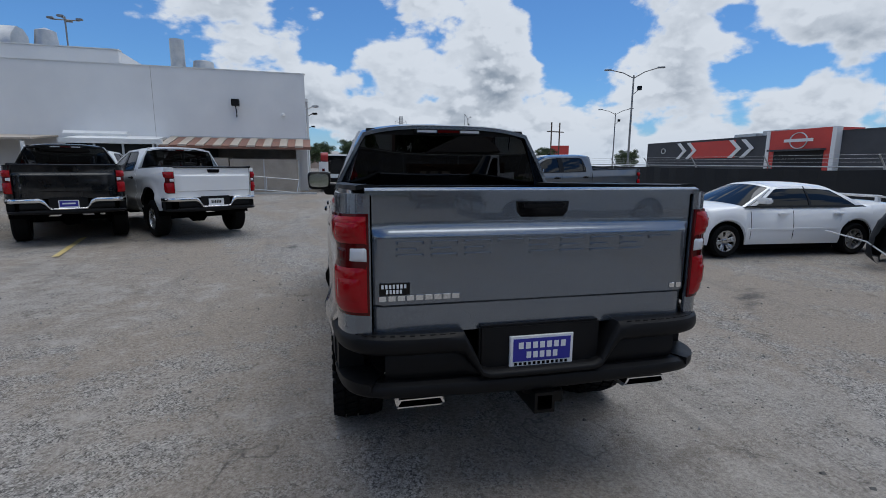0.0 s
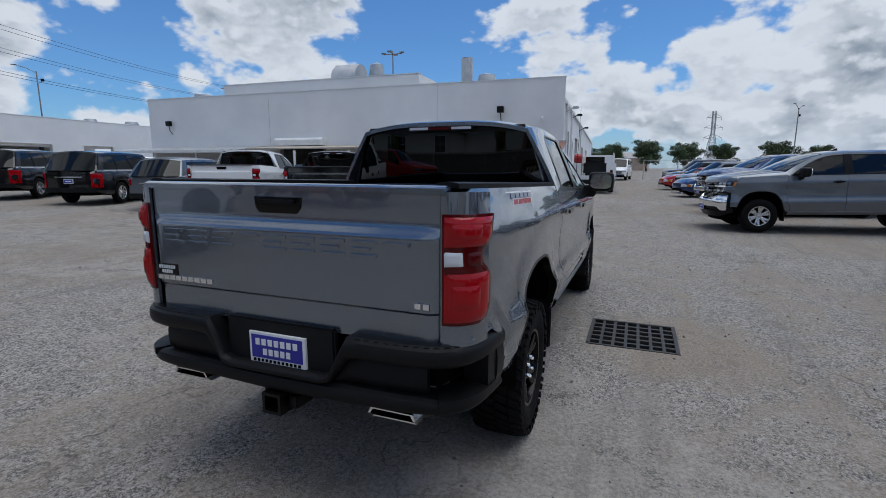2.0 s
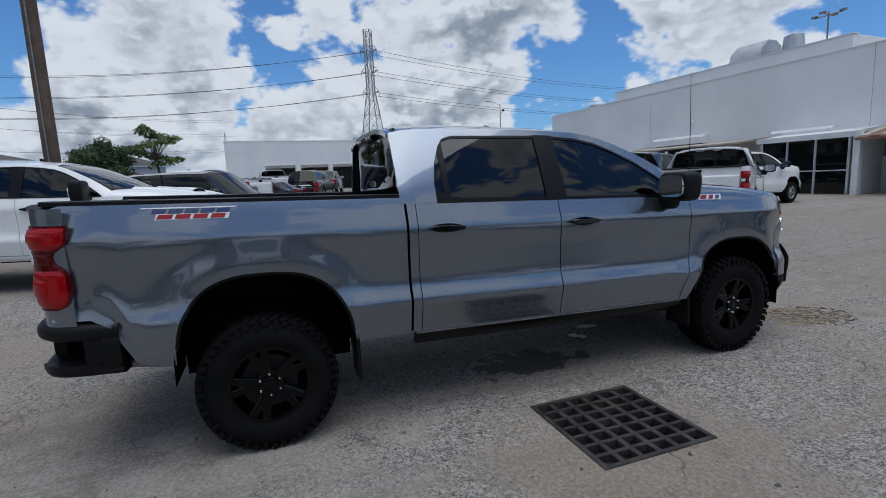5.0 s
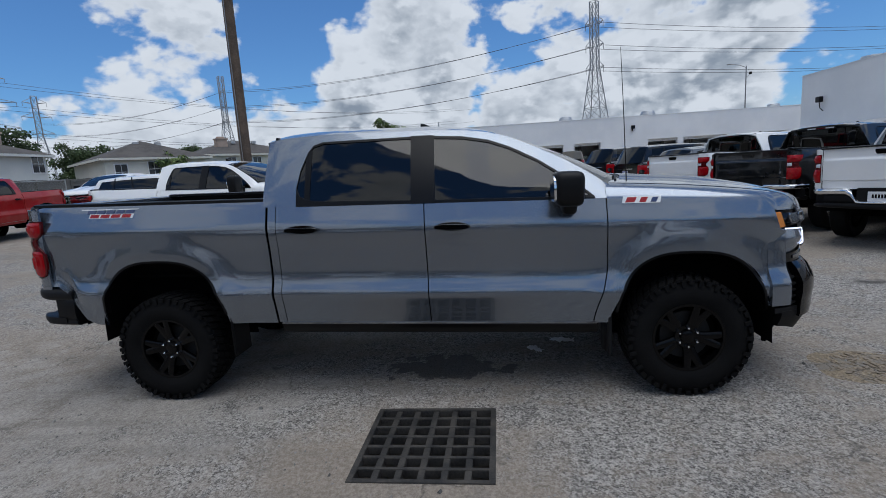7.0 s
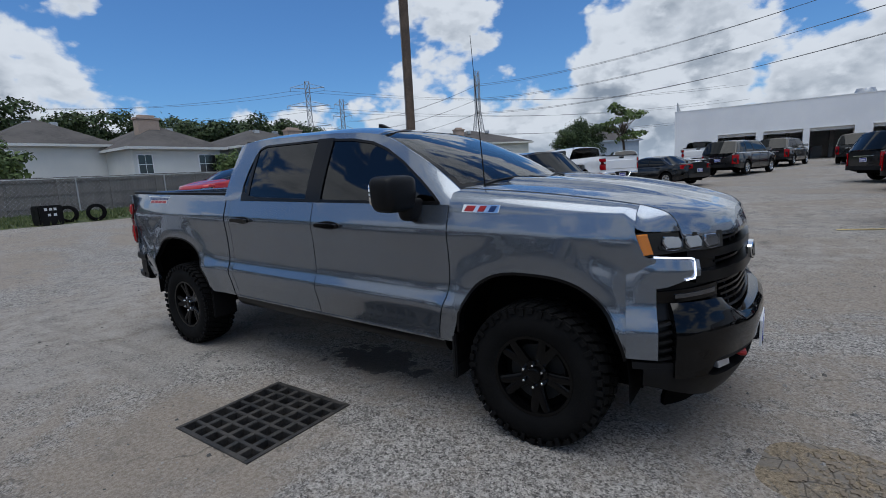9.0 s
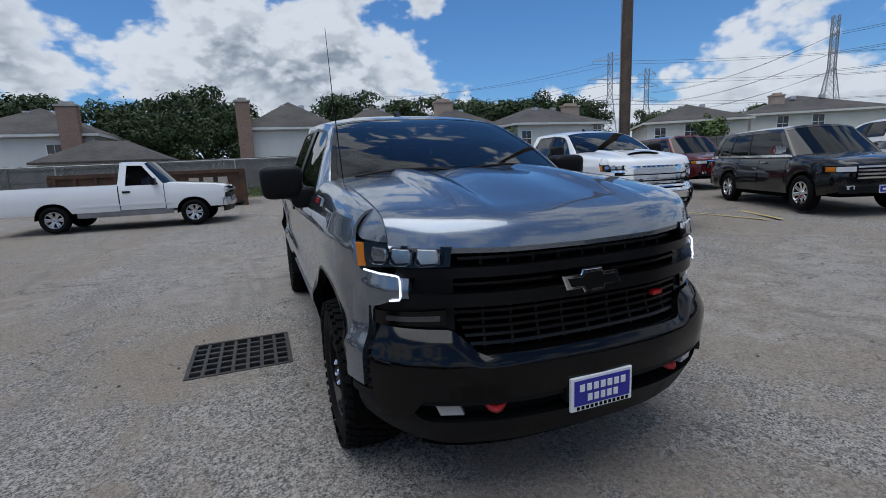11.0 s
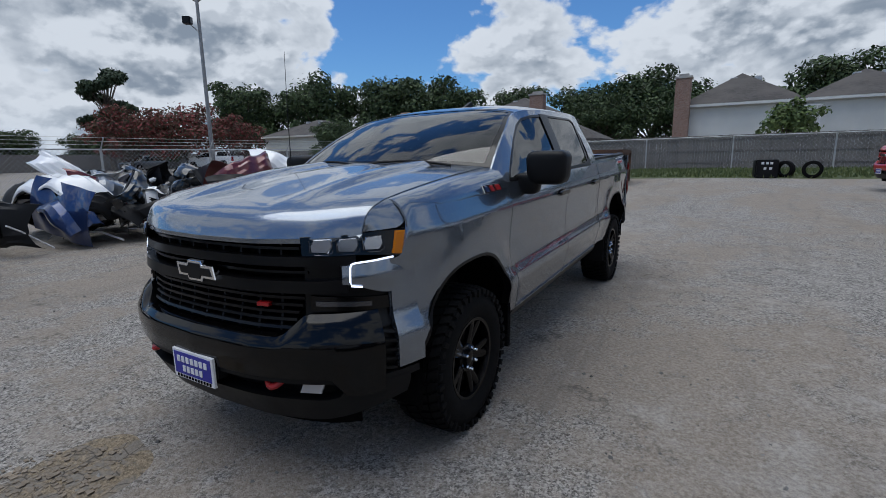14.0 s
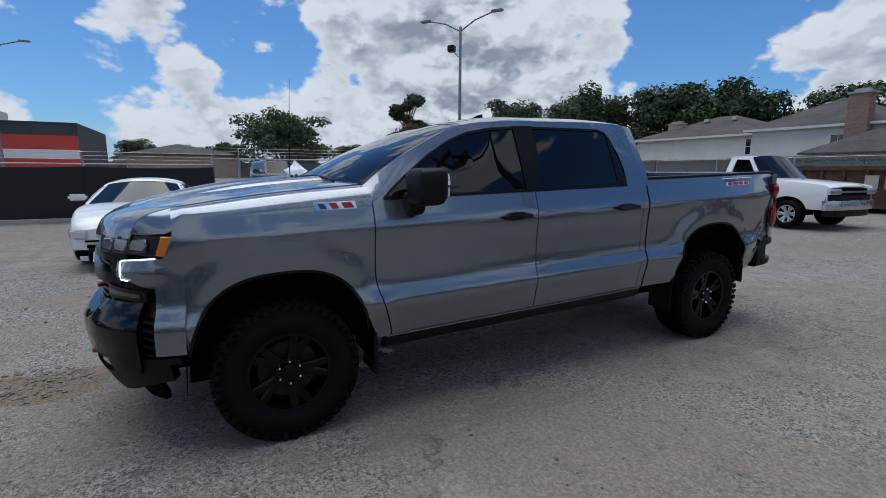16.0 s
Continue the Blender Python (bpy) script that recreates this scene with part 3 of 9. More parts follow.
    for sx in (-1, 1):
        sf = lambda u, v, o, sx=sx: Vector((sx * (side_x(u, v) + o), u, v))
        us = sorted(set(steps(-2.90, -2.36, nn(6)) + window_cols(-2.351, -1.339, nn(34)) + steps(-1.33, -0.985, nn(6))))
        top_z = lambda y: 1.442 - 0.03 * smooth01((-2.82 - y) / 0.1)
        low = lambda y: arch_lip(y, 0.56 + (0.0 if y > -1.4 else -0.02) + (0.30 * smooth01((-2.50 - y) / 0.18) if y < -2.4 else 0.0))
        add("bed_side", panel(sf, us, low, top_z, nn(26)), paint)
        add("bed_rail", slab(lambda u, v, o, sx=sx: Vector((sx * (side_x(u, 1.44) - 0.005 - 0.10 * v), u, 1.446 + o + 0.006 * math.sin(math.pi * v))), steps(-2.90, -1.0, nn(12)), steps(0, 1, 4), 0.016, -0.004), PLASTIC)
        add("bed_liner", slab(lambda u, v, o, sx=sx: Vector((sx * (0.80 + o), u, v)), steps(-2.90, -1.02, 4), steps(0.90, 1.44, 3), 0.0, -0.03), DARK)
    rs = lambda u, v, o: Vector((u, -2.955 - o + 0.012 - 0.026 * smooth01((1.290 - v) / 0.045) * smooth01((0.768 - abs(u)) / 0.022) + 0.012 * smooth01((0.948 - v) / 0.012), v))
    gate = add("tailgate", slab(rs, steps(-0.772, 0.772, nn(40)), sorted(set(steps(0.81, 0.925, 3) + [0.936, 0.942, 0.948] + steps(0.965, 1.235, nn(8)) + [1.245, 1.256, 1.267, 1.278, 1.290] + steps(1.31, 1.405, 4) + [1.418, 1.426])), 0.0, -0.06), paint)
    add("tailgate_cap", slab(lambda u, v, o: Vector((u, -2.965 + 0.075 * v, 1.428 + o + 0.012 * math.sin(math.pi * v))), steps(-0.80, 0.80, 16), steps(0, 1, 5), 0.014, -0.006), paint if hero else PLASTIC)
    pocket = [(-0.128, 1.392), (-0.122, 1.345), (-0.10, 1.32), (0.10, 1.32), (0.122, 1.345), (0.128, 1.392)]
    add("tailgate_handle", prism(lambda u, v, o: Vector((u, -2.944 - o, v)), pocket, 0.008, 0.0, 0.004), GLOSS_BLACK, gate)
    if hero:
        add("handle_grip", box(-0.10, 0.10, -2.962, -2.945, 1.362, 1.386, 0.006), PLASTIC, gate)
        # raised lettering band, kept as plain embossed blocks
        for i in range(9):
            x0 = -0.675 + i * 0.1515
            wd = 0.122
            for a, b2, c, d in ((x0, x0 + wd, 1.212, 1.226), (x0, x0 + wd, 1.158, 1.170), (x0, x0 + wd * 0.75, 1.186, 1.197)):
                if (i in (3,) and c < 1.2) or (i == 8 and c < 1.2):
                    continue
                add("embossed_bar", prism(lambda u, v, o: Vector((u, -2.968 - o, v)), [(a, c), (b2, c), (b2, d), (a, d)], 0.014, -0.004, 0.009), paint, gate)
        x = -0.75
        for i in range(9):
            add("badge_bar", prism(lambda u, v, o: Vector((u, -2.968 - o, v)), [(x, 0.965), (x + 0.034, 0.965), (x + 0.034, 0.990), (x, 0.990)], 0.007, 0.0, 0.002), CHROME, gate)
            x += 0.0405
        for x0 in (0.674, 0.711):
            add("badge_bar", prism(lambda u, v, o: Vector((u, -2.968 - o, v)), [(x0, 0.962), (x0 + 0.028, 0.962), (x0 + 0.028, 0.988), (x0, 0.988)], 0.007, 0.0, 0.002), CHROME, gate)
        add("dealer_sticker", prism(lambda u, v, o: Vector((u, -2.968 - o, v)), [(-0.747, 0.992), (-0.615, 0.992), (-0.615, 1.046), (-0.747, 1.046)], 0.004, 0.0), GLOSS_BLACK, gate)
        for row, (n, z0, hh, x0, x1) in enumerate(((7, 1.022, 0.017, -0.738, -0.624), (5, 0.999, 0.017, -0.718, -0.644))):
            wd = (x1 - x0) / n
            for i in range(n):
                add("sticker_bar", prism(lambda u, v, o: Vector((u, -2.972 - o, v)), [(x0 + i * wd, z0), (x0 + i * wd + wd * 0.6, z0), (x0 + i * wd + wd * 0.6, z0 + hh), (x0 + i * wd, z0 + hh)], 0.003, 0.0), PLATE_WHITE, gate)
    # tail lamps wrap the corner
    RL = [(0, 0.0, -2.965), (0.78, 0.780, -2.962), (0.85, 0.845, -2.945), (0.91, 0.892, -2.90), (0.97, 0.914, -2.845), (1.06, 0.932, -2.755), (1.2, 0.945, -2.62)]

    def tail(u, v, o):
        x, y = plan_point(u, o, RL, -1)
        return Vector((x, y, v))
    for sx in (-1, 1):
        add("corner_panel", slab(lambda u, v, o: tail(sx * u, v, o), steps(0.780, 1.03, nn(12)), steps(0.815, 1.430, nn(8)), -0.004, -0.02), paint)
        flip = lambda pl: [(sx * a, b) for a, b in pl]
        edge = lambda z: interp(z, [(0.905, 0.955), (0.93, 1.01), (1.0, 1.035), (1.09, 1.035), (1.125, 1.010), (1.155, 0.972), (1.195, 0.968), (1.225, 1.005), (1.255, 1.042), (1.34, 1.055)])

        def block(a0, a1, z0, z1, o1, o0, n, dome=0.0, wide=1.0):
            """Lens over the corner between two fractions of the lamp's width."""
            def fn(a, v, o):
                q = (v - z0) / (z1 - z0)
                k = (1 - (2 * a - 1) ** 6) * (1 - (2 * q - 1) ** 6)
                u = 0.788 + (edge(v) - 0.788) * (a0 + (a1 - a0) * a)
                return tail(sx * u, v, (o + dome * k) if o > o0 else o)
            return slab(fn, steps(0, 1, nn(12)), steps(z0, z1, nn(n)), o1, o0)
        lamp = add("tail_lamp", block(0.0, 1.0, 0.905, 1.345, 0.004, -0.012, 22, 0.006), DARK_RED_LENS, top, "red wrap-around tail lamp")
        add("red_lens", block(0.04, 0.95, 1.216, 1.334, 0.006, 0.0, 10, 0.014), lens, lamp)
        add("red_lens", block(0.04, 0.94, 0.918, 1.122, 0.006, 0.0, 14, 0.014), lens, lamp)
        add("red_lens", block(0.50, 0.92, 1.136, 1.206, 0.004, 0.0, 6, 0.010), DARK_RED_LENS, lamp)
        add("reversing_lens", block(0.05, 0.46, 1.140, 1.204, 0.006, 0.0, 6, 0.010), CLEAR_LENS, lamp)
        if fine:
            add("lens_core", block(0.14, 0.62, 0.965, 1.075, 0.016, 0.010, 6, 0.010), lens, lamp)
            add("lens_core", block(0.14, 0.62, 1.245, 1.312, 0.016, 0.010, 5, 0.010), lens, lamp)
    # ---- rear bumper
    def beam(s0, s1, lo, hi, o1, o0, n, mat, nm, lab=""):
        return add(nm, slab(lambda u, v, o: rear(u, lo(u) + (hi(u) - lo(u)) * v, o - 0.03 * (2 * v - 1) ** 4), steps(s0, s1, n), steps(0, 1, 6), o1, o0), mat, top, lab)
    c = lambda k: (lambda u: k)
    dip = lambda u: 0.738 - 0.135 * smooth01((0.40 - abs(u)) / 0.13)
    rb = beam(-1.26, 1.26, lambda u: dip(u) - 0.01, lambda u: 0.822 - 0.19 * smooth01((0.385 - abs(u)) / 0.11), 0.0, -0.09, nn(60), trim, "rear_bumper")
    beam(-1.26, 1.26, lambda u: 0.51 + 0.02 * abs(u), lambda u: 0.60 - 0.02 * smooth01((abs(u) - 0.7) / 0.2), -0.01, -0.12, nn(40), PLASTIC, "bumper_valance")
    beam(-0.74, 0.74, c(0.585), lambda u: dip(u) + 0.01, -0.055, -0.11, nn(24), PLASTIC, "bumper_recess")
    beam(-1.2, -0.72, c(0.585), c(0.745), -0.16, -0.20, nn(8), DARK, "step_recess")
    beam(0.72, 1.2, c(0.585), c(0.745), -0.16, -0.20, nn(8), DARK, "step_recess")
    beam(-1.26, -1.17, c(0.56), c(0.78), -0.004, -0.10, nn(4), trim if not hero else PLASTIC, "bumper_end")
    beam(1.17, 1.26, c(0.56), c(0.78), -0.004, -0.10, nn(4), trim if not hero else PLASTIC, "bumper_end")
    add("bumper_shelf", slab(lambda u, v, o: Vector((*plan_point(u, -0.03 - 0.20 * v, REAR_PLAN, -1), 0.800 - 0.19 * smooth01((0.385 - abs(u)) / 0.11) + o)), steps(-1.26, 1.26, nn(40)), steps(0, 1, 2), 0.0, -0.03), trim if not hero else PLASTIC)
    for sx in (-1, 1):
        add("bumper_post", slab(lambda u, v, o: rear(sx * u, 0.545 + 0.235 * v, o), steps(1.08, 1.25, nn(6)), steps(0, 1, 3), -0.012, -0.13), PLASTIC)
    if hero:
        for sx in (-1, 1):
            add("step_pad", slab(lambda u, v, o: Vector((*plan_point(sx * u, -0.005 - 0.16 * v, REAR_PLAN, -1), 0.592 + o)), steps(0.80, 1.16, 8), steps(0, 1, 2), 0.006, -0.03), PLASTIC)
            for k in range(14):
                u0 = 0.42 + k * 0.045
                add("tread_rib", slab(lambda u, v, o: Vector((*plan_point(sx * u, -0.02 - 0.075 * v, REAR_PLAN, -1), 0.812 + o)), steps(u0, u0 + 0.024, 1), steps(0, 1, 1), 0.008, -0.005), PLASTIC, rb)
    add("plate_recess", box(-0.30, 0.30, -2.99, -2.95, 0.60, 0.83, 0.01), PLASTIC)

    def plate(par, y, d, z0, z1):
        sfp = lambda u, v, o: Vector((u, y + d * o, v))
        pl = add("number_plate", prism(sfp, [(-0.157, z0), (0.157, z0), (0.157, z1), (-0.157, z1)], 0.008, -0.006, 0.003), PLATE_WHITE, par)
        if number_plate != "blue":
            for i in range(6):
                add("plate_bar", prism(sfp, [(-0.105 + i * 0.036, z0 + 0.05), (-0.083 + i * 0.036, z0 + 0.05), (-0.083 + i * 0.036, z0 + 0.105), (-0.105 + i * 0.036, z0 + 0.105)], 0.012, 0.0), DARK, pl)
            return
        add("plate_field", prism(sfp, [(-0.142, z0 + 0.024), (0.142, z0 + 0.024), (0.142, z1 - 0.012), (-0.142, z1 - 0.012)], 0.010, 0.0), PLATE_BLUE, pl)
        if not hero:
            add("plate_bar", prism(sfp, [(-0.10, z0 + 0.068), (0.10, z0 + 0.068), (0.10, z1 - 0.048), (-0.10, z1 - 0.048)], 0.012, 0.0), PLATE_WHITE, pl)
            return
        for n, x0, x1, za, hb in ((7, -0.122, 0.122, z0 + 0.086, 0.030), (5, -0.082, 0.082, z0 + 0.040, 0.030)):
            wd = (x1 - x0) / n
            for i in range(n):
                xa = x0 + i * wd + wd * 0.16
                add("plate_bar", prism(sfp, [(xa, za), (xa + wd * 0.66, za), (xa + wd * 0.66, za + hb), (xa, za + hb)], 0.013, 0.0), PLATE_WHITE, pl)
        for i in range(12):
            xa = -0.135 + i * 0.0228
            add("plate_bar", prism(sfp, [(xa, z0 + 0.006), (xa + 0.013, z0 + 0.006), (xa + 0.013, z0 + 0.019), (xa, z0 + 0.019)], 0.011, 0.0), DARK, pl)
    plate(top, -2.996, -1, 0.630, 0.775)
    # ---- cab sides and doors
    for sx in (-1, 1):
        def sd(u, v, o, sx=sx):
            w = smooth01(1 - abs(u - 1.352) / 0.55) if u < 1.356 else min(1.0, max(0.0, (1.42 - u) / 0.064))
            return Vector((sx * (side_x(u, v) + o), u - 0.10 * smooth01((0.98 - v) / 0.45) * w, v))
        cs = lambda u, v, o, sx=sx: Vector((sx * (cab_x(u, v) + o), u, v))
        add("cab_corner", panel(sd, steps(-0.968, -0.912, 2), c(0.565), c(1.402), nn(20)), paint)
        for nm, a, b, hy in (("rear_door", -0.907, 0.145, -0.716), ("front_door", 0.152, 1.350, 0.338)):
            dr = add(nm, panel(sd, steps(a, b, nn(18)), c(0.565), c(1.402), nn(26)), paint)
            hs = lambda u, v, o: sd(u, v, o)
            if fine:
                add("handle_cup", prism(hs, [(hy + 0.115 * math.cos(k * math.pi / 8), 1.243 + 0.030 * math.sin(k * math.pi / 8)) for k in range(16)], 0.003, -0.004, 0.002), GLOSS_BLACK, dr)
            add("door_handle", prism(hs, [(hy - 0.118, 1.234), (hy - 0.10, 1.228), (hy + 0.10, 1.228), (hy + 0.118, 1.236), (hy + 0.118, 1.252), (hy + 0.09, 1.260), (hy - 0.09, 1.260), (hy - 0.118, 1.252)], 0.040, 0.022, 0.008), GLOSS_BLACK if hero else PLASTIC, dr)
        add("rocker", slab(lambda u, v, o: Vector((sx * (0.952 + o - 0.05 * (1 - v) ** 2), u, 0.475 + 0.085 * v)), steps(-0.95, 1.29, 8), steps(0, 1, 5), 0.0, -0.06), paint if not hero else SATIN_BLACK)
        if fine:
            add("sill_strip", slab(lambda u, v, o: Vector((sx * (0.950 + o), u, v)), steps(-0.95, 1.28, 6), [0.556, 0.562], 0.004, -0.02), STEEL)
        # painted frame round the side glass
        pillar = lambda y0, y1, n, lo, hi, mat, nm, o1=0.0: add(nm, panel(cs, steps(y0, y1, n), lo, hi, nn(8), o1, -0.03), mat)
        zu = lambda y: upper(y)[1]
        pillar(-1.005, -0.76, 6, c(1.402), zu, paint, "rear_pillar")
        rw_lo, rw_hi = (lambda y: line(y, REAR_WIN[0])), (lambda y: line(y, REAR_WIN[1]))
        fw_lo, fw_hi = (lambda y: line(y, FRONT_WIN[0])), (lambda y: line(y, FRONT_WIN[1]))
        ys = sorted(set(window_cols(-0.76, 0.06, nn(20)) + [p[0] for p in REAR_WIN[1]]))
        add("roof_side", panel(cs, ys, rw_hi, zu, 4, 0.0, -0.03), paint)
        add("window_seal", panel(cs, ys, c(1.402), rw_lo, 2, 0.002, -0.02), SATIN_BLACK)
        g1 = add("side_glass", panel(cs, ys, rw_lo, rw_hi, 6, -0.006, -0.010), GLASS_DARK)
        add("window_trim", merge(panel(cs, ys, lambda y: rw_hi(y) - 0.016, rw_hi, 1, 0.001, -0.012), panel(cs, ys, rw_lo, lambda y: rw_lo(y) + 0.012, 1, 0.001, -0.012),
                                 panel(cs, steps(-0.70, -0.66, 1), rw_lo, rw_hi, 3, 0.0, -0.012)), SATIN_BLACK)
        pillar(0.06, 0.225, 3, c(1.402), c(1.866), SATIN_BLACK, "pillar_trim", 0.004)
        pillar(0.06, 0.225, 3, c(1.866), zu, paint, "roof_side")
        ys = sorted(set(window_cols(0.225, 1.285, nn(22)) + [p[0] for p in FRONT_WIN[1]]))
        add("roof_side", panel(cs, ys, fw_hi, zu, 4, 0.0, -0.03), paint)
        add("window_seal", panel(cs, ys, c(1.402), fw_lo, 2, 0.002, -0.02), SATIN_BLACK)
        g2 = add("side_glass", panel(cs, ys, fw_lo, fw_hi, 6, -0.006, -0.010), GLASS_DARK)
        add("window_trim", merge(panel(cs, ys, lambda y: max(fw_lo(y), fw_hi(y) - 0.018), fw_hi, 1, 0.001, -0.012), panel(cs, ys, fw_lo, lambda y: min(fw_hi(y), fw_lo(y) + 0.012), 1, 0.001, -0.012)), SATIN_BLACK)
        add("pillar_foot", panel(cs, steps(1.285, 1.395, 4), c(1.402), zu, 4, 0.0, -0.03), paint)
        for gl in (g1, g2):
            gl.visible_shadow = False
        # mirror
        mir = add("mirror", pebble(sx * 1.112, 1.085, 1.478, 0.140, 0.095, 0.108 if not heavy else 0.17, 0.42, 28, 16, 0.10), mirrors)
        add("mirror_arm", pebble(sx * 0.985, 1.105, 1.375, 0.095, 0.060, 0.070, 0.5, 20, 10, 0.25), PLASTIC, mir)
        add("mirror_glass", prism(lambda u, v, o: Vector((sx * u, 0.9935 - o, v)), [(1.112 + 0.112 * (1 if math.cos(k * 0.3927) >= 0 else -1) * abs(math.cos(k * 0.3927)) ** 0.5, 1.480 + 0.080 * (1 if math.sin(k * 0.3927) >= 0 else -1) * abs(math.sin(k * 0.3927)) ** 0.5) for k in range(16)], 0.004, -0.01), CHROME, mir)
        # ---- front wing
        us = sorted(set(steps(1.357, 1.384, 2) + window_cols(1.391, 2.379, nn(34)) + steps(2.385, 2.49, nn(5))))
        low = lambda y: arch_lip(y, 0.565 if y < 1.9 else 0.670)
        tz = lambda y: min(1.36, 1.36 - 0.20 * smooth01((y - 2.36) / 0.10))
        add("front_wing", panel(sd, us, low, tz, nn(22)), paint)

        def shoulder(u, v, o):
            t = tz(u)
            x0, z0 = side_x(u, t), t
            x1, z1 = 0.805, hood_z(0.805, u) - 0.004
            k = math.sin(v * math.pi / 2)
            return Vector((sx * (x0 + (x1 - x0) * (1 - math.cos(v * math.pi / 2)) ** 0.9 + o * 0.6), u, z0 + (z1 - z0) * k + o * 0.6))
        add("wing_top", slab(shoulder, steps(1.357, 2.40, nn(20)), steps(0, 1, 8), 0.0, -0.014), paint)
        # the corner between bonnet edge and headlamp
        def nose_top(u, v, o):
            yy = 2.37 + 0.235 * u
            a = Vector((sx * 0.803, yy, hood_z(0.803, yy) - 0.003))
            b = front(sx * (1.115 - 0.275 * u), 1.288 - 0.0 * u, 0.012)
            if u < 0.2:
                k = shoulder(2.37, 0.0, 0.0)
                b = k.lerp(b, u / 0.2)
            k = math.sin(v * math.pi / 2)
            k = 0.45 * k + 0.55 * v
            return Vector((b.x + (a.x - b.x) * (0.45 * (1 - math.cos(v * math.pi / 2)) + 0.55 * v), b.y + (a.y - b.y) * v, b.z + (a.z - b.z) * k)) + Vector((sx * o * 0.6, 0, o * 0.6))
        add("wing_corner", slab(nose_top, steps(0, 1, nn(12)), steps(0, 1, 8), 0.0, -0.014), paint)
        # arch liners and flaps
        for yc, a, zc, b in ARCHES:
            al = steps(0, math.pi, 20)
            V, F = grid(lambda t, v: Vector((sx * (side_x(yc, 1.1) - 0.02 - v), yc - (a + 0.012) * (1 if math.cos(t) >= 0 else -1) * abs(math.cos(t)) ** 0.74, zc - 0.0 + (b + 0.008) * abs(math.sin(t)) ** 0.74)), al, [0.0, 0.18, 0.36])
            add("arch_liner", (V, F), DARK)
            if fine:
                add("arch_wall", box(sx * 0.60 - 0.01, sx * 0.60 + 0.01, yc - a, yc + a, zc - 0.05, zc + b), DARK)
            add("arch_lip", slab(lambda t, v, o: (lambda yy, zz: Vector((sx * (side_x(yy, zz) + 0.002 - 0.05 * v), yy, zz)))(yc - (a - o) * (1 if math.cos(t) >= 0 else -1) * abs(math.cos(t)) ** 0.74, zc + (b - o) * abs(math.sin(t)) ** 0.74), steps(0.25, math.pi - 0.25, nn(24)), [0, 1], 0.012, -0.004), PLASTIC if not hero else SATIN_BLACK)
        if fine:
            add("mud_flap", box(min(sx * 0.74, sx * 0.97), max(sx * 0.74, sx * 0.97), -1.345, -1.325, 0.30, 0.66, 0.008), PLASTIC)
        if fine:
            add("mud_flap", box(min(sx * 0.74, sx * 0.97), max(sx * 0.74, sx * 0.97), 1.345, 1.375, 0.33, 0.62, 0.008), PLASTIC)
        if hero:
            # decals kept as plain bars
            lean = lambda y0, y1, z0, z1: [(y0, z0), (y1, z0), (y1 + 0.012 * (1 if sx > 0 else -1), z1), (y0 + 0.012 * (1 if sx > 0 else -1), z1)]
            dc = add("side_decal", prism(sd, lean(-2.37, -2.005, 1.357, 1.389), 0.0018, 0.0), PLATE_WHITE)
            add("decal_line", prism(sd, lean(-2.44, -1.965, 1.417, 1.4225), 0.0025, 0.0), PLATE_WHITE, dc)
            for k in range(5):
                add("decal_bar", prism(sd, lean(-2.385 + k * 0.080, -2.320 + k * 0.080, 1.390, 1.414), 0.0032, 0.0), PAINT_BLUE, dc)
            for k in range(4):
                add("decal_bar", prism(sd, lean(-2.360 + k * 0.088, -2.288 + k * 0.088, 1.361, 1.385), 0.0032, 0.0), RED_PAINT, dc)
            sh = lambda u, v, o: shoulder(u, 0.0, 0) + Vector((sx * (o - 0.35 * (v - 1.36)), 0, (v - 1.36)))
            bd = add("wing_badge", prism(sh, [(1.45, 1.364), (1.69, 1.364), (1.70, 1.408), (1.46, 1.408)], 0.010, 0.0, 0.003), CHROME)
            for y0, y1, mt in ((1.468, 1.545, RED_PAINT), (1.556, 1.615, RED_PAINT), (1.626, 1.68, PAINT_BLUE)):
                add("badge_bar", prism(sh, [(y0, 1.370), (y1 - 0.018, 1.370), (y1, 1.402), (y0 + 0.018, 1.402)], 0.014, 0.0, 0.002), mt, bd)
    # ---- roof, screens
    def roof_fn(t, y, o):
        xu, zz = upper(y)
        k = abs(t)
        return Vector((t * xu, y - (0.10 * (1 - t * t) if y > 0.5 else 0.10 * (1 - t * t) * smooth01((y + 0.3) / 0.9)), zz + 0.066 * (1 - k ** 3.2) * (0.80 + 0.20 * smooth01((0.62 - y) / 0.4)) + o))
    add("roof", slab(roof_fn, steps(-1, 1, nn(28)), steps(-1.02, 0.62, nn(24)), 0.0, -0.03), paint)
    add("high_brake_lamp", merge(box(-0.28, 0.28, -1.035, -1.00, 1.862, 1.895, 0.008)), SATIN_BLACK)
    add("brake_lens", box(-0.09, 0.09, -1.040, -1.034, 1.868, 1.888), DARK_RED_LENS)
    for sx in ((-1, 1) if fine else ()):
        add("cargo_lens", box(min(sx * 0.1, sx * 0.26), max(sx * 0.1, sx * 0.26), -1.040, -1.034, 1.868, 1.888), CLEAR_LENS)
    add("roof_antenna", prism(lambda u, v, o: Vector((o, u, v)), [(0.02, 1.955), (0.20, 1.955), (0.06, 2.015), (0.03, 2.02)], 0.018, -0.018, 0.008), PLASTIC)

    def screen(t, s, o):
        y = 0.625 + (1.40 - 0.625) * s
        xu, zz = upper(y)
        return Vector((t * (xu - 0.012), y + (-0.10 + 0.32 * s) * (1 - t * t) + o, zz + (0.052 * (1 - s) + 0.03 * s) * (1 - abs(t) ** 3) + o))
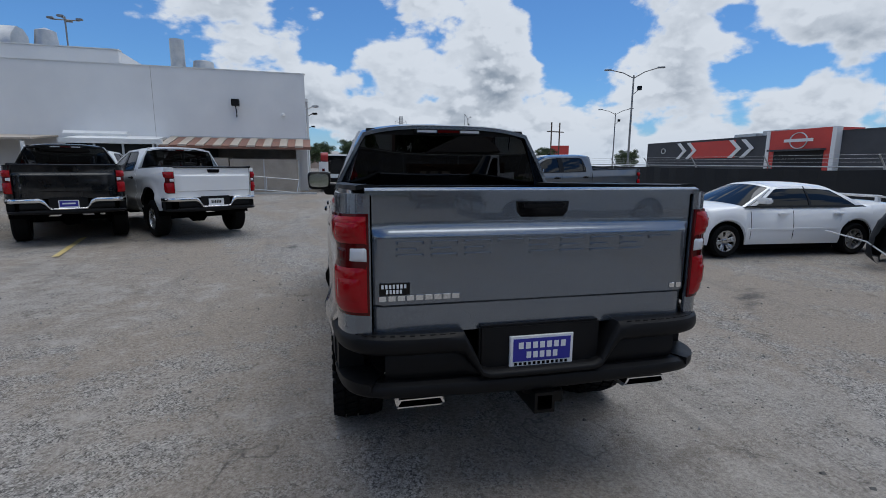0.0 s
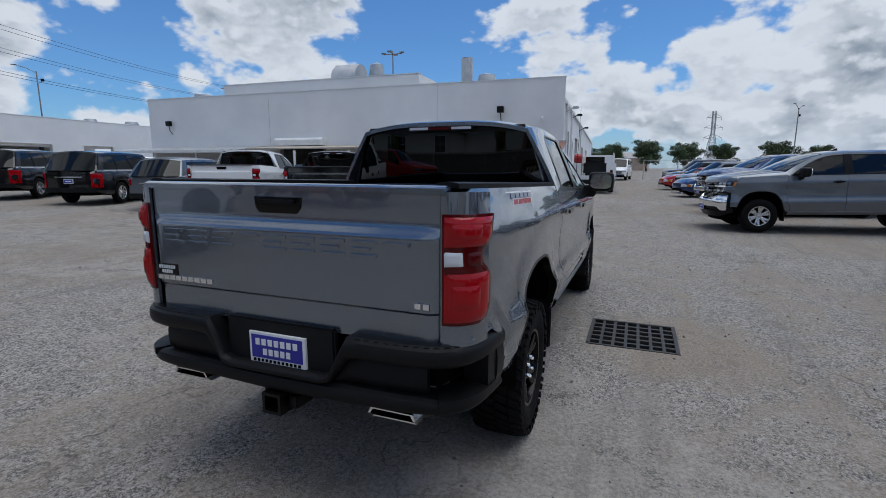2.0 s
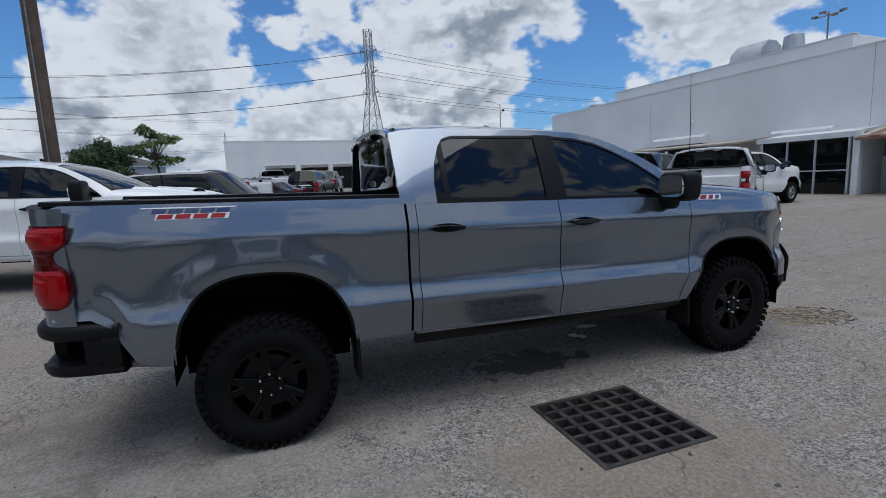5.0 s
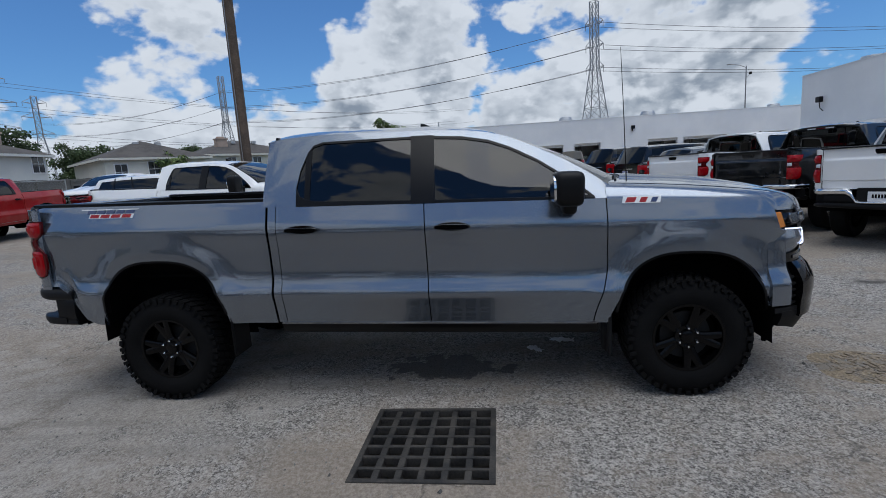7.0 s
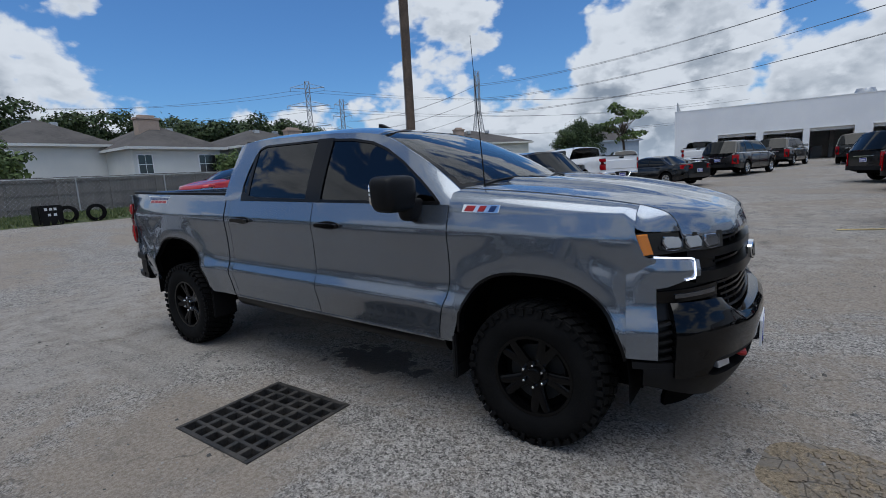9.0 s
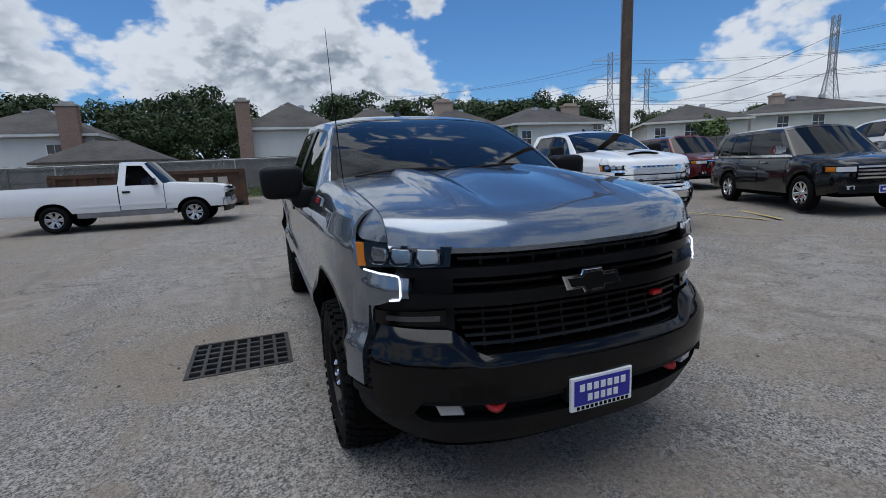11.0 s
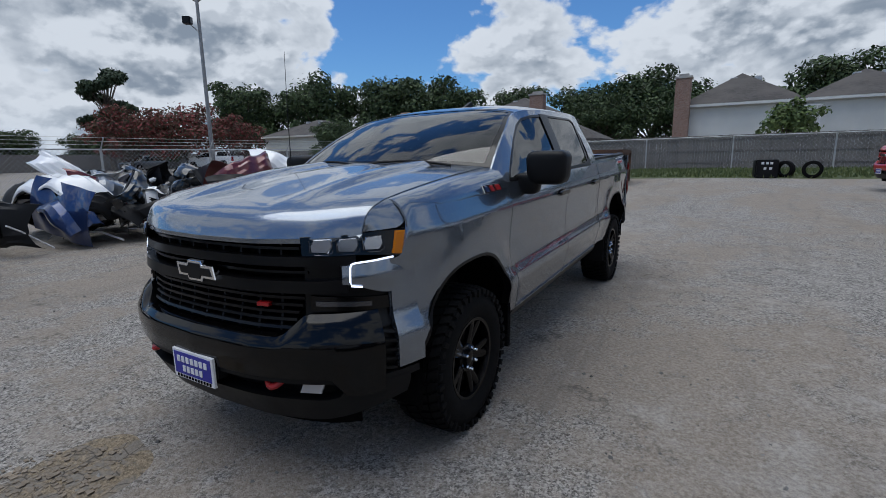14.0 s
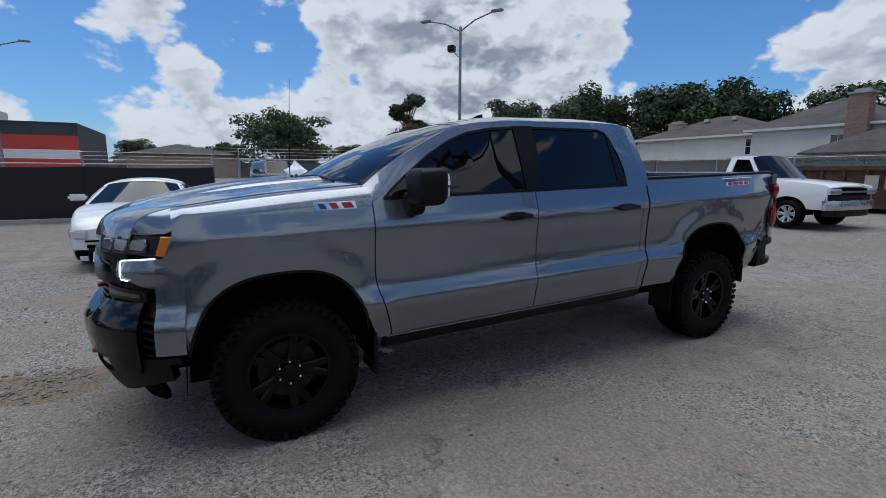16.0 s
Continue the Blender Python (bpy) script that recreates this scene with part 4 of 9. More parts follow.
    ws = add("windscreen", slab(screen, steps(-1, 1, nn(20)), steps(0.03, 0.97, nn(12)), -0.002, -0.007), GLASS)
    ws.visible_shadow = False
    add("screen_border", merge(slab(screen, steps(-1, 1, 20), steps(-0.02, 0.05, 2), 0.0, -0.006), slab(screen, steps(-1, 1, 20), steps(0.93, 1.02, 2), 0.0, -0.006),
                               slab(screen, steps(-1.0, -0.955, 2), steps(0.04, 0.94, 8), 0.0, -0.006), slab(screen, steps(0.955, 1.0, 2), steps(0.04, 0.94, 8), 0.0, -0.006)), GLOSS_BLACK)
    back = lambda u, v, o: Vector((u, -0.985 - o + 0.10 * (abs(u) / 0.9) ** 6 + 0.0, v))
    wide = lambda z: 0.930 + (0.690 - 0.930) * max(0.0, (z - 1.40) / 0.46) ** 1.1
    glass_w = lambda z: 0.805 - 0.125 * (z - 1.45) / 0.40
    for sx in (-1, 1):
        add("cab_back", slab(lambda z, v, o: back(sx * (glass_w(z) + (wide(z) - glass_w(z)) * v), z, o), steps(1.30, 1.868, 8), steps(0, 1, 5), 0.0, -0.02), paint)
    add("cab_back", slab(lambda z, v, o: back((2 * v - 1) * glass_w(z), z, o), steps(1.20, 1.452, 3), steps(0, 1, 6), 0.0, -0.02), paint)
    add("cab_back", slab(lambda z, v, o: back((2 * v - 1) * glass_w(z), z, o), steps(1.845, 1.900, 2), steps(0, 1, 6), 0.0, -0.02), SATIN_BLACK)
    rg = add("rear_glass", slab(lambda z, v, o: back((2 * v - 1) * (glass_w(z) + 0.01), z, o), steps(1.445, 1.850, 5), steps(0, 1, 10), 0.006, 0.002), GLASS_DARK)
    rg.visible_shadow = False
    # ---- cabin
    cabin = add("cabin", merge(box(-0.84, 0.84, -0.93, 1.25, 0.80, 0.86), box(-0.80, 0.80, 0.95, 1.36, 0.86, 1.40, 0.05), box(-0.05, 0.30, 0.84, 0.97, 1.28, 1.42, 0.02), box(-0.12, 0.12, 0.0, 0.95, 0.86, 1.12, 0.03)), SEAT)
    for x0, yb in (((-0.40, 0.05), (0.40, 0.05), (-0.40, -0.86), (0.40, -0.86)) if fine else ()):
        add("seat", merge(box(x0 - 0.26, x0 + 0.26, yb, yb + 0.55, 0.86, 1.06, 0.05), box(x0 - 0.25, x0 + 0.25, yb - 0.05, yb + 0.10, 1.0, 1.55, 0.05), box(x0 - 0.13, x0 + 0.13, yb - 0.04, yb + 0.06, 1.58, 1.74, 0.04)), SEAT)
    if hero:
        V, F = revolve([(0.19 + 0.016 * math.cos(k * math.pi / 4), 0.016 * math.sin(k * math.pi / 4)) for k in range(9)], 28, "z")
        ring = [(p[0] * 1.0 - 0.40, 0.0, 0.0) for p in V]
        V2, F2 = [], F
        for i in range(28):
            a = 2 * math.pi * i / 28
            for k in range(9):
                b = k * math.pi / 4
                rr = 0.185 + 0.016 * math.cos(b)
                V2.append((-0.40 + rr * math.cos(a), 0.78 + rr * math.sin(a) * 0.45, 1.30 + rr * math.sin(a) * 0.9 + 0.016 * math.sin(b)))
        add("steering_wheel", (V2, F2), SEAT)
        add("inside_mirror", box(-0.11, 0.11, 0.66, 0.69, 1.70, 1.765, 0.015), PLASTIC)
    # ---- bonnet
    def hood(t, s, o):
        k = abs(t) * 0.800
        y0 = 1.64 - 0.26 * t * t
        y1 = interp(k, [(p[1], p[2]) for p in PLAN]) - 0.025
        y = y0 + (y1 - y0) * s
        return Vector((t * 0.800, y, hood_z(k, y) + o))
    add("bonnet", slab(hood, steps(-1, 1, nn(56)), [1 - (1 - i / nn(30)) ** 1.35 for i in range(nn(30) + 1)], 0.0, -0.02), paint)
    add("cowl", slab(lambda t, s, o: Vector((t * 0.82, 1.42 - 0.0 * t + (0.26 - 0.26 * t * t) * s + 0.16 * (1 - t * t), 1.462 + o)), steps(-1, 1, 12), [0, 1], 0.0, -0.03), PLASTIC)
    if hero:
        for x0, x1 in ((-0.62, 0.02), (0.08, 0.70)):
            add("wiper", tube([screen(x0 / 0.84 + (x1 - x0) / 0.84 * k / 4, 0.985 - 0.035 * math.sin(k * 0.8), 0.012) for k in range(5)], 0.008, 6), PLASTIC)
        add("mast_antenna", tube([(0.78, 1.52, 1.50), (0.80, 1.50, 1.95), (0.81, 1.48, 2.36)], 0.004, 6, True, 0.0016), PLASTIC)
    # ---- front
    add("grille_backing", panel(front, steps(-0.84, 0.84, 20), c(0.80), c(1.285), 6, -0.085, -0.12), DARK)
    gr = add("grille", merge(panel(front, steps(-0.84, 0.84, nn(24)), c(1.150), c(1.190), 3, 0.004, -0.06), panel(front, steps(-0.80, 0.80, nn(24)), c(1.035), c(1.088), 3, 0.010, -0.06),
                             panel(front, steps(-0.60, 0.60, nn(20)), c(1.262), c(1.282), 2, 0.0, -0.06)), bumper if bumper else SATIN_BLACK, top, "black slatted radiator grille")
    for z0, hw in ((1.215, 0.58), (1.240, 0.58), (1.112, 0.62), (1.000, 0.60), (0.968, 0.59), (0.936, 0.57), (0.904, 0.56), (0.872, 0.54)):
        add("slat", panel(front, steps(-hw, hw, nn(16)), c(z0), c(z0 + 0.012), 1, -0.025, -0.075), (bumper or SATIN_BLACK), gr)
    if hero:
        for s0 in steps(-0.48, 0.48, 8):
            add("grille_stay", panel(front, [s0 - 0.006, s0 + 0.006], c(0.86), c(1.02), 2, -0.04, -0.08), PLASTIC, gr)
            add("grille_stay", panel(front, [s0 - 0.006, s0 + 0.006], c(1.19), c(1.265), 2, -0.04, -0.08), PLASTIC, gr)
    if heavy:
        for k in range(6):
            z0 = 0.880 + 0.062 * k
            add("chrome_bar", panel(front, steps(-0.60, 0.60, 16), c(z0), c(z0 + 0.030), 2, 0.022, -0.03), CHROME, gr)
        add("name_band", panel(front, steps(-0.62, 0.62, 16), c(1.222), c(1.262), 2, 0.026, -0.03), CHROME, gr)
        for k in range(9):
            add("name_bar", panel(front, [-0.40 + 0.092 * k, -0.34 + 0.092 * k], c(1.232), c(1.254), 1, 0.030, 0.0), SATIN_BLACK, gr)
        add("bonnet_scoop", slab(lambda u, v, o: Vector((u, 1.95 + 0.42 * v, hood_z(abs(u), 1.95 + 0.42 * v) + 0.012 + 0.040 * v * (1 - (u / 0.36) ** 4) + o)), steps(-0.34, 0.34, 12), steps(0, 1, 8), 0.0, -0.03), paint)
        add("scoop_mouth", slab(lambda u, v, o: Vector((u, 2.372 + o, hood_z(abs(u), 2.37) + 0.004 + 0.040 * v * (1 - (u / 0.36) ** 4))), steps(-0.31, 0.31, 10), [0, 1], 0.004, -0.01), DARK)
    cross = lambda k, j: [(-0.150 * k, 1.068 + j), (-0.060 * k, 1.068 + j), (-0.052 * k, 1.050 + j), (0.045 * k, 1.050 + j), (0.055 * k, 1.068 + j), (0.130 * k, 1.068 + j), (0.150 * k, 1.128 - j),
                          (0.060 * k, 1.128 - j), (0.052 * k, 1.146 - j), (-0.045 * k, 1.146 - j), (-0.055 * k, 1.128 - j), (-0.130 * k, 1.128 - j)]
    em = None if heavy else add("emblem", prism(front, cross(1.0, 0.0), 0.030, 0.0, 0.004), CHROME, top, "plain chrome-edged cross emblem")
    if em:
        add("emblem_face", prism(front, cross(0.84, 0.012), 0.033, 0.0, 0.002), SATIN_BLACK, em)
    if hero:
        add("grille_badge", prism(front, [(-0.432, 0.968), (-0.368, 0.968), (-0.372, 0.985), (-0.436, 0.985)], 0.0, -0.03, 0.003), RED_PAINT)
    for sx in (-1, 1):
        flip = lambda pl: [(sx * a, b) for a, b in pl]
        hl = add("headlamp", prism(front, flip([(1.105, 1.278), (0.95, 1.286), (0.80, 1.282), (0.60, 1.276), (0.61, 1.198), (0.72, 1.194), (0.85, 1.190), (0.97, 1.180), (1.045, 1.166)]), 0.018, -0.05, 0.004), GLOSS_BLACK, top, "clear three-lens headlamp")
        for a, b in ((0.655, 0.745), (0.765, 0.855), (0.875, 0.965)):
            add("headlamp_lens", prism(front, flip([(a, 1.212), (b - 0.02, 1.206), (b, 1.235), (b - 0.005, 1.268), (a + 0.01, 1.266), (a - 0.005, 1.24)]), 0.023, 0.0, 0.006), HEAD_LENS, hl)
            if hero:
                add("lens_edge", tube([front(sx * p, q, 0.023) for p, q in ((a - 0.006, 1.262), (a - 0.002, 1.212), (a + 0.02, 1.203), (b - 0.022, 1.200), (b, 1.212), (b + 0.002, 1.222))], 0.0020, 6), SMOKED, hl)
        add("amber_lens", prism(front, flip([(1.005, 1.182), (1.050, 1.173), (1.097, 1.272), (1.032, 1.276)]), 0.024, 0.0, 0.004), AMBER, hl)
        def nose(u, v, o):
            k = max(0.0, 0.012 - 0.18 * abs(v - 1.098)) * smooth01((1.10 - u) / 0.12)
            return front(sx * u, v, o + k)
        add("wing_nose", panel(nose, steps(0.778, 0.998, nn(12)), lambda u: 1.071 - 0.056 * smooth01((u - 0.778) / 0.21), lambda u: 1.150 + 0.012 * smooth01((u - 0.82) / 0.2), nn(10), 0.008, -0.05), paint)
        add("wing_nose", panel(nose, steps(0.992, 1.13, nn(8)), c(0.673), lambda u: 1.162 + 0.02 * (u - 1.0), nn(16), 0.007, -0.03), paint)
        add("running_light", tube([front(sx * p, q, 0.021) for p, q in ((1.005, 1.168), (0.91, 1.1635), (0.832, 1.160), (0.818, 1.155), (0.813, 1.140), (0.811, 1.080), (0.816, 1.064), (0.860, 1.057))], 0.0045, 8), DRL if hero else CLEAR_LENS, top, "lit white bracket-shaped running light")
        tl = add("turn_lamp", panel(lambda u, v, o: front(sx * u, v, o), steps(0.635, 0.985, 8), lambda u: 0.957 - 0.055 * (u - 0.635), lambda u: 1.020 - 0.075 * (u - 0.635), 3, -0.012, -0.06), GLOSS_BLACK)
        add("turn_lens", panel(lambda u, v, o: front(sx * u, v, o), steps(0.66, 0.90, 6), lambda u: 0.978 - 0.06 * (u - 0.635), lambda u: 1.000 - 0.07 * (u - 0.635), 2, -0.006, -0.02), SMOKED, tl)
        add("lamp_surround", panel(lambda u, v, o: front(sx * u, v, o), steps(0.60, 0.99, 8), c(0.86), lambda u: 1.195 - 0.12 * smooth01((u - 0.76) / 0.03), 5, -0.03, -0.07), SATIN_BLACK)
        add("air_slot", panel(lambda u, v, o: front(sx * u, v, o), steps(0.90, 1.0, 4), c(0.60), c(1.0), 4, -0.045, -0.07), SATIN_BLACK)
        if hero:
            for k in range(5):
                add("slot_rib", panel(lambda u, v, o: front(sx * u, v + 0.25 * (0.99 - u), o), steps(0.928, 0.990, 3), c(0.66 + k * 0.042), c(0.672 + k * 0.042), 1, -0.012, -0.05), PLASTIC)
            add("slot_ledge", panel(lambda u, v, o: front(sx * u, v, o), steps(0.90, 1.10, 6), lambda u: 0.60 + 0.02 * smooth01((u - 0.95) / 0.1), c(0.655), 3, -0.002, -0.06), PLASTIC)
        if hero or heavy:
            add("fog_lamp", prism(front, flip([(0.575, 0.592), (0.672, 0.590), (0.690, 0.640), (0.600, 0.652)]), -0.012, -0.05, 0.004), FOG_LENS, top, "bright square fog lamp")
        if hero:
            V, F = tube([front(sx * (0.415 + 0.075 * k / 6), 0.640 - 0.022 * math.sin(k / 6 * math.pi), -0.03 + 0.03 * math.sin(k / 6 * math.pi)) for k in range(7)], 0.016, 8)
            add("tow_hook", (V, F), RED_PAINT, top, "red painted tow hook")
    hi = lambda u: 0.850 + 0.092 * smooth01((abs(u) - 0.49) / 0.14)

    def bumper_skin(u, v, o):
        # a sloping pad runs along the top edge
        k = smooth01((v - (hi(u) - 0.052)) / 0.05)
        return front(u, v, o + 0.018 - (0.014 + 0.018 * smooth01((abs(u) - 0.45) / 0.15)) * k * k + 0.010 * smooth01((v - 0.66) / 0.10))
    fb = add("front_bumper", panel(bumper_skin, steps(-0.925, 0.925, nn(64)), lambda u: 0.672 - 0.085 * smooth01((abs(u) - 0.71) / 0.08), hi, 14, 0.0, -0.06), (bumper or GLOSS_BLACK), top, "")
    add("bumper_chin", panel(front, steps(-1.05, 1.05, nn(48)), lambda u: 0.425 + 0.10 * smooth01((abs(u) - 0.6) / 0.5), lambda u: 0.560 + 0.07 * smooth01((abs(u) - 0.72) / 0.08), 5, 0.0, -0.08), PLASTIC)
    add("intake_surround", merge(panel(front, steps(-0.78, 0.78, nn(24)), c(0.645), c(0.672), 1, 0.006, -0.05), panel(front, steps(-0.76, 0.76, nn(20)), c(0.53), c(0.68), 2, -0.07, -0.09)), PLASTIC)
    add("lower_apron", panel(front, steps(-0.85, 0.85, 16), c(0.33), c(0.45), 3, -0.10, -0.13), DARK)
    plate(top, 2.908 if hero else 2.905, 1, 0.566, 0.712)
    add("plate_bracket", box(-0.165, 0.165, 2.84, 2.903, 0.60, 0.728, 0.008), PLASTIC)
    # ---- wheels
    for sx in (-1, 1):
        for k, yy in enumerate((-1.8725, 1.8725)):
            wheel(top, sx * (0.835 if yy > 0 else 0.82), yy, 0.404, sx, 0.408, 0.285, 0.232, rims, 44 if hero else 0, 48 if hero else 28, 20 + 31 * k + 13 * sx)
    return top

# ---------------------------------------------------------------- ground
def gz(x, y):
    """Height of the lot: it falls from all sides towards the drain beside the truck."""
    dx, dy = x - 1.5, y - 0.2
    r = math.hypot(dx, dy)
    if r < 4.0:
        return 0.0
    k = -(dx + dy) / r * 0.84 + 0.1
    a = 0.011 + 0.016 * min(1.0, max(0.0, k))
    t = min(r, 52.0) - 4.0
    return a * t * t / (t + 1.5)


def lot_material():
    m = material("gravel_lot", (0.2, 0.19, 0.18), 0.92, 0.0, 0.0, 0.2)
    g = Graph(m)
    w = g.world()
    grey = lambda sock: (lambda n: (g.link(sock, n.inputs[0]), n.outputs[0])[1])(g.t.nodes.new("ShaderNodeRGBToBW"))
    big = g.noise(0.16, 4, 0.6, w, 0.4)
    mid = g.noise(0.9, 6, 0.66, w, 0.5)
    mottle = g.noise(3.4, 9, 0.72, w, 0.3)
    grit = g.noise(38.0, 6, 0.78, w)
    drift = g.noise(0.36, 6, 0.62, w, 0.9, (1.0, 0.6, 1.0))
    chips, chip2 = g.cells(105.0, w), g.cells(46.0, w)
    tone = g.math("ADD", g.math("MULTIPLY", grey(chips.outputs["Color"]), 0.45), g.math("ADD", g.math("MULTIPLY", grey(chip2.outputs["Color"]), 0.25), g.math("MULTIPLY", grit, 0.55)))
    gravel = g.mix(g.range(tone, 0.34, 0.92), (0.056, 0.052, 0.048), (0.440, 0.412, 0.374))
    sand = g.mix(g.range(grit, 0.34, 0.66), (0.178, 0.147, 0.116), (0.304, 0.262, 0.214))
    pale = g.mix(g.range(g.math("ADD", g.math("MULTIPLY", grit, 0.6), g.math("MULTIPLY", mottle, 0.4)), 0.36, 0.64), (0.170, 0.157, 0.142), (0.380, 0.355, 0.320))
    dust = g.range(g.math("ADD", g.math("MULTIPLY", drift, 0.62), g.math("MULTIPLY", mottle, 0.38)), 0.43, 0.55)
    base = g.mix(g.math("MULTIPLY", dust, 0.82), gravel, sand)
    base = g.mix(g.math("MULTIPLY", g.range(g.math("ADD", g.math("MULTIPLY", big, 0.6), g.math("MULTIPLY", mottle, 0.4)), 0.50, 0.60), 0.7), base, pale)
    # sand washed towards the drain
    far = g.t.nodes.new("ShaderNodeVectorMath")
    far.operation = "DISTANCE"
    far.inputs[1].default_value = (1.95, 0.0, 0.0)
    g.link(w, far.inputs[0])
    wash = g.math("ADD", far.outputs["Value"], g.math("MULTIPLY", g.noise(1.9, 5, 0.65, w), 1.5))
    base = g.mix(g.range(wash, 1.15, 1.95, 0.92, 0.0), base, sand)
    # worn dark mottling, old wheel tracks and oil
    base = g.mix(g.range(mottle, 0.34, 0.48, 0.30, 0.0), base, (0.100, 0.094, 0.087))
    track = g.noise(1.0, 6, 0.68, w, 0.6, (1.9, 0.22, 1.0))
    base = g.mix(g.math("MULTIPLY", g.range(track, 0.54, 0.66), g.range(mottle, 0.40, 0.56, 0.08, 0.32)), base, (0.115, 0.108, 0.100))
    oil = g.range(g.noise(0.62, 7, 0.70, w, 0.9, (0.6, 1.0, 1.0)), 0.61, 0.72, 0.0, 0.8)
    base = g.mix(oil, base, (0.042, 0.037, 0.032))
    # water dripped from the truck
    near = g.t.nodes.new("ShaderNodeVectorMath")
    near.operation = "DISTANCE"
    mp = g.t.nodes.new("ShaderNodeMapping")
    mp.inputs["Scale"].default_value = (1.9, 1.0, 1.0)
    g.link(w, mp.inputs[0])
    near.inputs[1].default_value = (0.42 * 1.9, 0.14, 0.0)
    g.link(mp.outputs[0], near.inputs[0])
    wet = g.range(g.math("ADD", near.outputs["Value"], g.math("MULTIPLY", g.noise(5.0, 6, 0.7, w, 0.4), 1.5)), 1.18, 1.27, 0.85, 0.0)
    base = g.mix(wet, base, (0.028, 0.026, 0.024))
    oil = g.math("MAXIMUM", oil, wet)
    # thin wandering cracks
    warp = g.t.nodes.new("ShaderNodeVectorMath")
    warp.operation = "ADD"
    off = g.t.nodes.new("ShaderNodeTexNoise")
    off.inputs["Scale"].default_value, off.inputs["Detail"].default_value = 1.6, 6
    g.link(w, off.inputs["Vector"])
    sc = g.t.nodes.new("ShaderNodeVectorMath")
    sc.operation = "SCALE"
    sc.inputs["Scale"].default_value = 1.9
    g.link(off.outputs["Color"], sc.inputs[0])
    g.link(w, warp.inputs[0])
    g.link(sc.outputs[0], warp.inputs[1])
    crack = g.cells(0.42, warp.outputs[0], "DISTANCE_TO_EDGE")
    cr = g.math("MULTIPLY", g.range(crack.outputs["Distance"], 0.0, 0.012, 0.6, 0.0), g.range(mid, 0.46, 0.60))
    base = g.mix(cr, base, (0.060, 0.055, 0.050))
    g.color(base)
    g.rough(g.range(oil, 0.0, 0.7, 0.95, 0.6))
    h = g.math("ADD", g.math("MULTIPLY", chips.outputs["Distance"], -0.5), g.math("ADD", g.math("MULTIPLY", mottle, 0.9), g.math("MULTIPLY", grit, 1.3)))
    g.bump(g.math("SUBTRACT", h, g.math("MULTIPLY", cr, 1.5)), 0.75, 0.010)
    return m


LOT = lot_material()
GRASS_SOIL = worn("lawn_soil", (0.045, 0.062, 0.020), (0.085, 0.10, 0.036), 0.95, 0.8, 30, 0.6, 0, 0.03)
FAR_LAND = worn("far_land", (0.14, 0.14, 0.11), (0.24, 0.23, 0.20), 0.95, 0.05, 3, 0.1)


def build_ground():
    ticks = sorted(set([-900, -500, -300, -200, -140, -100, -80, -66] + [-56 + 2 * i for i in range(57)] + [66, 80, 100, 140, 200, 300, 500, 900]))
    # a square pit is left open under the drain cover
    xs = sorted(set(ticks + [1.13, 1.93]))
    ys = sorted(set(ticks + [-0.22, 0.58]))
    V, F = grid(lambda u, v: (u, v, gz(u, v)), xs, ys)
    n = len(ys)
    i0, j0 = xs.index(1.13), ys.index(-0.22)
    skip = set()
    i = i0
    while xs[i] < 1.93:
        j = j0
        while ys[j] < 0.58:
            skip.add((i * n + j, (i + 1) * n + j, (i + 1) * n + j + 1, i * n + j + 1))
            j += 1
        i += 1
    F = [f for f in F if f not in skip]
    tagged(mk("ground", V, F, LOT), "pale grey gravel car lot with sandy drifts and dark stains", "ground", "", "structure")


build_ground()

# loose stones on the lot near the truck
def loose_stones():
    rnd = random.Random(4)
    V, F = [], []
    for i in range(13000):
        a, r = rnd.uniform(0, 2 * math.pi), 1.2 + 6.8 * rnd.random() ** 0.7
        x, y = r * math.cos(a) * 1.0, r * math.sin(a) * 1.1
        if abs(x) < 0.9 and abs(y) < 2.5 and rnd.random() < 0.7:
            continue
        if 1.08 < x < 1.98 and -0.27 < y < 0.63:
            continue
        s = rnd.uniform(0.004, 0.011) * (1.9 if rnd.random() < 0.06 else 1)
        z = gz(x, y)
        k = len(V)
        t = rnd.uniform(0, 6.28)
        for da, rr, hh in ((0, 1, 0), (1.4, 0.8, 0), (2.9, 1.1, 0), (4.5, 0.9, 0), (0.5, 0.5, 1), (3.4, 0.45, 0.85)):
            V.append((x + s * rr * math.cos(t + da), y + s * rr * math.sin(t + da), z - 0.002 + s * hh * rnd.uniform(0.7, 1.1)))
        F += [(k, k + 1, k + 4), (k + 1, k + 5, k + 4), (k + 1, k + 2, k + 5), (k + 2, k + 3, k + 5), (k + 3, k, k + 4, k + 5)]
    m = material("loose_stone", (0.3, 0.28, 0.26), 0.95)
    g = Graph(m)
    isl = g.t.nodes.new("ShaderNodeNewGeometry").outputs["Random Per Island"]
    g.color(g.mix(isl, (0.07, 0.068, 0.065), (0.30, 0.29, 0.27)))
    tagged(mk("loose_gravel", V, F, m, None, "", False), "scattered loose grey stones on the lot", "gravel", "", "stuff")


loose_stones()

# ---- drain with its cast iron cover
IRON = worn("cast_iron", (0.030, 0.030, 0.030), (0.075, 0.068, 0.060), 0.6, 6, 70, 0.3, 0.5)
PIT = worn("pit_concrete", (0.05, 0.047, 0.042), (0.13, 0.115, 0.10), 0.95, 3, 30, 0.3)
SANDY = worn("sandy_soil", (0.14, 0.112, 0.080), (0.25, 0.205, 0.155), 0.95, 3.0, 45, 0.6, 0, 0.012)


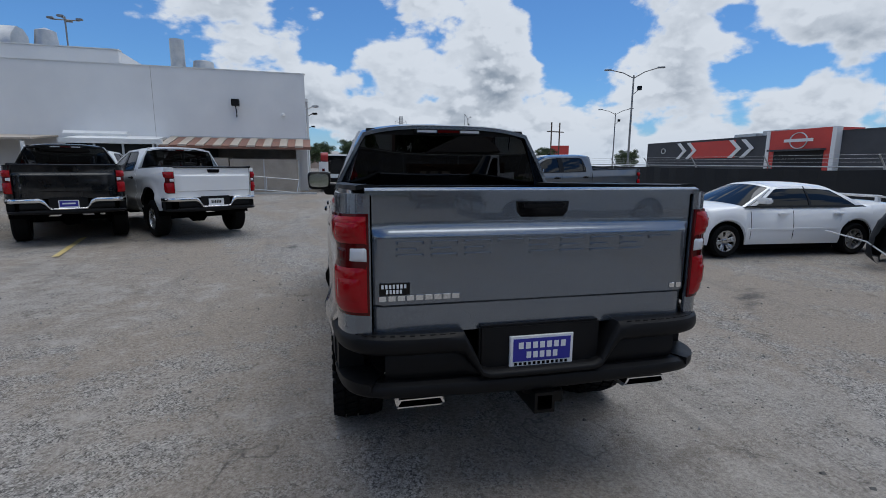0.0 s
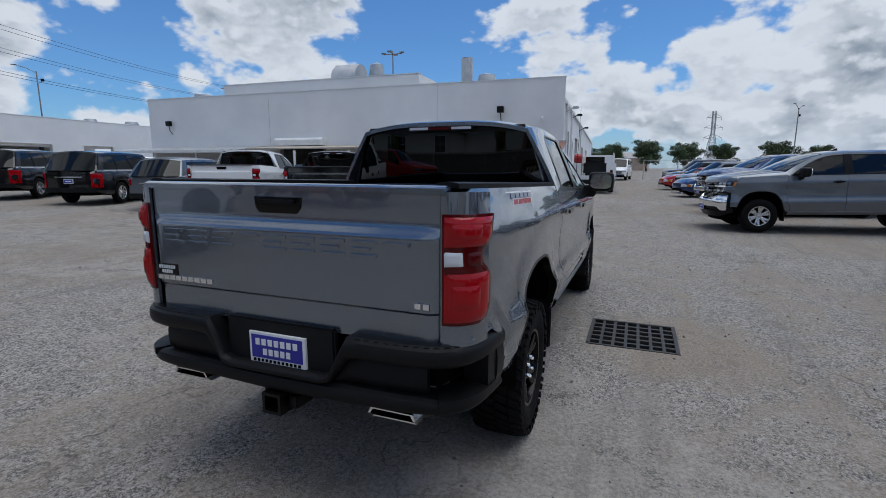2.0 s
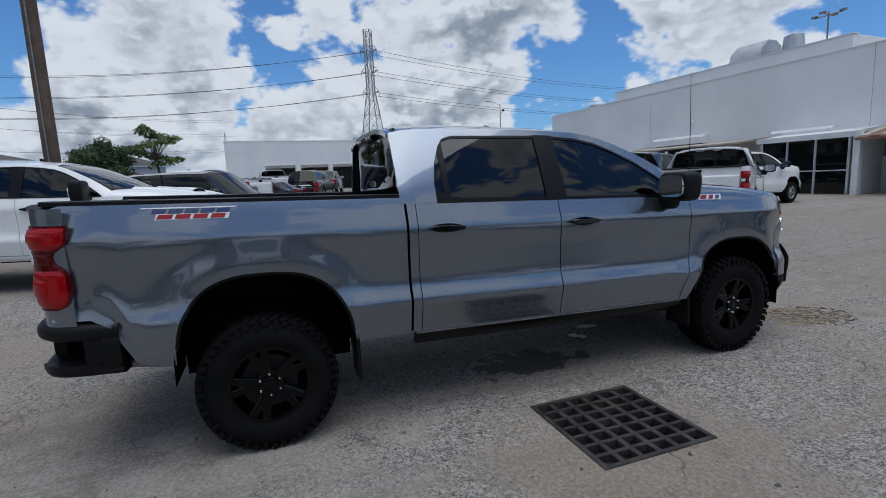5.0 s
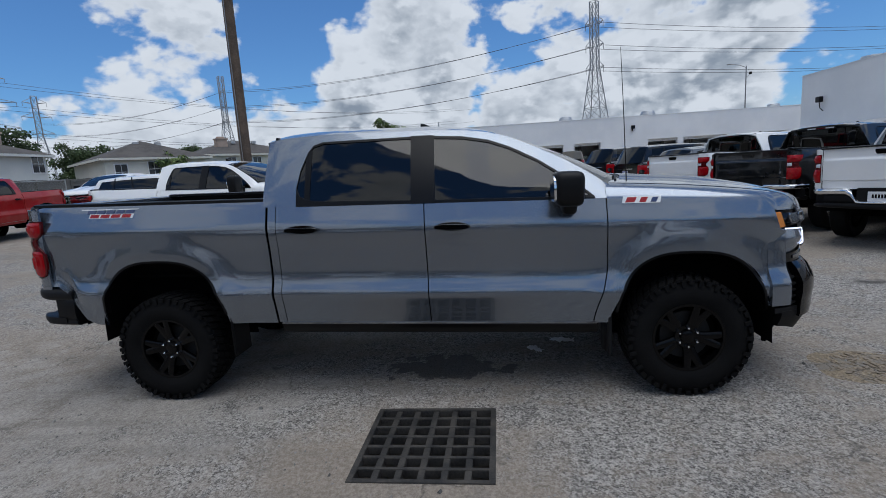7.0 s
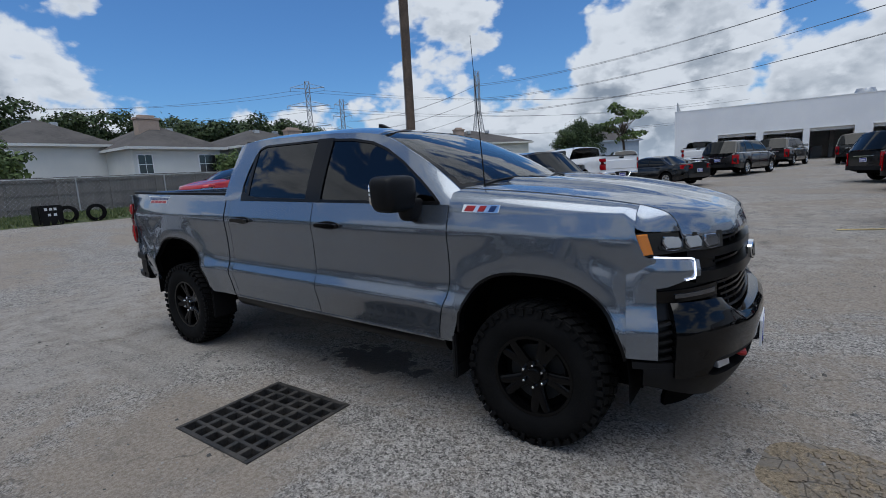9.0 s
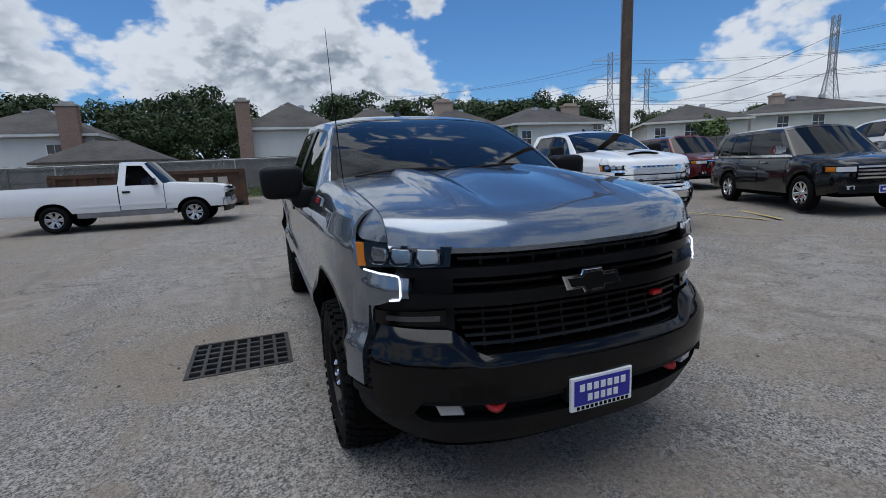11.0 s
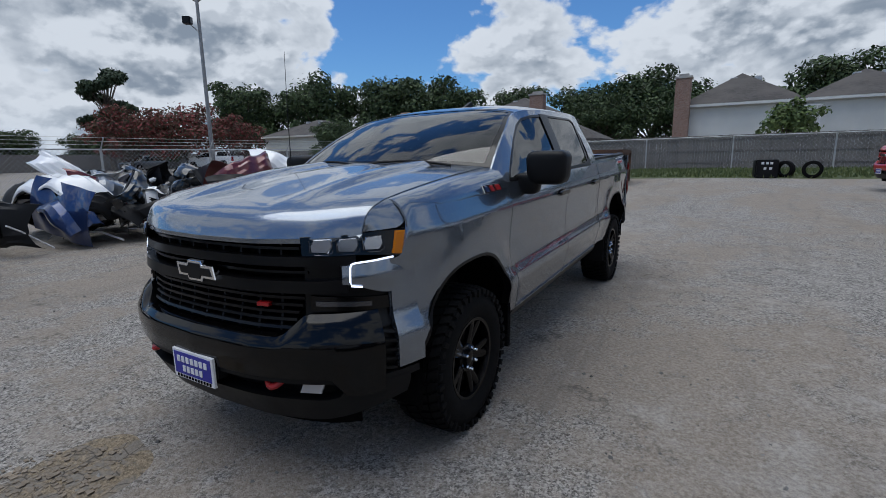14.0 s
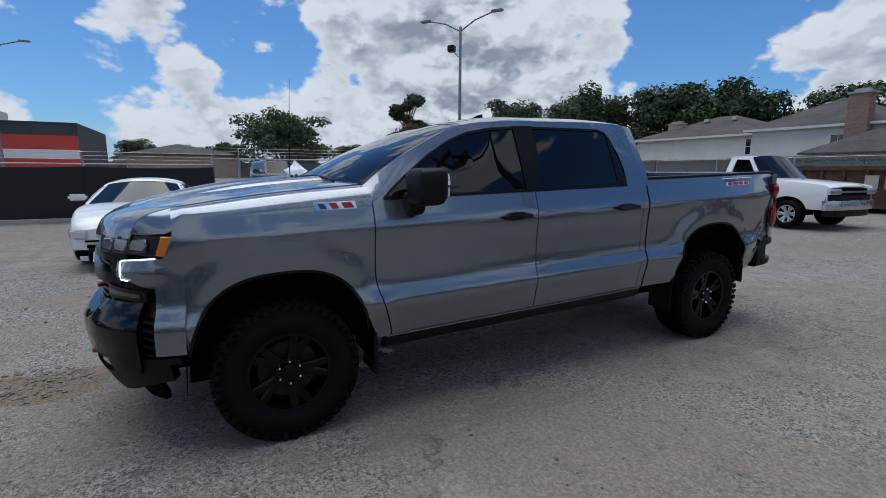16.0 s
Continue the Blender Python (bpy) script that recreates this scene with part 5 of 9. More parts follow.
def drain():
    top = empty("drain_cover", pose(1.53, 0.18, 0), "square black cast iron drain grate set in the lot", "drain grate")
    h = 0.40
    mk("frame", *merge(box(-h, h, -h, -h + 0.035, -0.05, 0.006, 0.003), box(-h, h, h - 0.035, h, -0.05, 0.006, 0.003), box(-h, -h + 0.035, -h + 0.035, h - 0.035, -0.05, 0.006, 0.003),
                       box(h - 0.035, h, -h + 0.035, h - 0.035, -0.05, 0.006, 0.003)), IRON, top)
    for i in range(1, 7):
        p = -h + 0.02 + i * (2 * h - 0.04) / 7
        mk("bar", *box(p - 0.014, p + 0.014, -h + 0.035, h - 0.035, -0.045, 0.003, 0.003), IRON, top)
    for i in range(1, 6):
        p = -h + 0.02 + i * (2 * h - 0.04) / 6
        mk("cross_bar", *box(-h + 0.035, h - 0.035, p - 0.019, p + 0.019, -0.045, 0.001, 0.003), IRON, top)
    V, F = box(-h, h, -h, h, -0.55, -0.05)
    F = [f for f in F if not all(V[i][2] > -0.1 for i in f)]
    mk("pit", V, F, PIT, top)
    rnd = random.Random(8)
    for i in range(9):
        x, y, s = rnd.uniform(-0.3, 0.3), rnd.uniform(-0.3, 0.3), rnd.uniform(0.03, 0.07)
        mk("debris", *box(x - s, x + s, y - s * 0.6, y + s * 0.6, -0.552, -0.52 + s * 0.3, 0.012), (SANDY, PLATE_WHITE, STEEL)[i % 3], top)


drain()


def patch(name, cx, cy, rx, ry, rot, mat, label, cat, seed, lift=0.004, n=40, rough=0.22, rise=0.0):
    """A thin irregular sheet lying on the lot, feathered at its rim."""
    rnd = random.Random(seed)
    ph = [(rnd.uniform(0, 6.28), rnd.uniform(0.3, 1.0) * rough / k) for k in range(1, 8)]
    V, F = [(cx, cy, gz(cx, cy) + lift + rise)], []
    rings = (0.35, 0.7, 0.9, 1.0)
    for q, f in enumerate(rings):
        for i in range(n):
            a = 2 * math.pi * i / n
            r = f * (1 + sum(am * math.sin((k + 1) * a + p) for k, (p, am) in enumerate(ph)))
            x, y = r * rx * math.cos(a), r * ry * math.sin(a)
            c, s = math.cos(radians(rot)), math.sin(radians(rot))
            X, Y = cx + c * x - s * y, cy + s * x + c * y
            V.append((X, Y, gz(X, Y) + (lift + rise * (1 - f) if q < 3 else -0.004)))
    for i in range(n):
        F.append((0, 1 + i, 1 + (i + 1) % n))
        for q in range(3):
            F.append((1 + q * n + i, 1 + (q + 1) * n + i, 1 + (q + 1) * n + (i + 1) % n, 1 + q * n + (i + 1) % n))
    return tagged(mk(name, V, F, mat), label, cat, "", "structure")


def broken_material():
    m = material("broken_surface", (0.2, 0.16, 0.11), 0.95, 0, 0, 0.2)
    g = Graph(m)
    w = g.world()
    grit, mot = g.noise(45, 6, 0.8, w), g.noise(5, 7, 0.7, w, 0.5)
    bits = g.cells(26.0, w)
    edge = g.cells(9.0, w, "DISTANCE_TO_EDGE")
    col = g.mix(g.range(grit, 0.32, 0.68), (0.100, 0.078, 0.052), (0.36, 0.29, 0.20))
    col = g.mix(g.math("MULTIPLY", g.range(mot, 0.44, 0.56), 0.75), col, (0.20, 0.185, 0.165))
    col = g.mix(g.math("MULTIPLY", g.range(edge.outputs["Distance"], 0.0, 0.05, 0.7, 0.0), g.range(mot, 0.42, 0.52)), col, (0.035, 0.028, 0.022))
    g.color(col)
    g.bump(g.math("ADD", g.math("MULTIPLY", grit, 1.0), g.math("ADD", mot, g.math("MULTIPLY", bits.outputs["Distance"], -0.8))), 0.9, 0.014)
    return m


BROKEN = broken_material()


def pothole():
    rnd = random.Random(21)
    patch("pothole", 0.59, 3.46, 0.30, 0.38, -8, BROKEN, "sandy broken pothole in the lot surface", "pothole", 17, 0.003, 72, 0.62, -0.001)
    V, F = [], []
    for i in range(300):
        a, r = rnd.uniform(0, 6.28), math.sqrt(rnd.random())
        x, y = 0.59 + 0.33 * r * math.cos(a), 3.46 + 0.42 * r * math.sin(a)
        s = rnd.uniform(0.005, 0.016)
        v, f = box(x - s, x + s, y - s * 0.7, y + s * 0.7, -0.004, s * 0.9)
        v = [(p[0] + rnd.uniform(-1, 1) * s * 0.5, p[1] + rnd.uniform(-1, 1) * s * 0.5, p[2] * (1 if p[2] < 0 else rnd.uniform(0.5, 1))) for p in v]
        V, F = merge((V, F), (v, f))
    tagged(mk("rubble", V, F, SANDY, None, "", False), "small broken stones in the pothole", "rubble", "", "stuff")


pothole()


def litter(x, y, size, seed, rz):
    """A scrap of crumpled white paper."""
    rnd = random.Random(seed)
    ph = [rnd.uniform(0, 6.28) for _ in range(4)]
    fn = lambda u, v, o: Vector((u * size * (1 + 0.25 * math.sin(5 * v + ph[0])), v * size * 0.5 * (1 + 0.3 * math.sin(4 * u + ph[1])),
                                 0.012 + size * 0.09 * (math.sin(7 * u + ph[2]) * math.cos(6 * v + ph[3]) + 0.6 * math.sin(13 * u * v + ph[1])) + o))
    VF = slab(fn, steps(-1, 1, 14), steps(-1, 1, 10), 0.0, -0.002)
    low = min(v.z for v in VF[0])
    root = empty("paper_scrap", pose(x, y, 0.001 - low, 0, 0, rz), "crumpled white paper scrap lying under the truck", "litter")
    mk("paper", *VF, PLATE_WHITE, root, "", False)


litter(0.07, 0.92, 0.075, 3, 35)
litter(-0.14, 1.18, 0.09, 9, 80)

# lawn along the wooden fence
def lawn():
    xs, ys = steps(-60, 24, 42), [-27.6, -25, -22.5, -21.0, -20.4]
    V, F = grid(lambda u, v: (u, v + (0.25 * math.sin(u * 0.7) if v > -20.6 else 0), gz(u, v) + (0.05 if v < -20.6 else 0.0)), xs, ys)
    tagged(mk("lawn", V, F, GRASS_SOIL), "mown green lawn strip along the fence", "lawn", "", "structure")
    rnd = random.Random(2)
    V, F = [], []
    for i in range(22000):
        x, y = rnd.uniform(-24, 23), rnd.uniform(-27.4, -20.4)
        z, h, a = gz(x, y) + 0.04, rnd.uniform(0.06, 0.17), rnd.uniform(0, 6.28)
        k, c, s = len(V), math.cos(a) * 0.035, math.sin(a) * 0.035
        V += [(x - c, y - s, z), (x + c, y + s, z), (x + rnd.uniform(-0.05, 0.05), y + rnd.uniform(-0.05, 0.05), z + h)]
        F.append((k, k + 1, k + 2))
    m = material("grass_blades", (0.07, 0.10, 0.03), 0.8)
    g = Graph(m)
    g.color(g.mix(g.t.nodes.new("ShaderNodeNewGeometry").outputs["Random Per Island"], (0.045, 0.075, 0.018), (0.14, 0.16, 0.055)))
    tagged(mk("grass", V, F, m, None, "", False), "short green and dry grass blades", "grass", "", "stuff")


lawn()

# ---------------------------------------------------------------- other vehicles
def car(name, m, label, paint, kind="suv", rims="alloy", category="car", group="", plates=True, face="chrome", wreck=False):
    """A saloon, estate or van with its nose along +y, out of a few lengths."""
    P = {
        # length, half-width, belt, roof, wheelbase, tyre radius, low, nose z, bonnet z, tail z, screen foot, screen top, roof end, rear foot, roof half-width
        "suv": dict(L=5.15, w=1.0, belt=1.16, roof=1.88, wb=2.95, r=0.39, low=0.36, nose=1.02, hood=1.16, tail=1.14, y0=1.22, y1=0.52, y2=-2.10, y3=-2.45, rw=0.74),
        "crossover": dict(L=4.9, w=0.95, belt=1.08, roof=1.72, wb=2.85, r=0.36, low=0.32, nose=0.90, hood=1.06, tail=1.06, y0=1.25, y1=0.50, y2=-1.90, y3=-2.32, rw=0.68),
        "saloon": dict(L=4.74, w=0.88, belt=0.92, roof=1.37, wb=2.72, r=0.31, low=0.24, nose=0.70, hood=0.92, tail=0.97, y0=1.02, y1=0.30, y2=-0.92, y3=-1.55, rw=0.58),
        "van": dict(L=5.6, w=0.98, belt=1.20, roof=2.05, wb=3.4, r=0.36, low=0.34, nose=0.95, hood=1.18, tail=1.2, y0=1.75, y1=1.15, y2=-2.60, y3=-2.74, rw=0.84),
    }[kind]
    top = empty(name, m, label, category, group)
    L2, w, wb = P["L"] / 2, P["w"], P["wb"] / 2
    fa, ra = wb + 0.0, -wb
    shift = (L2 - wb) - (0.95 if kind != "saloon" else 1.0)
    fa, ra = fa + shift, ra + shift
    add = lambda nm, VF, mat, par=top, lab="", ang=38: mk(nm, VF[0], VF[1], mat, par, lab, True, ang)
    plan = lambda y: w * interp(y, [(-L2, 0.80), (-L2 + 0.10, 0.90), (-L2 + 0.45, 0.975), (-L2 + 1.2, 1.0), (L2 - 1.3, 1.0), (L2 - 0.55, 0.965), (L2 - 0.20, 0.885), (L2 - 0.06, 0.79), (L2, 0.66)])

    def deck(y):
        return interp(y, [(-L2, P["tail"] - 0.03), (-L2 + 0.12, P["tail"]), (P["y3"], P["belt"] + 0.02), (0, P["belt"]), (P["y0"], P["belt"] + 0.0), (P["y0"] + 0.05, P["hood"] + 0.02),
                          (L2 - 0.55, P["hood"] - 0.05), (L2 - 0.14, P["nose"] + 0.03), (L2, P["nose"] - 0.06)])

    R = P["r"] + 0.055

    def low(y):
        z = P["low"] + (0.10 * smooth01((abs(y) - L2 + 0.5) / 0.5))
        for c in (fa, ra):
            d = abs(y - c) / R
            if d < 1:
                z = max(z, P["r"] + R * math.sqrt(1 - d * d) * 1.0)
        return z

    def flare(y, z):
        s = min(math.hypot(y - fa, z - P["r"]), math.hypot(y - ra, z - P["r"])) / R
        return 0.018 * smooth01((1.25 - s) / 0.2)

    rows = [(0.0, 0.955), (0.12, 0.985), (0.32, 1.0), (0.55, 0.995), (0.62, 0.985), (0.80, 0.965), (0.93, 0.93), (1.0, 0.88)]
    ys = sorted(set(steps(-L2, -L2 + 0.5, 8) + steps(-L2 + 0.5, L2 - 0.5, 20) + steps(L2 - 0.5, L2, 8)
                    + window_cols(fa - R, fa + R, 16) + window_cols(ra - R, ra + R, 16)))
    sec = []
    for y in ys:
        lo, dk, pw = low(y), deck(y), plan(y)
        half = [(pw * b + flare(y, lo + (dk - lo) * a), lo + (dk - lo) * a) for a, b in rows] + [(pw * 0.62, dk + 0.022), (pw * 0.3, dk + 0.036)]
        full = [Vector((x, y, z)) for x, z in half] + [Vector((0, y, dk + 0.04))] + [Vector((-x, y, z)) for x, z in reversed(half)]
        sec.append(full)
    n = len(sec[0])
    V = [v for s in sec for v in s]
    F = [(i * n + j, (i + 1) * n + j, (i + 1) * n + j + 1, i * n + j + 1) for i in range(len(sec) - 1) for j in range(n - 1)]
    F += [tuple(range(n)), tuple(range(len(V) - 1, len(V) - n - 1, -1))]
    body = add("body", (V, F), paint, top, "", 30)
    add("underbody", merge(box(-w * 0.86, w * 0.86, ra + R, fa - R, P["low"] - 0.10, P["low"] + 0.25), box(-w * 0.6, w * 0.6, -L2 + 0.25, L2 - 0.35, P["low"] - 0.04, P["low"] + 0.5)), DARK)
    for sx in (-1, 1):
        for c in (fa, ra):
            V, F = revolve([(0.0, R + 0.004), (-sx * 0.30, R + 0.004), (-sx * 0.30, 0.0)], 24, "x", (sx * (w - 0.012), c, P["r"]), 0, 180)
            add("arch_liner", (V, F), DARK)
    # greenhouse
    by, ty = P["belt"], P["roof"]

    def gx(y, f):
        return (plan(max(-L2 + 0.3, min(L2 - 0.9, y))) * 0.93) * (1 - f) + P["rw"] * f

    prof_lo = [P["y3"], P["y0"]]

    def house(f, s):
        """Point of the side: f up from the belt, s from back to front."""
        ya, yb = P["y3"] + (P["y2"] - P["y3"]) * f, P["y0"] + (P["y1"] - P["y0"]) * f
        y = ya + (yb - ya) * s
        zt = ty - 0.07 - 0.05 * (1 - s) ** 3 - 0.03 * s ** 4
        return y, by + (zt - by) * f

    for sx in (-1, 1):
        fn = lambda s, f, o, sx=sx: (lambda y, z: Vector((sx * (gx(y, f) + o + 0.03 * math.sin(math.pi * f)), y, z)))(*house(f, s))
        add("side_glass", slab(fn, steps(0.02, 0.98, 14), steps(0.06, 0.90, 5), -0.004, -0.02), TINTED)
        posts = {"suv": (0.0, 0.27, 0.53, 0.955), "crossover": (0.0, 0.22, 0.52, 0.95), "saloon": (0.0, 0.46, 0.93), "van": (0.0, 0.3, 0.62, 0.94)}[kind]
        for k, s0 in enumerate(posts):
            wd = 0.075 if k == 0 else (0.048 if s0 > 0.9 else 0.022)
            add("pillar", slab(fn, [s0, s0 + wd], steps(0, 1, 6), 0.004, -0.03), paint if k in (0, len(posts) - 1) else SATIN_BLACK)
        add("roof_rail", slab(fn, steps(0, 1, 14), steps(0.88, 1.0, 2), 0.003, -0.03), paint)
        add("belt_trim", slab(fn, steps(0, 1, 14), [-0.02, 0.07], 0.004, -0.03), CHROME if (face == "chrome" and kind != "saloon") else SATIN_BLACK)
        my, mz = P["y0"] - 0.28, by + 0.07
        mir = add("mirror", box(min(sx * (w * 0.93), sx * (w + 0.20)), max(sx * (w * 0.93), sx * (w + 0.20)), my - 0.06, my + 0.08, mz, mz + (0.17 if kind != "saloon" else 0.11), 0.03), CHROME if (face == "chrome" and kind == "suv") else paint)
    rf = lambda t, s, o: (lambda y, z: Vector((t * gx(y, 1.0), y, z + 0.075 * (1 - abs(t) ** 2.6) + o)))(*house(1.0, s))
    add("roof", slab(rf, steps(-1, 1, 12), steps(0, 1, 14), 0.0, -0.03), paint)
    for nm, s0, sgn in (("windscreen", 1.0, 1), ("rear_screen", 0.0, -1)):
        fn = lambda t, f, o: (lambda y, z: Vector((t * (gx(y, f) - 0.01), y + sgn * (0.16 * (1 - f) + 0.05) * (1 - t * t) + sgn * o, z + 0.07 * f * (1 - t * t) + o)))(*house(f, s0))
        add(nm, slab(fn, steps(-0.97, 0.97, 10), steps(0.03, 0.94, 6), 0.0, -0.02), TINTED)
        for t0 in (-1.0, 0.94):
            add("pillar", slab(fn, [t0, t0 + 0.06], steps(0, 1, 6), 0.004, -0.03), paint)
        add("screen_head", slab(fn, steps(-1, 1, 10), [0.93, 1.0], 0.004, -0.03), paint)
    # nose and tail
    fz = P["nose"]
    nose = lambda u, v, o: Vector((u, L2 - interp(abs(u) / w, [(0, 0), (0.60, 0.0), (0.66, 0.004), (0.79, 0.062), (0.885, 0.20), (0.965, 0.55)]) + 0.014 + o - 0.03 * smooth01((v - fz + 0.14) / 0.2), v))
    tail = lambda u, v, o: Vector((u, -L2 + interp(abs(u) / w, [(0, 0), (0.72, 0.0), (0.80, 0.008), (0.90, 0.10), (0.96, 0.30)]) - 0.014 - o, v))
    rect = lambda a, b, c, d: [(a, c), ((a + b) / 2, c), (b, c), (b, (c + d) / 2), (b, d), ((a + b) / 2, d), (a, d), (a, (c + d) / 2)]
    dark_gap = [(-w * 0.55, w * 0.55)]
    gz0, gz1 = (fz - 0.34, fz - 0.07) if kind != "saloon" else (fz - 0.40, fz - 0.33)
    gr = add("grille", slab(lambda u, v, o: nose(u, v, o), steps(-w * 0.58, w * 0.58, 12), steps(gz0, gz1, 2), 0.006, -0.03), GLOSS_BLACK)
    if kind != "saloon":
        for k in range(4):
            z0 = gz0 + 0.02 + k * (gz1 - gz0 - 0.03) / 3.4
            add("grille_bar", slab(lambda u, v, o: nose(u, v, o), steps(-w * 0.57, w * 0.57, 10), [z0, z0 + (0.035 if face == "chrome" else 0.02)], 0.022, -0.01), CHROME if face == "chrome" else PLASTIC, gr)
    for sx in (-1, 1):
        fl = lambda pl: [(sx * a, b) for a, b in pl]
        hl = add("headlamp", prism(nose, fl(rect(w * 0.58, w * 0.93, fz - 0.20, fz - 0.06)), 0.016, -0.05, 0.006), GLOSS_BLACK if kind != "saloon" else CLEAR_LENS)
        if not (wreck and sx < 0):
            add("headlamp_lens", prism(nose, fl(rect(w * 0.60, w * 0.86, fz - 0.18, fz - 0.085)), 0.022, 0.0, 0.006), CLEAR_LENS, hl)
            add("amber_lens", prism(nose, fl(rect(w * 0.87, w * 0.925, fz - 0.18, fz - 0.085)), 0.022, 0.0, 0.004), AMBER, hl)
        tz = P["tail"] - 0.02
        add("tail_lamp", prism(tail, fl(rect(w * (0.74 if kind != "saloon" else 0.52), w * 0.95, tz - (0.52 if kind == "suv" else 0.22), tz - 0.04)), 0.02, -0.06, 0.006), RED_LENS)
        add("fog_lamp", prism(nose, fl(rect(w * 0.60, w * 0.72, fz - 0.52, fz - 0.45)), 0.012, -0.03, 0.003), CLEAR_LENS)
    lower = (P["low"] + 0.06, fz - 0.40)
    if kind != "saloon":
        add("bumper_trim", slab(lambda u, v, o: nose(u, v, o), steps(-w * 0.80, w * 0.80, 12), steps(lower[0], lower[0] + 0.14, 2), 0.014, -0.05), PLASTIC)
        add("bumper_trim", slab(lambda u, v, o: tail(u, v, o), steps(-w * 0.86, w * 0.86, 12), steps(P["low"] + 0.08, P["low"] + 0.24, 2), 0.02, -0.05), PLASTIC)
        add("tailgate_bar", slab(lambda u, v, o: tail(u, v, o), steps(-w * 0.45, w * 0.45, 6), [P["tail"] - 0.20, P["tail"] - 0.165], 0.02, -0.02), CHROME)
    else:
        add("air_intake", slab(lambda u, v, o: nose(u, v, o), steps(-w * 0.6, w * 0.6, 12), steps(fz - 0.335, fz - 0.285, 2), 0.010, -0.04), DARK)
        add("rear_wing", slab(lambda u, v, o: Vector((u, -L2 + 0.12 + v, P["tail"] + 0.10 + 0.25 * v + o)), steps(-w * 0.72, w * 0.72, 8), [0, 0.16], 0.012, -0.012), paint)
        for sx in (-1, 1):
            add("wing_foot", box(sx * w * 0.6 - 0.03, sx * w * 0.6 + 0.03, -L2 + 0.16, -L2 + 0.26, P["tail"] - 0.02, P["tail"] + 0.12, 0.01), paint)
            add("side_moulding", slab(lambda u, v, o: Vector((sx * (plan(u) * 0.997 + o), u, v)), steps(ra + R + 0.05, fa - R - 0.05, 6), [0.50, 0.54], 0.012, -0.02), paint)
    if wreck:
        # torn front corner: hole's shade painted as black plates, hanging strip, bare patches on the bonnet
        add("torn_hole", prism(nose, [(-w * 0.84, fz - 0.30), (-w * 0.78, fz - 0.33), (-w * 0.55, fz - 0.29), (-w * 0.40, fz - 0.22), (-w * 0.45, fz - 0.12), (-w * 0.60, fz - 0.05), (-w * 0.76, fz - 0.03), (-w * 0.84, fz - 0.06)], 0.030, -0.05, 0.004), DARK)
        add("torn_strip", tube([nose(-w * 0.90, fz - 0.20, 0.03), nose(-w * 0.72, fz - 0.25, 0.05), nose(-w * 0.5, fz - 0.22, 0.04), nose(-w * 0.36, fz - 0.17, 0.02)], 0.016, 6), paint)
        add("torn_strip", tube([nose(-w * 0.88, fz - 0.10, 0.03), nose(-w * 0.74, fz - 0.14, 0.04), nose(-w * 0.6, fz - 0.10, 0.03)], 0.012, 6), RUST)
        rp = random.Random(5)
        skin = lambda u, v, o: Vector((u, v, deck(v) + 0.04 - 0.018 * smooth01((abs(u) / plan(v) - 0.3) / 0.32) - 0.05 * smooth01((abs(u) / plan(v) - 0.62) / 0.3) + o))
        edge = steps(-0.80 * w, 0.15 * w, 14)
        rag = [rp.uniform(-0.025, 0.025) for _ in edge]
        # the gap's shade is a near-black plate laid on the bonnet
        add("bonnet_gap", prism(skin, [(u, L2 - 0.17 + 0.10 * (u / w) ** 2 * -1.4 + r) for u, r in zip(edge, rag)] + [(u, L2 - 0.235 - 0.14 * (u / w) ** 2 + r * 0.6) for u, r in zip(reversed(edge), rag)], 0.010, -0.02), DARK)
        add("rusty_edge", prism(skin, [(u, L2 - 0.235 - 0.14 * (u / w) ** 2 + r * 0.6) for u, r in zip(edge, reversed(rag))] + [(u, L2 - 0.275 - 0.14 * (u / w) ** 2 + r) for u, r in zip(reversed(edge), rag)], 0.012, -0.02), RUST)
        # another black plate for the shade where the lamp is missing
        add("torn_lamp_hole", prism(nose, [(-w * 0.85, fz - 0.24), (-w * 0.74, fz - 0.22), (-w * 0.50, fz - 0.16), (-w * 0.30, fz - 0.11), (-w * 0.34, fz - 0.055), (-w * 0.62, fz - 0.03), (-w * 0.84, fz - 0.05)], 0.034, -0.05, 0.004), DARK)
        for k in range(8):
            cx, cy, rr = rp.uniform(-0.72, -0.25) * w, L2 - rp.uniform(0.05, 0.26), rp.uniform(0.025, 0.06)
            pts = [(cx + rr * rp.uniform(0.5, 1.3) * math.cos(q * 0.7), cy + rr * 0.7 * rp.uniform(0.5, 1.3) * math.sin(q * 0.7)) for q in range(9)]
            add("bare_patch", prism(lambda u, v, o: Vector((u, v, deck(v) + 0.04 - 0.018 * smooth01((abs(u) / plan(v) - 0.3) / 0.32) - 0.05 * smooth01((abs(u) / plan(v) - 0.62) / 0.3) + o)), pts, 0.006, -0.01), RUST)
        for z0 in (fz - 0.245,):
            add("bumper_slot", slab(lambda u, v, o: nose(u, v, o), steps(-w * 0.62, w * 0.62, 12), [z0, z0 + 0.028], 0.010, -0.03), DARK)
        add("badge_oval", prism(nose, [(0.075 * math.cos(q * 0.45), fz - 0.16 + 0.04 * math.sin(q * 0.45)) for q in range(14)], 0.014, -0.02, 0.004), CHROME)
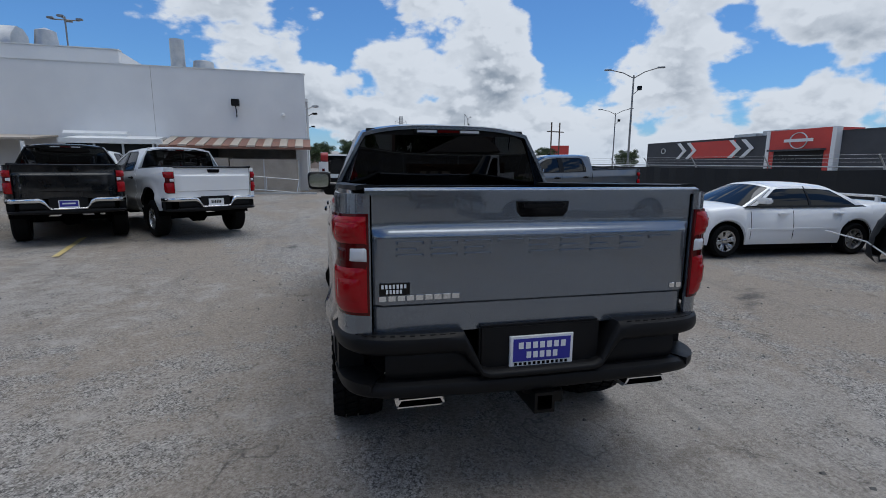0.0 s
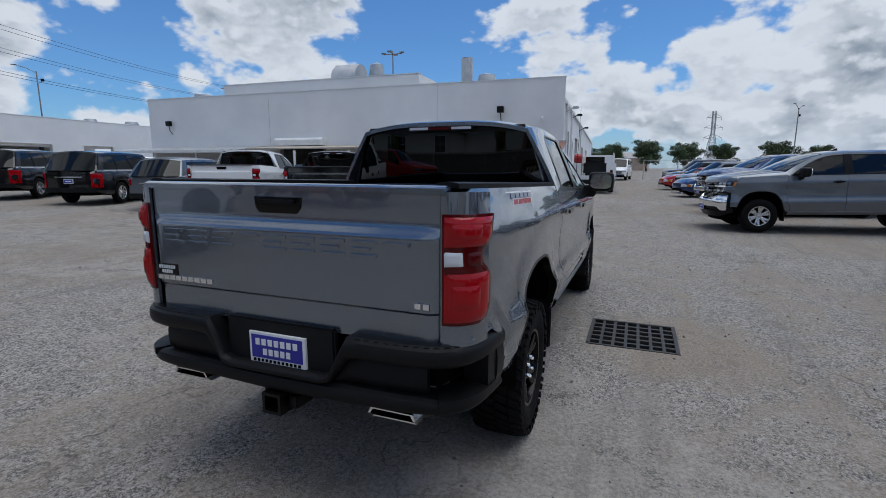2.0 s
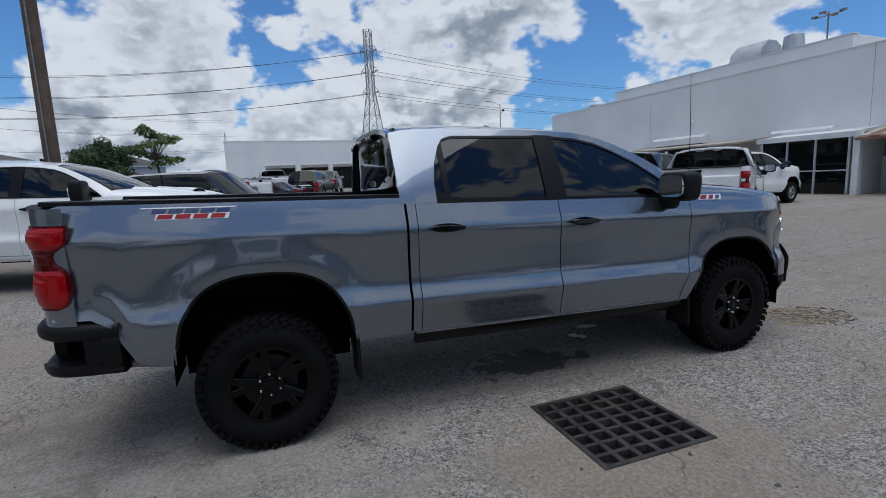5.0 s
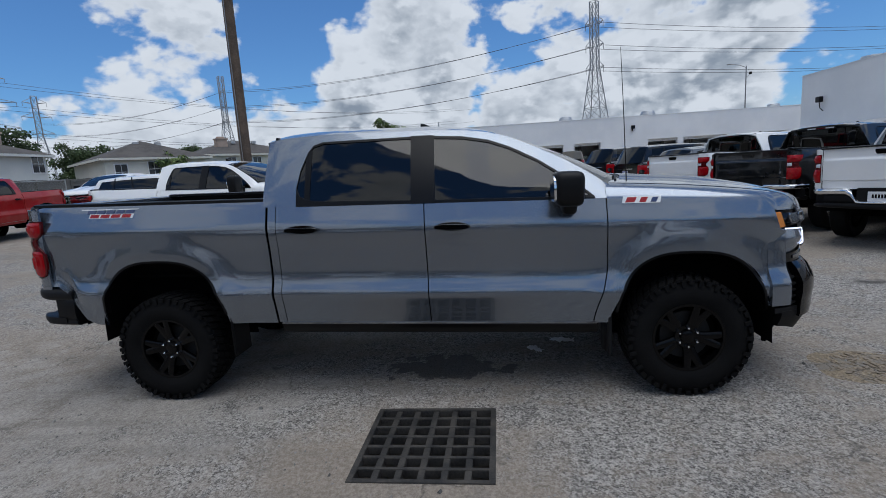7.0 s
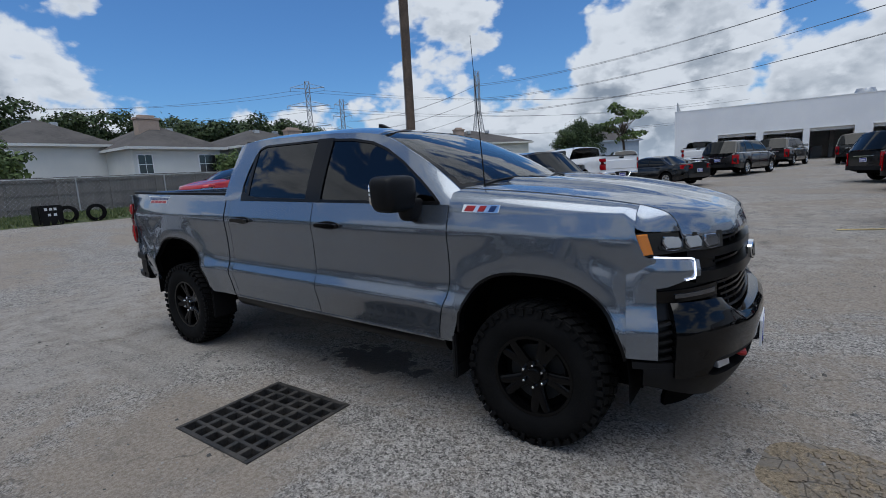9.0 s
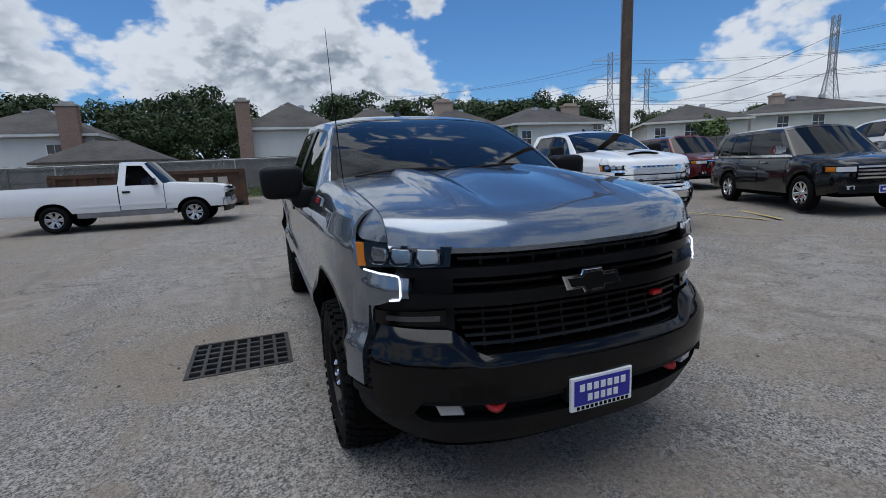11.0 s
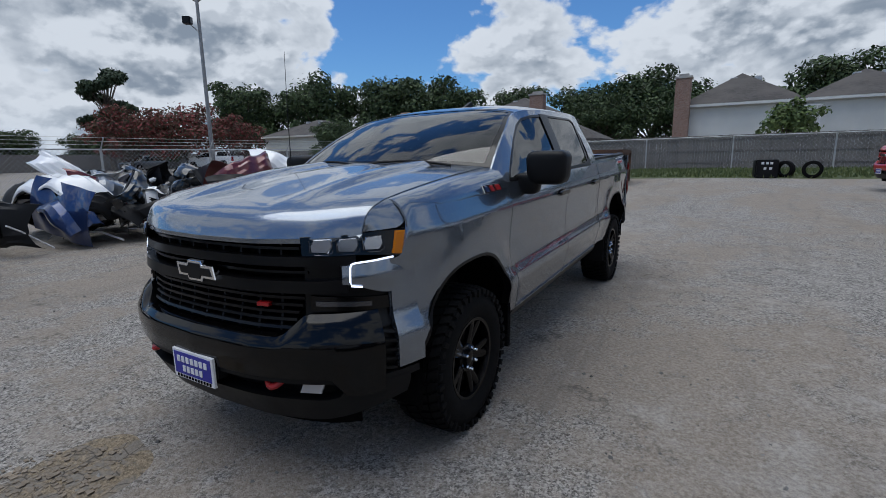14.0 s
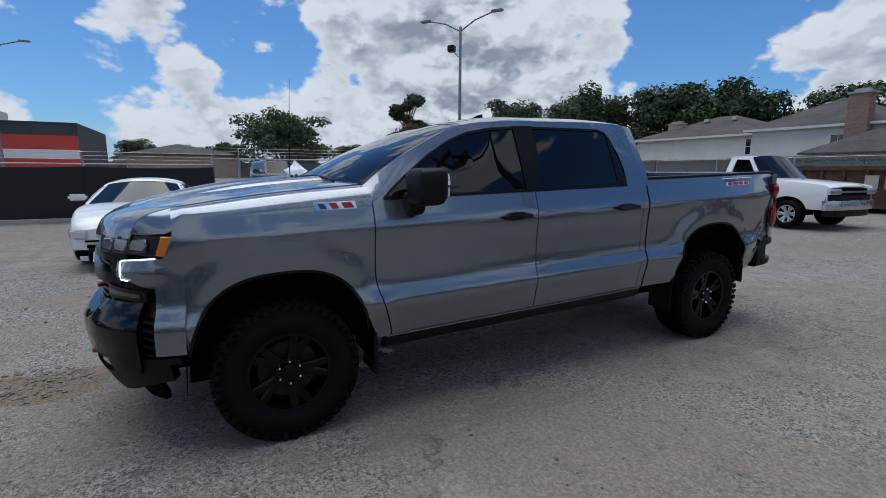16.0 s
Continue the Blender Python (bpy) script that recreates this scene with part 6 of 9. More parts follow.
    if plates:
        for fn, z0 in ((tail, P["tail"] - 0.40), (nose, fz - 0.60 if kind != "saloon" else fz - 0.32)):
            if fn is nose and kind == "saloon":
                continue
            pl = add("number_plate", prism(fn, rect(-0.155, 0.155, z0, z0 + 0.15), 0.022, 0.0, 0.003), PLATE_WHITE)
            add("plate_field", prism(fn, rect(-0.14, 0.14, z0 + 0.02, z0 + 0.135), 0.026, 0.0), PLATE_BLUE, pl)
            add("plate_bar", prism(fn, rect(-0.10, 0.10, z0 + 0.055, z0 + 0.095), 0.029, 0.0), PLATE_WHITE, pl)
    for sx in (-1, 1):
        for k, (ya, yb) in enumerate(((ra + R * 0.55, 0.02), (0.03, fa - R - 0.05))):
            z0 = P["belt"] - 0.14
            yy = ya + 0.22 if k == 0 else 0.25
            add("door_handle", slab(lambda u, v, o: Vector((sx * (plan(u) * 0.975 + o), u, v)), steps(yy - 0.1, yy + 0.1, 2), [z0, z0 + 0.03], 0.03, -0.01), CHROME if face == "chrome" and kind != "saloon" else paint)
        for s0 in ((ra + R * 0.55), 0.025, fa - R - 0.10):
            z0, z1 = max(low(s0) + 0.02, P["low"] + 0.10), P["belt"] - 0.02
            add("door_seam", slab(lambda u, v, o: Vector((sx * (plan(u) * interp((v - P["low"]) / (P["belt"] - P["low"]), rows) + flare(u, v) + o), u, v)), [s0 - 0.004, s0 + 0.004], steps(z0, z1, 8), 0.003, -0.01), DARK)
    for sx in (-1, 1):
        for c in (fa, ra):
            wheel(top, sx * (w - 0.125), c, P["r"], sx, P["r"], 0.235, P["r"] * 0.62, rims, 0, 28, 11 * sx)
    return top


def old_pickup(m):
    """The older single-cab work truck."""
    top = empty("old_pickup", m, "white older single-cab pickup with grey plastic trim and steel bumper", "pickup truck")
    w, L2, r = 0.98, 2.75, 0.36
    fa, ra = 1.83, -1.52
    add = lambda nm, VF, mat, par=top, lab="", ang=34: mk(nm, VF[0], VF[1], mat, par, lab, True, ang)
    R = r + 0.07
    plan = lambda y: w * interp(y, [(-L2, 0.965), (-L2 + 0.3, 0.985), (-1, 1.0), (1.2, 1.0), (2.2, 0.965), (2.6, 0.93), (L2, 0.88)])

    def low(y):
        z = 0.50
        for c in (fa, ra):
            d = abs(y - c) / R
            if d < 1:
                z = max(z, r + R * (1 - d ** 2.3) ** (1 / 2.3))
        return z

    def sidef(sx):
        return lambda y, z, o: Vector((sx * (plan(y) * interp(z, [(0.4, 0.93), (0.6, 0.985), (0.85, 1.0), (1.05, 0.985), (1.16, 0.955), (1.25, 0.93)]) + o), y, z))

    def panel(sf, us, lo, hi, nv):
        return slab(lambda u, v, o: sf(u, lo(u) + (hi(u) - lo(u)) * v, o), us, steps(0, 1, nv), 0.0, -0.02)
    hoodz = lambda y: interp(y, [(1.0, 1.21), (1.3, 1.19), (2.3, 1.11), (2.62, 1.06), (L2, 0.98)])
    for sx in (-1, 1):
        sf = sidef(sx)
        add("bed_side", panel(sf, sorted(set(steps(-L2, 0.02, 12) + window_cols(ra - R, ra + R, 16))), low, lambda y: 1.20, 10), PAINT_WHITE)
        add("door", panel(sf, steps(0.05, 1.13, 8), lambda y: 0.52, lambda y: 1.17, 10), PAINT_WHITE)
        add("front_wing", panel(sf, sorted(set(steps(1.15, 2.66, 12) + window_cols(fa - R, fa + R, 16))), low, hoodz, 10), PAINT_WHITE)
        add("rocker", slab(lambda u, v, o: Vector((sx * (0.93 + o), u, v)), steps(-1.0, 1.30, 3), [0.36, 0.51], 0.0, -0.05), STEEL)
        add("side_moulding", slab(lambda u, v, o: sf(u, v, o), steps(-0.95, 1.3, 6), [0.64, 0.68], 0.012, -0.01), PLATE_WHITE)
        add("door_handle", slab(lambda u, v, o: sf(u, v, o), steps(0.13, 0.32, 2), [0.98, 1.03], 0.02, -0.01), PLASTIC)
        # cab side
        g = lambda u, f, o: Vector((sx * (0.925 - 0.21 * f + o), u, 1.17 + 0.60 * f))
        quad = lambda pts, mat, nm, o=0.0: add(nm, prism(lambda u, f, oo: g(u, f, oo), pts, o, o - 0.03), mat)
        quad([(0.02, 0.0), (0.20, 0.0), (0.26, 0.90), (0.20, 1.0), (0.10, 1.0)], PAINT_WHITE, "rear_pillar")
        # a near-black pane stands for the shaded cab behind the window
        quad([(0.20, 0.0), (1.02, 0.0), (0.62, 0.88), (0.26, 0.90)], DARK, "window_opening", -0.10)
        quad([(1.02, 0.0), (1.14, 0.0), (0.66, 1.0), (0.20, 1.0), (0.26, 0.90), (0.62, 0.88)], PAINT_WHITE, "window_frame")
        quad([(0.60, 0.0), (0.98, 0.0), (0.80, 0.40), (0.60, 0.25)], TINTED, "vent_glass", -0.02)
        add("mirror", box(min(sx * 0.93, sx * 1.16), max(sx * 0.93, sx * 1.16), 0.86, 0.98, 1.16, 1.36, 0.03), PLASTIC)
        V, F = revolve([(0.0, R + 0.004), (-sx * 0.32, R + 0.004), (-sx * 0.32, 0.0)], 24, "x", (sx * (w - 0.03), fa, r), 0, 180)
        add("arch_liner", (V, F), DARK)
        V, F = revolve([(0.0, R + 0.004), (-sx * 0.32, R + 0.004), (-sx * 0.32, 0.0)], 24, "x", (sx * (w - 0.03), ra, r), 0, 180)
        add("arch_liner", (V, F), DARK)
        hl = add("headlamp", box(min(sx * 0.50, sx * 0.90), max(sx * 0.50, sx * 0.90), 2.62, 2.745, 0.86, 1.0, 0.02), CLEAR_LENS)
        add("tail_lamp", box(min(sx * 0.86, sx * 0.955), max(sx * 0.86, sx * 0.955), -2.77, -2.70, 0.82, 1.16, 0.015), RED_LENS)
        for c in (fa, ra):
            wheel(top, sx * (w - 0.13), c, r, sx, r, 0.24, r * 0.60, "alloy", 0, 28)
    add("roof", slab(lambda t, s, o: Vector((t * 0.72, 0.08 + 0.62 * s, 1.765 + 0.06 * (1 - abs(t) ** 3) - 0.03 * s ** 3 + o)), steps(-1, 1, 10), steps(0, 1, 6), 0.0, -0.03), PAINT_WHITE)
    add("windscreen", slab(lambda t, s, o: Vector((t * (0.715 + 0.20 * s), 0.70 + 0.46 * s + (0.05 + 0.10 * s) * (1 - t * t), 1.765 + 0.05 * (1 - t * t) * (1 - s) - 0.58 * s + o)), steps(-1, 1, 10), steps(0, 1, 6), 0.0, -0.02), TINTED)
    add("rear_glass", slab(lambda t, s, o: Vector((t * (0.66 + 0.16 * s), 0.07 - 0.05 * s - o, 1.72 - 0.48 * s)), steps(-1, 1, 4), steps(0, 1, 3), 0.0, -0.02), TINTED)
    add("bonnet", slab(lambda t, y, o: Vector((t * plan(y) * 0.94, y - 0.10 * t * t * (1 if y > 2.2 else 0), hoodz(y) + 0.055 * (1 - t ** 4) - 0.02 + o)), steps(-1, 1, 12), steps(1.10, 2.70, 14), 0.0, -0.02), PAINT_WHITE)
    add("cab_shell", box(-0.90, 0.90, 0.05, 1.12, 0.45, 1.15), DARK)
    add("seat", merge(box(-0.75, 0.75, 0.16, 0.32, 1.0, 1.52, 0.05), box(-0.8, 0.8, 0.95, 1.15, 1.0, 1.2, 0.03)), SEAT)
    add("engine_bay", box(-0.85, 0.85, 1.15, 2.6, 0.55, 1.0), DARK)
    add("bed", merge(box(-0.88, 0.88, -2.7, 0.0, 0.62, 0.70), box(-0.90, 0.90, -0.06, 0.0, 0.6, 1.19)), DARK)
    add("tailgate", box(-0.85, 0.85, -2.76, -2.70, 0.66, 1.19, 0.015), PAINT_WHITE)
    add("grille", merge(box(-0.52, 0.52, 2.66, 2.735, 0.84, 1.0, 0.01)), DARK)
    add("grille_bar", box(-0.92, 0.92, 2.70, 2.765, 0.90, 0.945, 0.012), STEEL)
    add("front_bumper", slab(lambda u, v, o: Vector((u, 2.80 - 0.12 * (abs(u) / 0.95) ** 3 + o + 0.02 * math.sin(math.pi * (v - 0.48) / 0.24), v)), steps(-0.97, 0.97, 14), steps(0.50, 0.72, 4), 0.0, -0.08), ALLOY)
    add("valance", slab(lambda u, v, o: Vector((u, 2.74 - 0.12 * (abs(u) / 0.95) ** 3 + o, v)), steps(-0.9, 0.9, 8), [0.34, 0.84], 0.0, -0.05), PLASTIC)
    add("rear_bumper", box(-0.95, 0.95, -2.92, -2.76, 0.48, 0.66, 0.03), ALLOY)
    return top


def stand(x, y, rz, s=1.0, dz=0.0):
    return pose(x, y, gz(x, y) + dz, 0, 0, rz) @ Matrix.Scale(s, 4)


HERO = pickup("pickup_truck", pose(0, 0, 0, 0, 0, 0.25), "steel grey lifted crew-cab pickup with black wheels on the lot", PAINT_GREY)
ROW = "pickups and cars parked by the building"
pickup("pickup_truck", stand(-7.14, 8.21, 24), "dark grey crew-cab pickup with chrome rear bumper", PAINT_DARK, False, CHROME, "alloy", lod=0.6, group=ROW)
pickup("pickup_truck", stand(-5.16, 8.63, 34.4), "white crew-cab pickup with chrome rear bumper", PAINT_WHITE, False, CHROME, "alloy", lod=0.6, group=ROW, number_plate="plain")
pickup("pickup_truck", stand(-9.95, 7.7, 25.7), "white crew-cab pickup with blue plate", PAINT_WHITE, False, PAINT_WHITE, "alloy", lod=0.5, group=ROW)
car("crossover_car", stand(-13.6, 8.4, 22), "grey-blue family crossover parked nose to the building", PAINT_SILVER, "crossover", "alloy", "car", ROW)
car("suv_car", stand(-17.4, 8.2, 24), "black large SUV parked nose to the building", PAINT_BLACK, "suv", "chrome", "suv", ROW)
car("suv_car", stand(-21.6, 7.6, 32), "black large SUV parked in the row", PAINT_BLACK, "suv", "alloy", "suv", ROW)
car("saloon_car", stand(-20.0, 11.0, 60), "white car half hidden behind dark SUVs", PAINT_WHITE, "crossover", "alloy", "car", ROW)
pickup("pickup_truck", stand(-9.3, 14.5, 8), "white pickup parked close to the white building", PAINT_WHITE, False, CHROME, "alloy", lod=0.4, group=ROW, number_plate="plain")

# the row on the other side of the lane
LANE = "vehicles parked in a row along the lane"
pickup("pickup_truck", stand(5.99, 10.03, 97.5), "grey crew-cab pickup with bright wheels and chrome bumper", PAINT_SILVER, False, CHROME, "alloy", lod=0.7, group=LANE)
car("suv_car", stand(6.3, 14.0, 104), "black large SUV with bright grille in the row", PAINT_BLACK, "suv", "alloy", "suv", LANE)
pickup("pickup_truck", stand(6.5, 17.4, 106), "dark blue crew-cab pickup in the row", PAINT_BLUE, False, CHROME, "alloy", lod=0.4, group=LANE)
car("saloon_car", stand(5.6, 22.6, 108), "dark blue saloon car in the row", PAINT_BLUE, "saloon", "alloy", "car", LANE)
car("crossover_car", stand(6.0, 25.8, 106), "silver crossover car in the row", PAINT_SILVER, "crossover", "alloy", "car", LANE)
car("saloon_car", stand(5.2, 29.0, 104), "red saloon car in the row", PAINT_RED, "saloon", "alloy", "car", LANE)
car("crossover_car", stand(5.8, 32.2, 104), "dark grey crossover car in the row", PAINT_DARK, "crossover", "alloy", "car", LANE)
car("van_car", stand(5.9, 36.0, 102), "dark van in the row", PAINT_DARK, "suv", "alloy", "van", LANE)
car("van_car", stand(-0.2, 46.0, 175), "white passenger van at the end of the lane", PAINT_WHITE, "van", "alloy", "van")

# opposite side of the lot
WEST = "vehicles parked across the lot"
HD = pickup("pickup_truck", stand(-6.14, -5.38, -9.7, 1.04), "white heavy-duty crew-cab pickup with chrome grille and bumper", PAINT_WHITE, False, CHROME, "chrome", lod=0.8, group=WEST, number_plate="plain", heavy=True)
car("suv_car", stand(-11.07, -3.49, -24.7), "black large SUV with chrome grille and mirrors", PAINT_BLACK, "suv", "chrome", "suv", WEST)
car("suv_car", stand(-10.8, -10.2, -10), "white large SUV parked behind the pickups", PAINT_WHITE, "suv", "alloy", "suv", WEST)
car("suv_car", stand(-13.9, -9.8, -15), "maroon large SUV parked behind the pickups", PAINT_MAROON, "suv", "alloy", "suv", WEST)
pickup("pickup_truck", stand(-17.3, -4.6, 150), "white crew-cab pickup parked tail towards the lane", PAINT_WHITE, False, CHROME, "black", lod=0.4, group=WEST)
car("saloon_car", stand(-21.5, -2.0, 150), "dark saloon car beside the white pickup", PAINT_DARK, "saloon", "alloy", "car", WEST)
pickup("pickup_truck", stand(-8.7, -15.4, -80), "red crew-cab pickup parked at the edge of the lawn", PAINT_RED, False, PAINT_RED, "alloy", lod=0.6, group=WEST)
pickup("pickup_truck", stand(-15.4, -15.8, -80), "white crew-cab pickup behind the red one", PAINT_WHITE, False, CHROME, "alloy", lod=0.4, group=WEST)
old_pickup(stand(4.75, -11.75, 86))
SEDAN = car("saloon_car", stand(7.35, 3.1, 87), "white saloon car with smashed front corner and peeling bumper", PAINT_WHITE, "saloon", "alloy", "car", "", False, "plain", True)

# by the service bays
BAYS = "vehicles in front of the service bays"
for x, y, rz, kind, pt, txt in ((-38, 3, 75, "suv", PAINT_BLACK, "black SUV"), (-38, 7, 80, "suv", PAINT_DARK, "dark SUV"), (-40, -1.5, 70, "saloon", PAINT_BLACK, "black saloon car"), (-41, 11.5, 85, "crossover", PAINT_MAROON, "maroon crossover"),
                                (-36, 15.5, 60, "suv", PAINT_BLACK, "black SUV"), (-33, -6.5, 110, "crossover", PAINT_SILVER, "silver crossover"), (-29, 1.0, 70, "suv", PAINT_BLACK, "black SUV"), (-30, 14.0, 55, "suv", PAINT_DARK, "dark SUV")):
    car("bay_car", stand(x, y, rz), txt + " waiting in front of the service bays", pt, kind, "alloy", "car", BAYS)
pickup("pickup_truck", stand(-33, -1.5, 95), "white pickup waiting in front of the service bays", PAINT_WHITE, False, CHROME, "alloy", lod=0.35, group=BAYS)
pickup("pickup_truck", stand(-36, -10.0, 100), "red pickup waiting in front of the service bays", PAINT_RED, False, CHROME, "alloy", lod=0.35, group=BAYS)

# beyond the mesh fence
FAR = "cars on the lot beyond the mesh fence"
car("suv_car", stand(25.0, -1.9, 98), "dark SUV with chrome grille beyond the mesh fence", PAINT_DARK, "suv", "alloy", "suv", FAR)
car("far_car", stand(52, -24, 20), "silver crossover across the far lot", PAINT_SILVER, "crossover", "alloy", "car", FAR)
pickup("pickup_truck", stand(44, -27, -75), "white pickup across the far lot", PAINT_WHITE, False, CHROME, "alloy", lod=0.35, group=FAR)
car("far_car", stand(36, -29, -80), "white saloon car across the far lot", PAINT_WHITE, "saloon", "alloy", "car", FAR)

# ---------------------------------------------------------------- buildings
STUCCO = worn("white_stucco", (0.70, 0.705, 0.71), (0.79, 0.79, 0.785), 0.88, 0.35, 26, 0.12)
STUCCO_SIDE = worn("cream_stucco", (0.62, 0.60, 0.52), (0.72, 0.70, 0.62), 0.88, 0.4, 30, 0.12)
STUCCO_COOL = worn("pale_stucco", (0.56, 0.57, 0.54), (0.66, 0.66, 0.62), 0.88, 0.4, 30, 0.12)
CONCRETE = worn("concrete", (0.30, 0.29, 0.27), (0.42, 0.40, 0.37), 0.9, 1.2, 40, 0.25)
SHEET = worn("galvanised_sheet", (0.42, 0.43, 0.44), (0.58, 0.58, 0.57), 0.45, 2, 30, 0.08, 0.7)
WHITE_METAL = worn("white_painted_metal", (0.66, 0.67, 0.66), (0.78, 0.78, 0.77), 0.5, 1.5, 30, 0.05)
TAN_METAL = worn("tan_sheet_metal", (0.36, 0.31, 0.25), (0.47, 0.41, 0.34), 0.55, 1.5, 30, 0.1, 0.1)
RUST = worn("rusty_steel", (0.040, 0.022, 0.014), (0.12, 0.062, 0.035), 0.85, 2.5, 35, 0.35)
BROWN_SLAT = worn("brown_awning_metal", (0.16, 0.075, 0.050), (0.26, 0.13, 0.085), 0.6, 2, 30, 0.1)
# near-black colour stands in for the shade inside buildings
SHADE_IN = material("interior_shade_dark", (0.020, 0.020, 0.022), 0.9)


def panelled_wall(name, x0, x1, y, z0, z1, holes, label, mat=STUCCO, d=0.3, parent=None, axis="x"):
    """A thick wall along an axis with openings (a, b, low, high) cut right through."""
    cuts = sorted(set([x0, x1] + [h for o in holes for h in o[:2]]))
    zs = sorted(set([z0, z1] + [h for o in holes for h in o[2:]]))
    parts = []
    for a, b in zip(cuts, cuts[1:]):
        for c, e in zip(zs, zs[1:]):
            if any(a >= o[0] - 1e-6 and b <= o[1] + 1e-6 and c >= o[2] - 1e-6 and e <= o[3] + 1e-6 for o in holes):
                continue
            parts.append(box(a, b, y, y + d, c, e) if axis == "x" else box(y - d, y, a, b, c, e))
    V, F = merge(*parts)
    bm = bmesh.new()
    vs = [bm.verts.new(v) for v in V]
    for f in F:
        bm.faces.new([vs[i] for i in f])
    bmesh.ops.remove_doubles(bm, verts=bm.verts, dist=0.0005)
    # drop inner faces shared by two boxes
    seen = {}
    for f in bm.faces:
        key = tuple(round(c, 3) for c in f.calc_center_median())
        seen.setdefault(key, []).append(f)
    bmesh.ops.delete(bm, geom=[f for fs in seen.values() if len(fs) > 1 for f in fs], context="FACES_ONLY")
    me = bpy.data.meshes.new(name)
    bm.to_mesh(me)
    bm.free()
    me.materials.append(mat)
    ob = new(name, me)
    if parent:
        ob.parent = parent
        return ob
    return tagged(ob, label, "wall", "", "structure")


def roof_vent(parent, x, y, z, r, h, kind="fan"):
    if kind == "stack":
        st = mk("exhaust_flue", *revolve([(0, r), (h * 0.45, r), (h * 0.45, r * 1.07), (h * 0.48, r * 1.07), (h * 0.48, r), (h, r), (h, r * 0.9), (h * 0.8, r * 0.9), (h * 0.8, 0.0)], 20, "z", (x, y, z)), SHEET, parent)
    elif kind == "fan":
        mk("roof_fan", *revolve([(0, r * 0.72), (h * 0.45, r * 0.72), (h * 0.45, r), (h * 0.52, r * 1.02), (h * 0.62, r * 0.98), (h * 0.68, r * 0.98), (h * 0.95, r * 0.80), (h, 0.0)], 20, "z", (x, y, z)), SHEET, parent)
    else:
        pts = [(0, r), (h * 0.6, r), (h * 0.95, r * 0.6)]
        mk("roof_cowl", *merge(extrude([(y - r, z), (y + r, z), (y + r, z + h * 0.85), (y + r * 0.5, z + h), (y - r * 0.2, z + h), (y - r * 0.8, z + h * 0.75), (y - r, z + h * 0.4)], x - r, x + r, "x")), SHEET, parent)


def main_building():
    ang = 3.2
    root = empty("dealership_building", pose(-2.58, 23.9, 0, 0, 0, ang), "long white stucco workshop building with stepped parapet", "building")
    g0 = 0.0
    # local: x from -31 (west) to 0 (east corner), front face at y = 0
    panelled_wall("front_wall", -31.0, 0.0, 0.0, -0.3, 6.62, [(-19.2, -15.6, 0.2, 3.2), (-11.4, -8.9, 0.2, 2.6), (-7.6, -0.6, 0.2, 2.6)], "", STUCCO, 0.35, root)
    panelled_wall("side_wall", 0.35, 52.0, 0.0, -0.3, 5.45, [(1.6, 4.4, 0.2, 3.9), (5.6, 8.2, 0.2, 3.4), (10.5, 14.0, 0.2, 3.9), (20, 24, 0.2, 3.6), (30, 34, 0.2, 3.6)], "", STUCCO, 0.35, root, "y")
    panelled_wall("west_wall", 0.35, 40.0, -30.65, -0.3, 6.0, [], "", STUCCO, 0.35, root, "y")
    mk("parapet", *box(-25.8, -9.7, 2.3, 2.75, 5.7, 7.75, 0.02), STUCCO, root)
    mk("parapet_return", *box(-25.8, -25.4, 2.75, 9.0, 5.7, 7.75, 0.02), STUCCO, root)
    mk("parapet_return", *box(-10.1, -9.7, 2.75, 9.0, 5.7, 7.75, 0.02), STUCCO, root)
    mk("coping", *merge(box(-31.03, 0.03, -0.03, 0.38, 6.62, 6.66), box(-0.38, 0.03, 0.4, 52, 5.45, 5.51), box(-25.83, -9.67, 2.27, 2.78, 7.75, 7.80)), WHITE_METAL, root)
    mk("roof_deck", *box(-30.6, -0.35, 0.5, 52, 5.1, 5.3), CONCRETE, root)
    mk("inner_floor", *box(-30.6, -0.4, 0.4, 20, -0.2, 0.20), CONCRETE, root)
    mk("inner_partition", *merge(box(-30.6, -0.4, 7.5, 7.6, 0.2, 5.1), box(-13.5, -13.4, 0.4, 7.5, 0.2, 5.1), box(-20.5, -20.4, 0.4, 7.5, 0.2, 5.1), box(-8.3, -8.2, 0.4, 7.5, 0.2, 5.1)), CONCRETE, root)
    mk("wall_joint", *box(-7.62, -7.60, -0.004, 0.0, 2.7, 6.6), CONCRETE, root)
    mk("wall_joint", *box(-20.0, -19.98, -0.004, 0.0, 3.3, 6.3), CONCRETE, root)
    roof_vent(root, -8.1, 8.3, 5.3, 0.44, 4.5, "stack")
    roof_vent(root, -6.6, 8.6, 5.3, 0.78, 3.4)
    roof_vent(root, -14.0, 4.8, 5.3, 0.62, 3.9)
    roof_vent(root, -16.2, 4.6, 7.0, 1.0, 2.1, "cowl")
    mk("cowl_base", *box(-17.0, -15.4, 3.8, 5.4, 5.3, 7.0, 0.02), SHEET, root)
    roof_vent(root, -27.6, 2.0, 5.3, 0.75, 1.9)
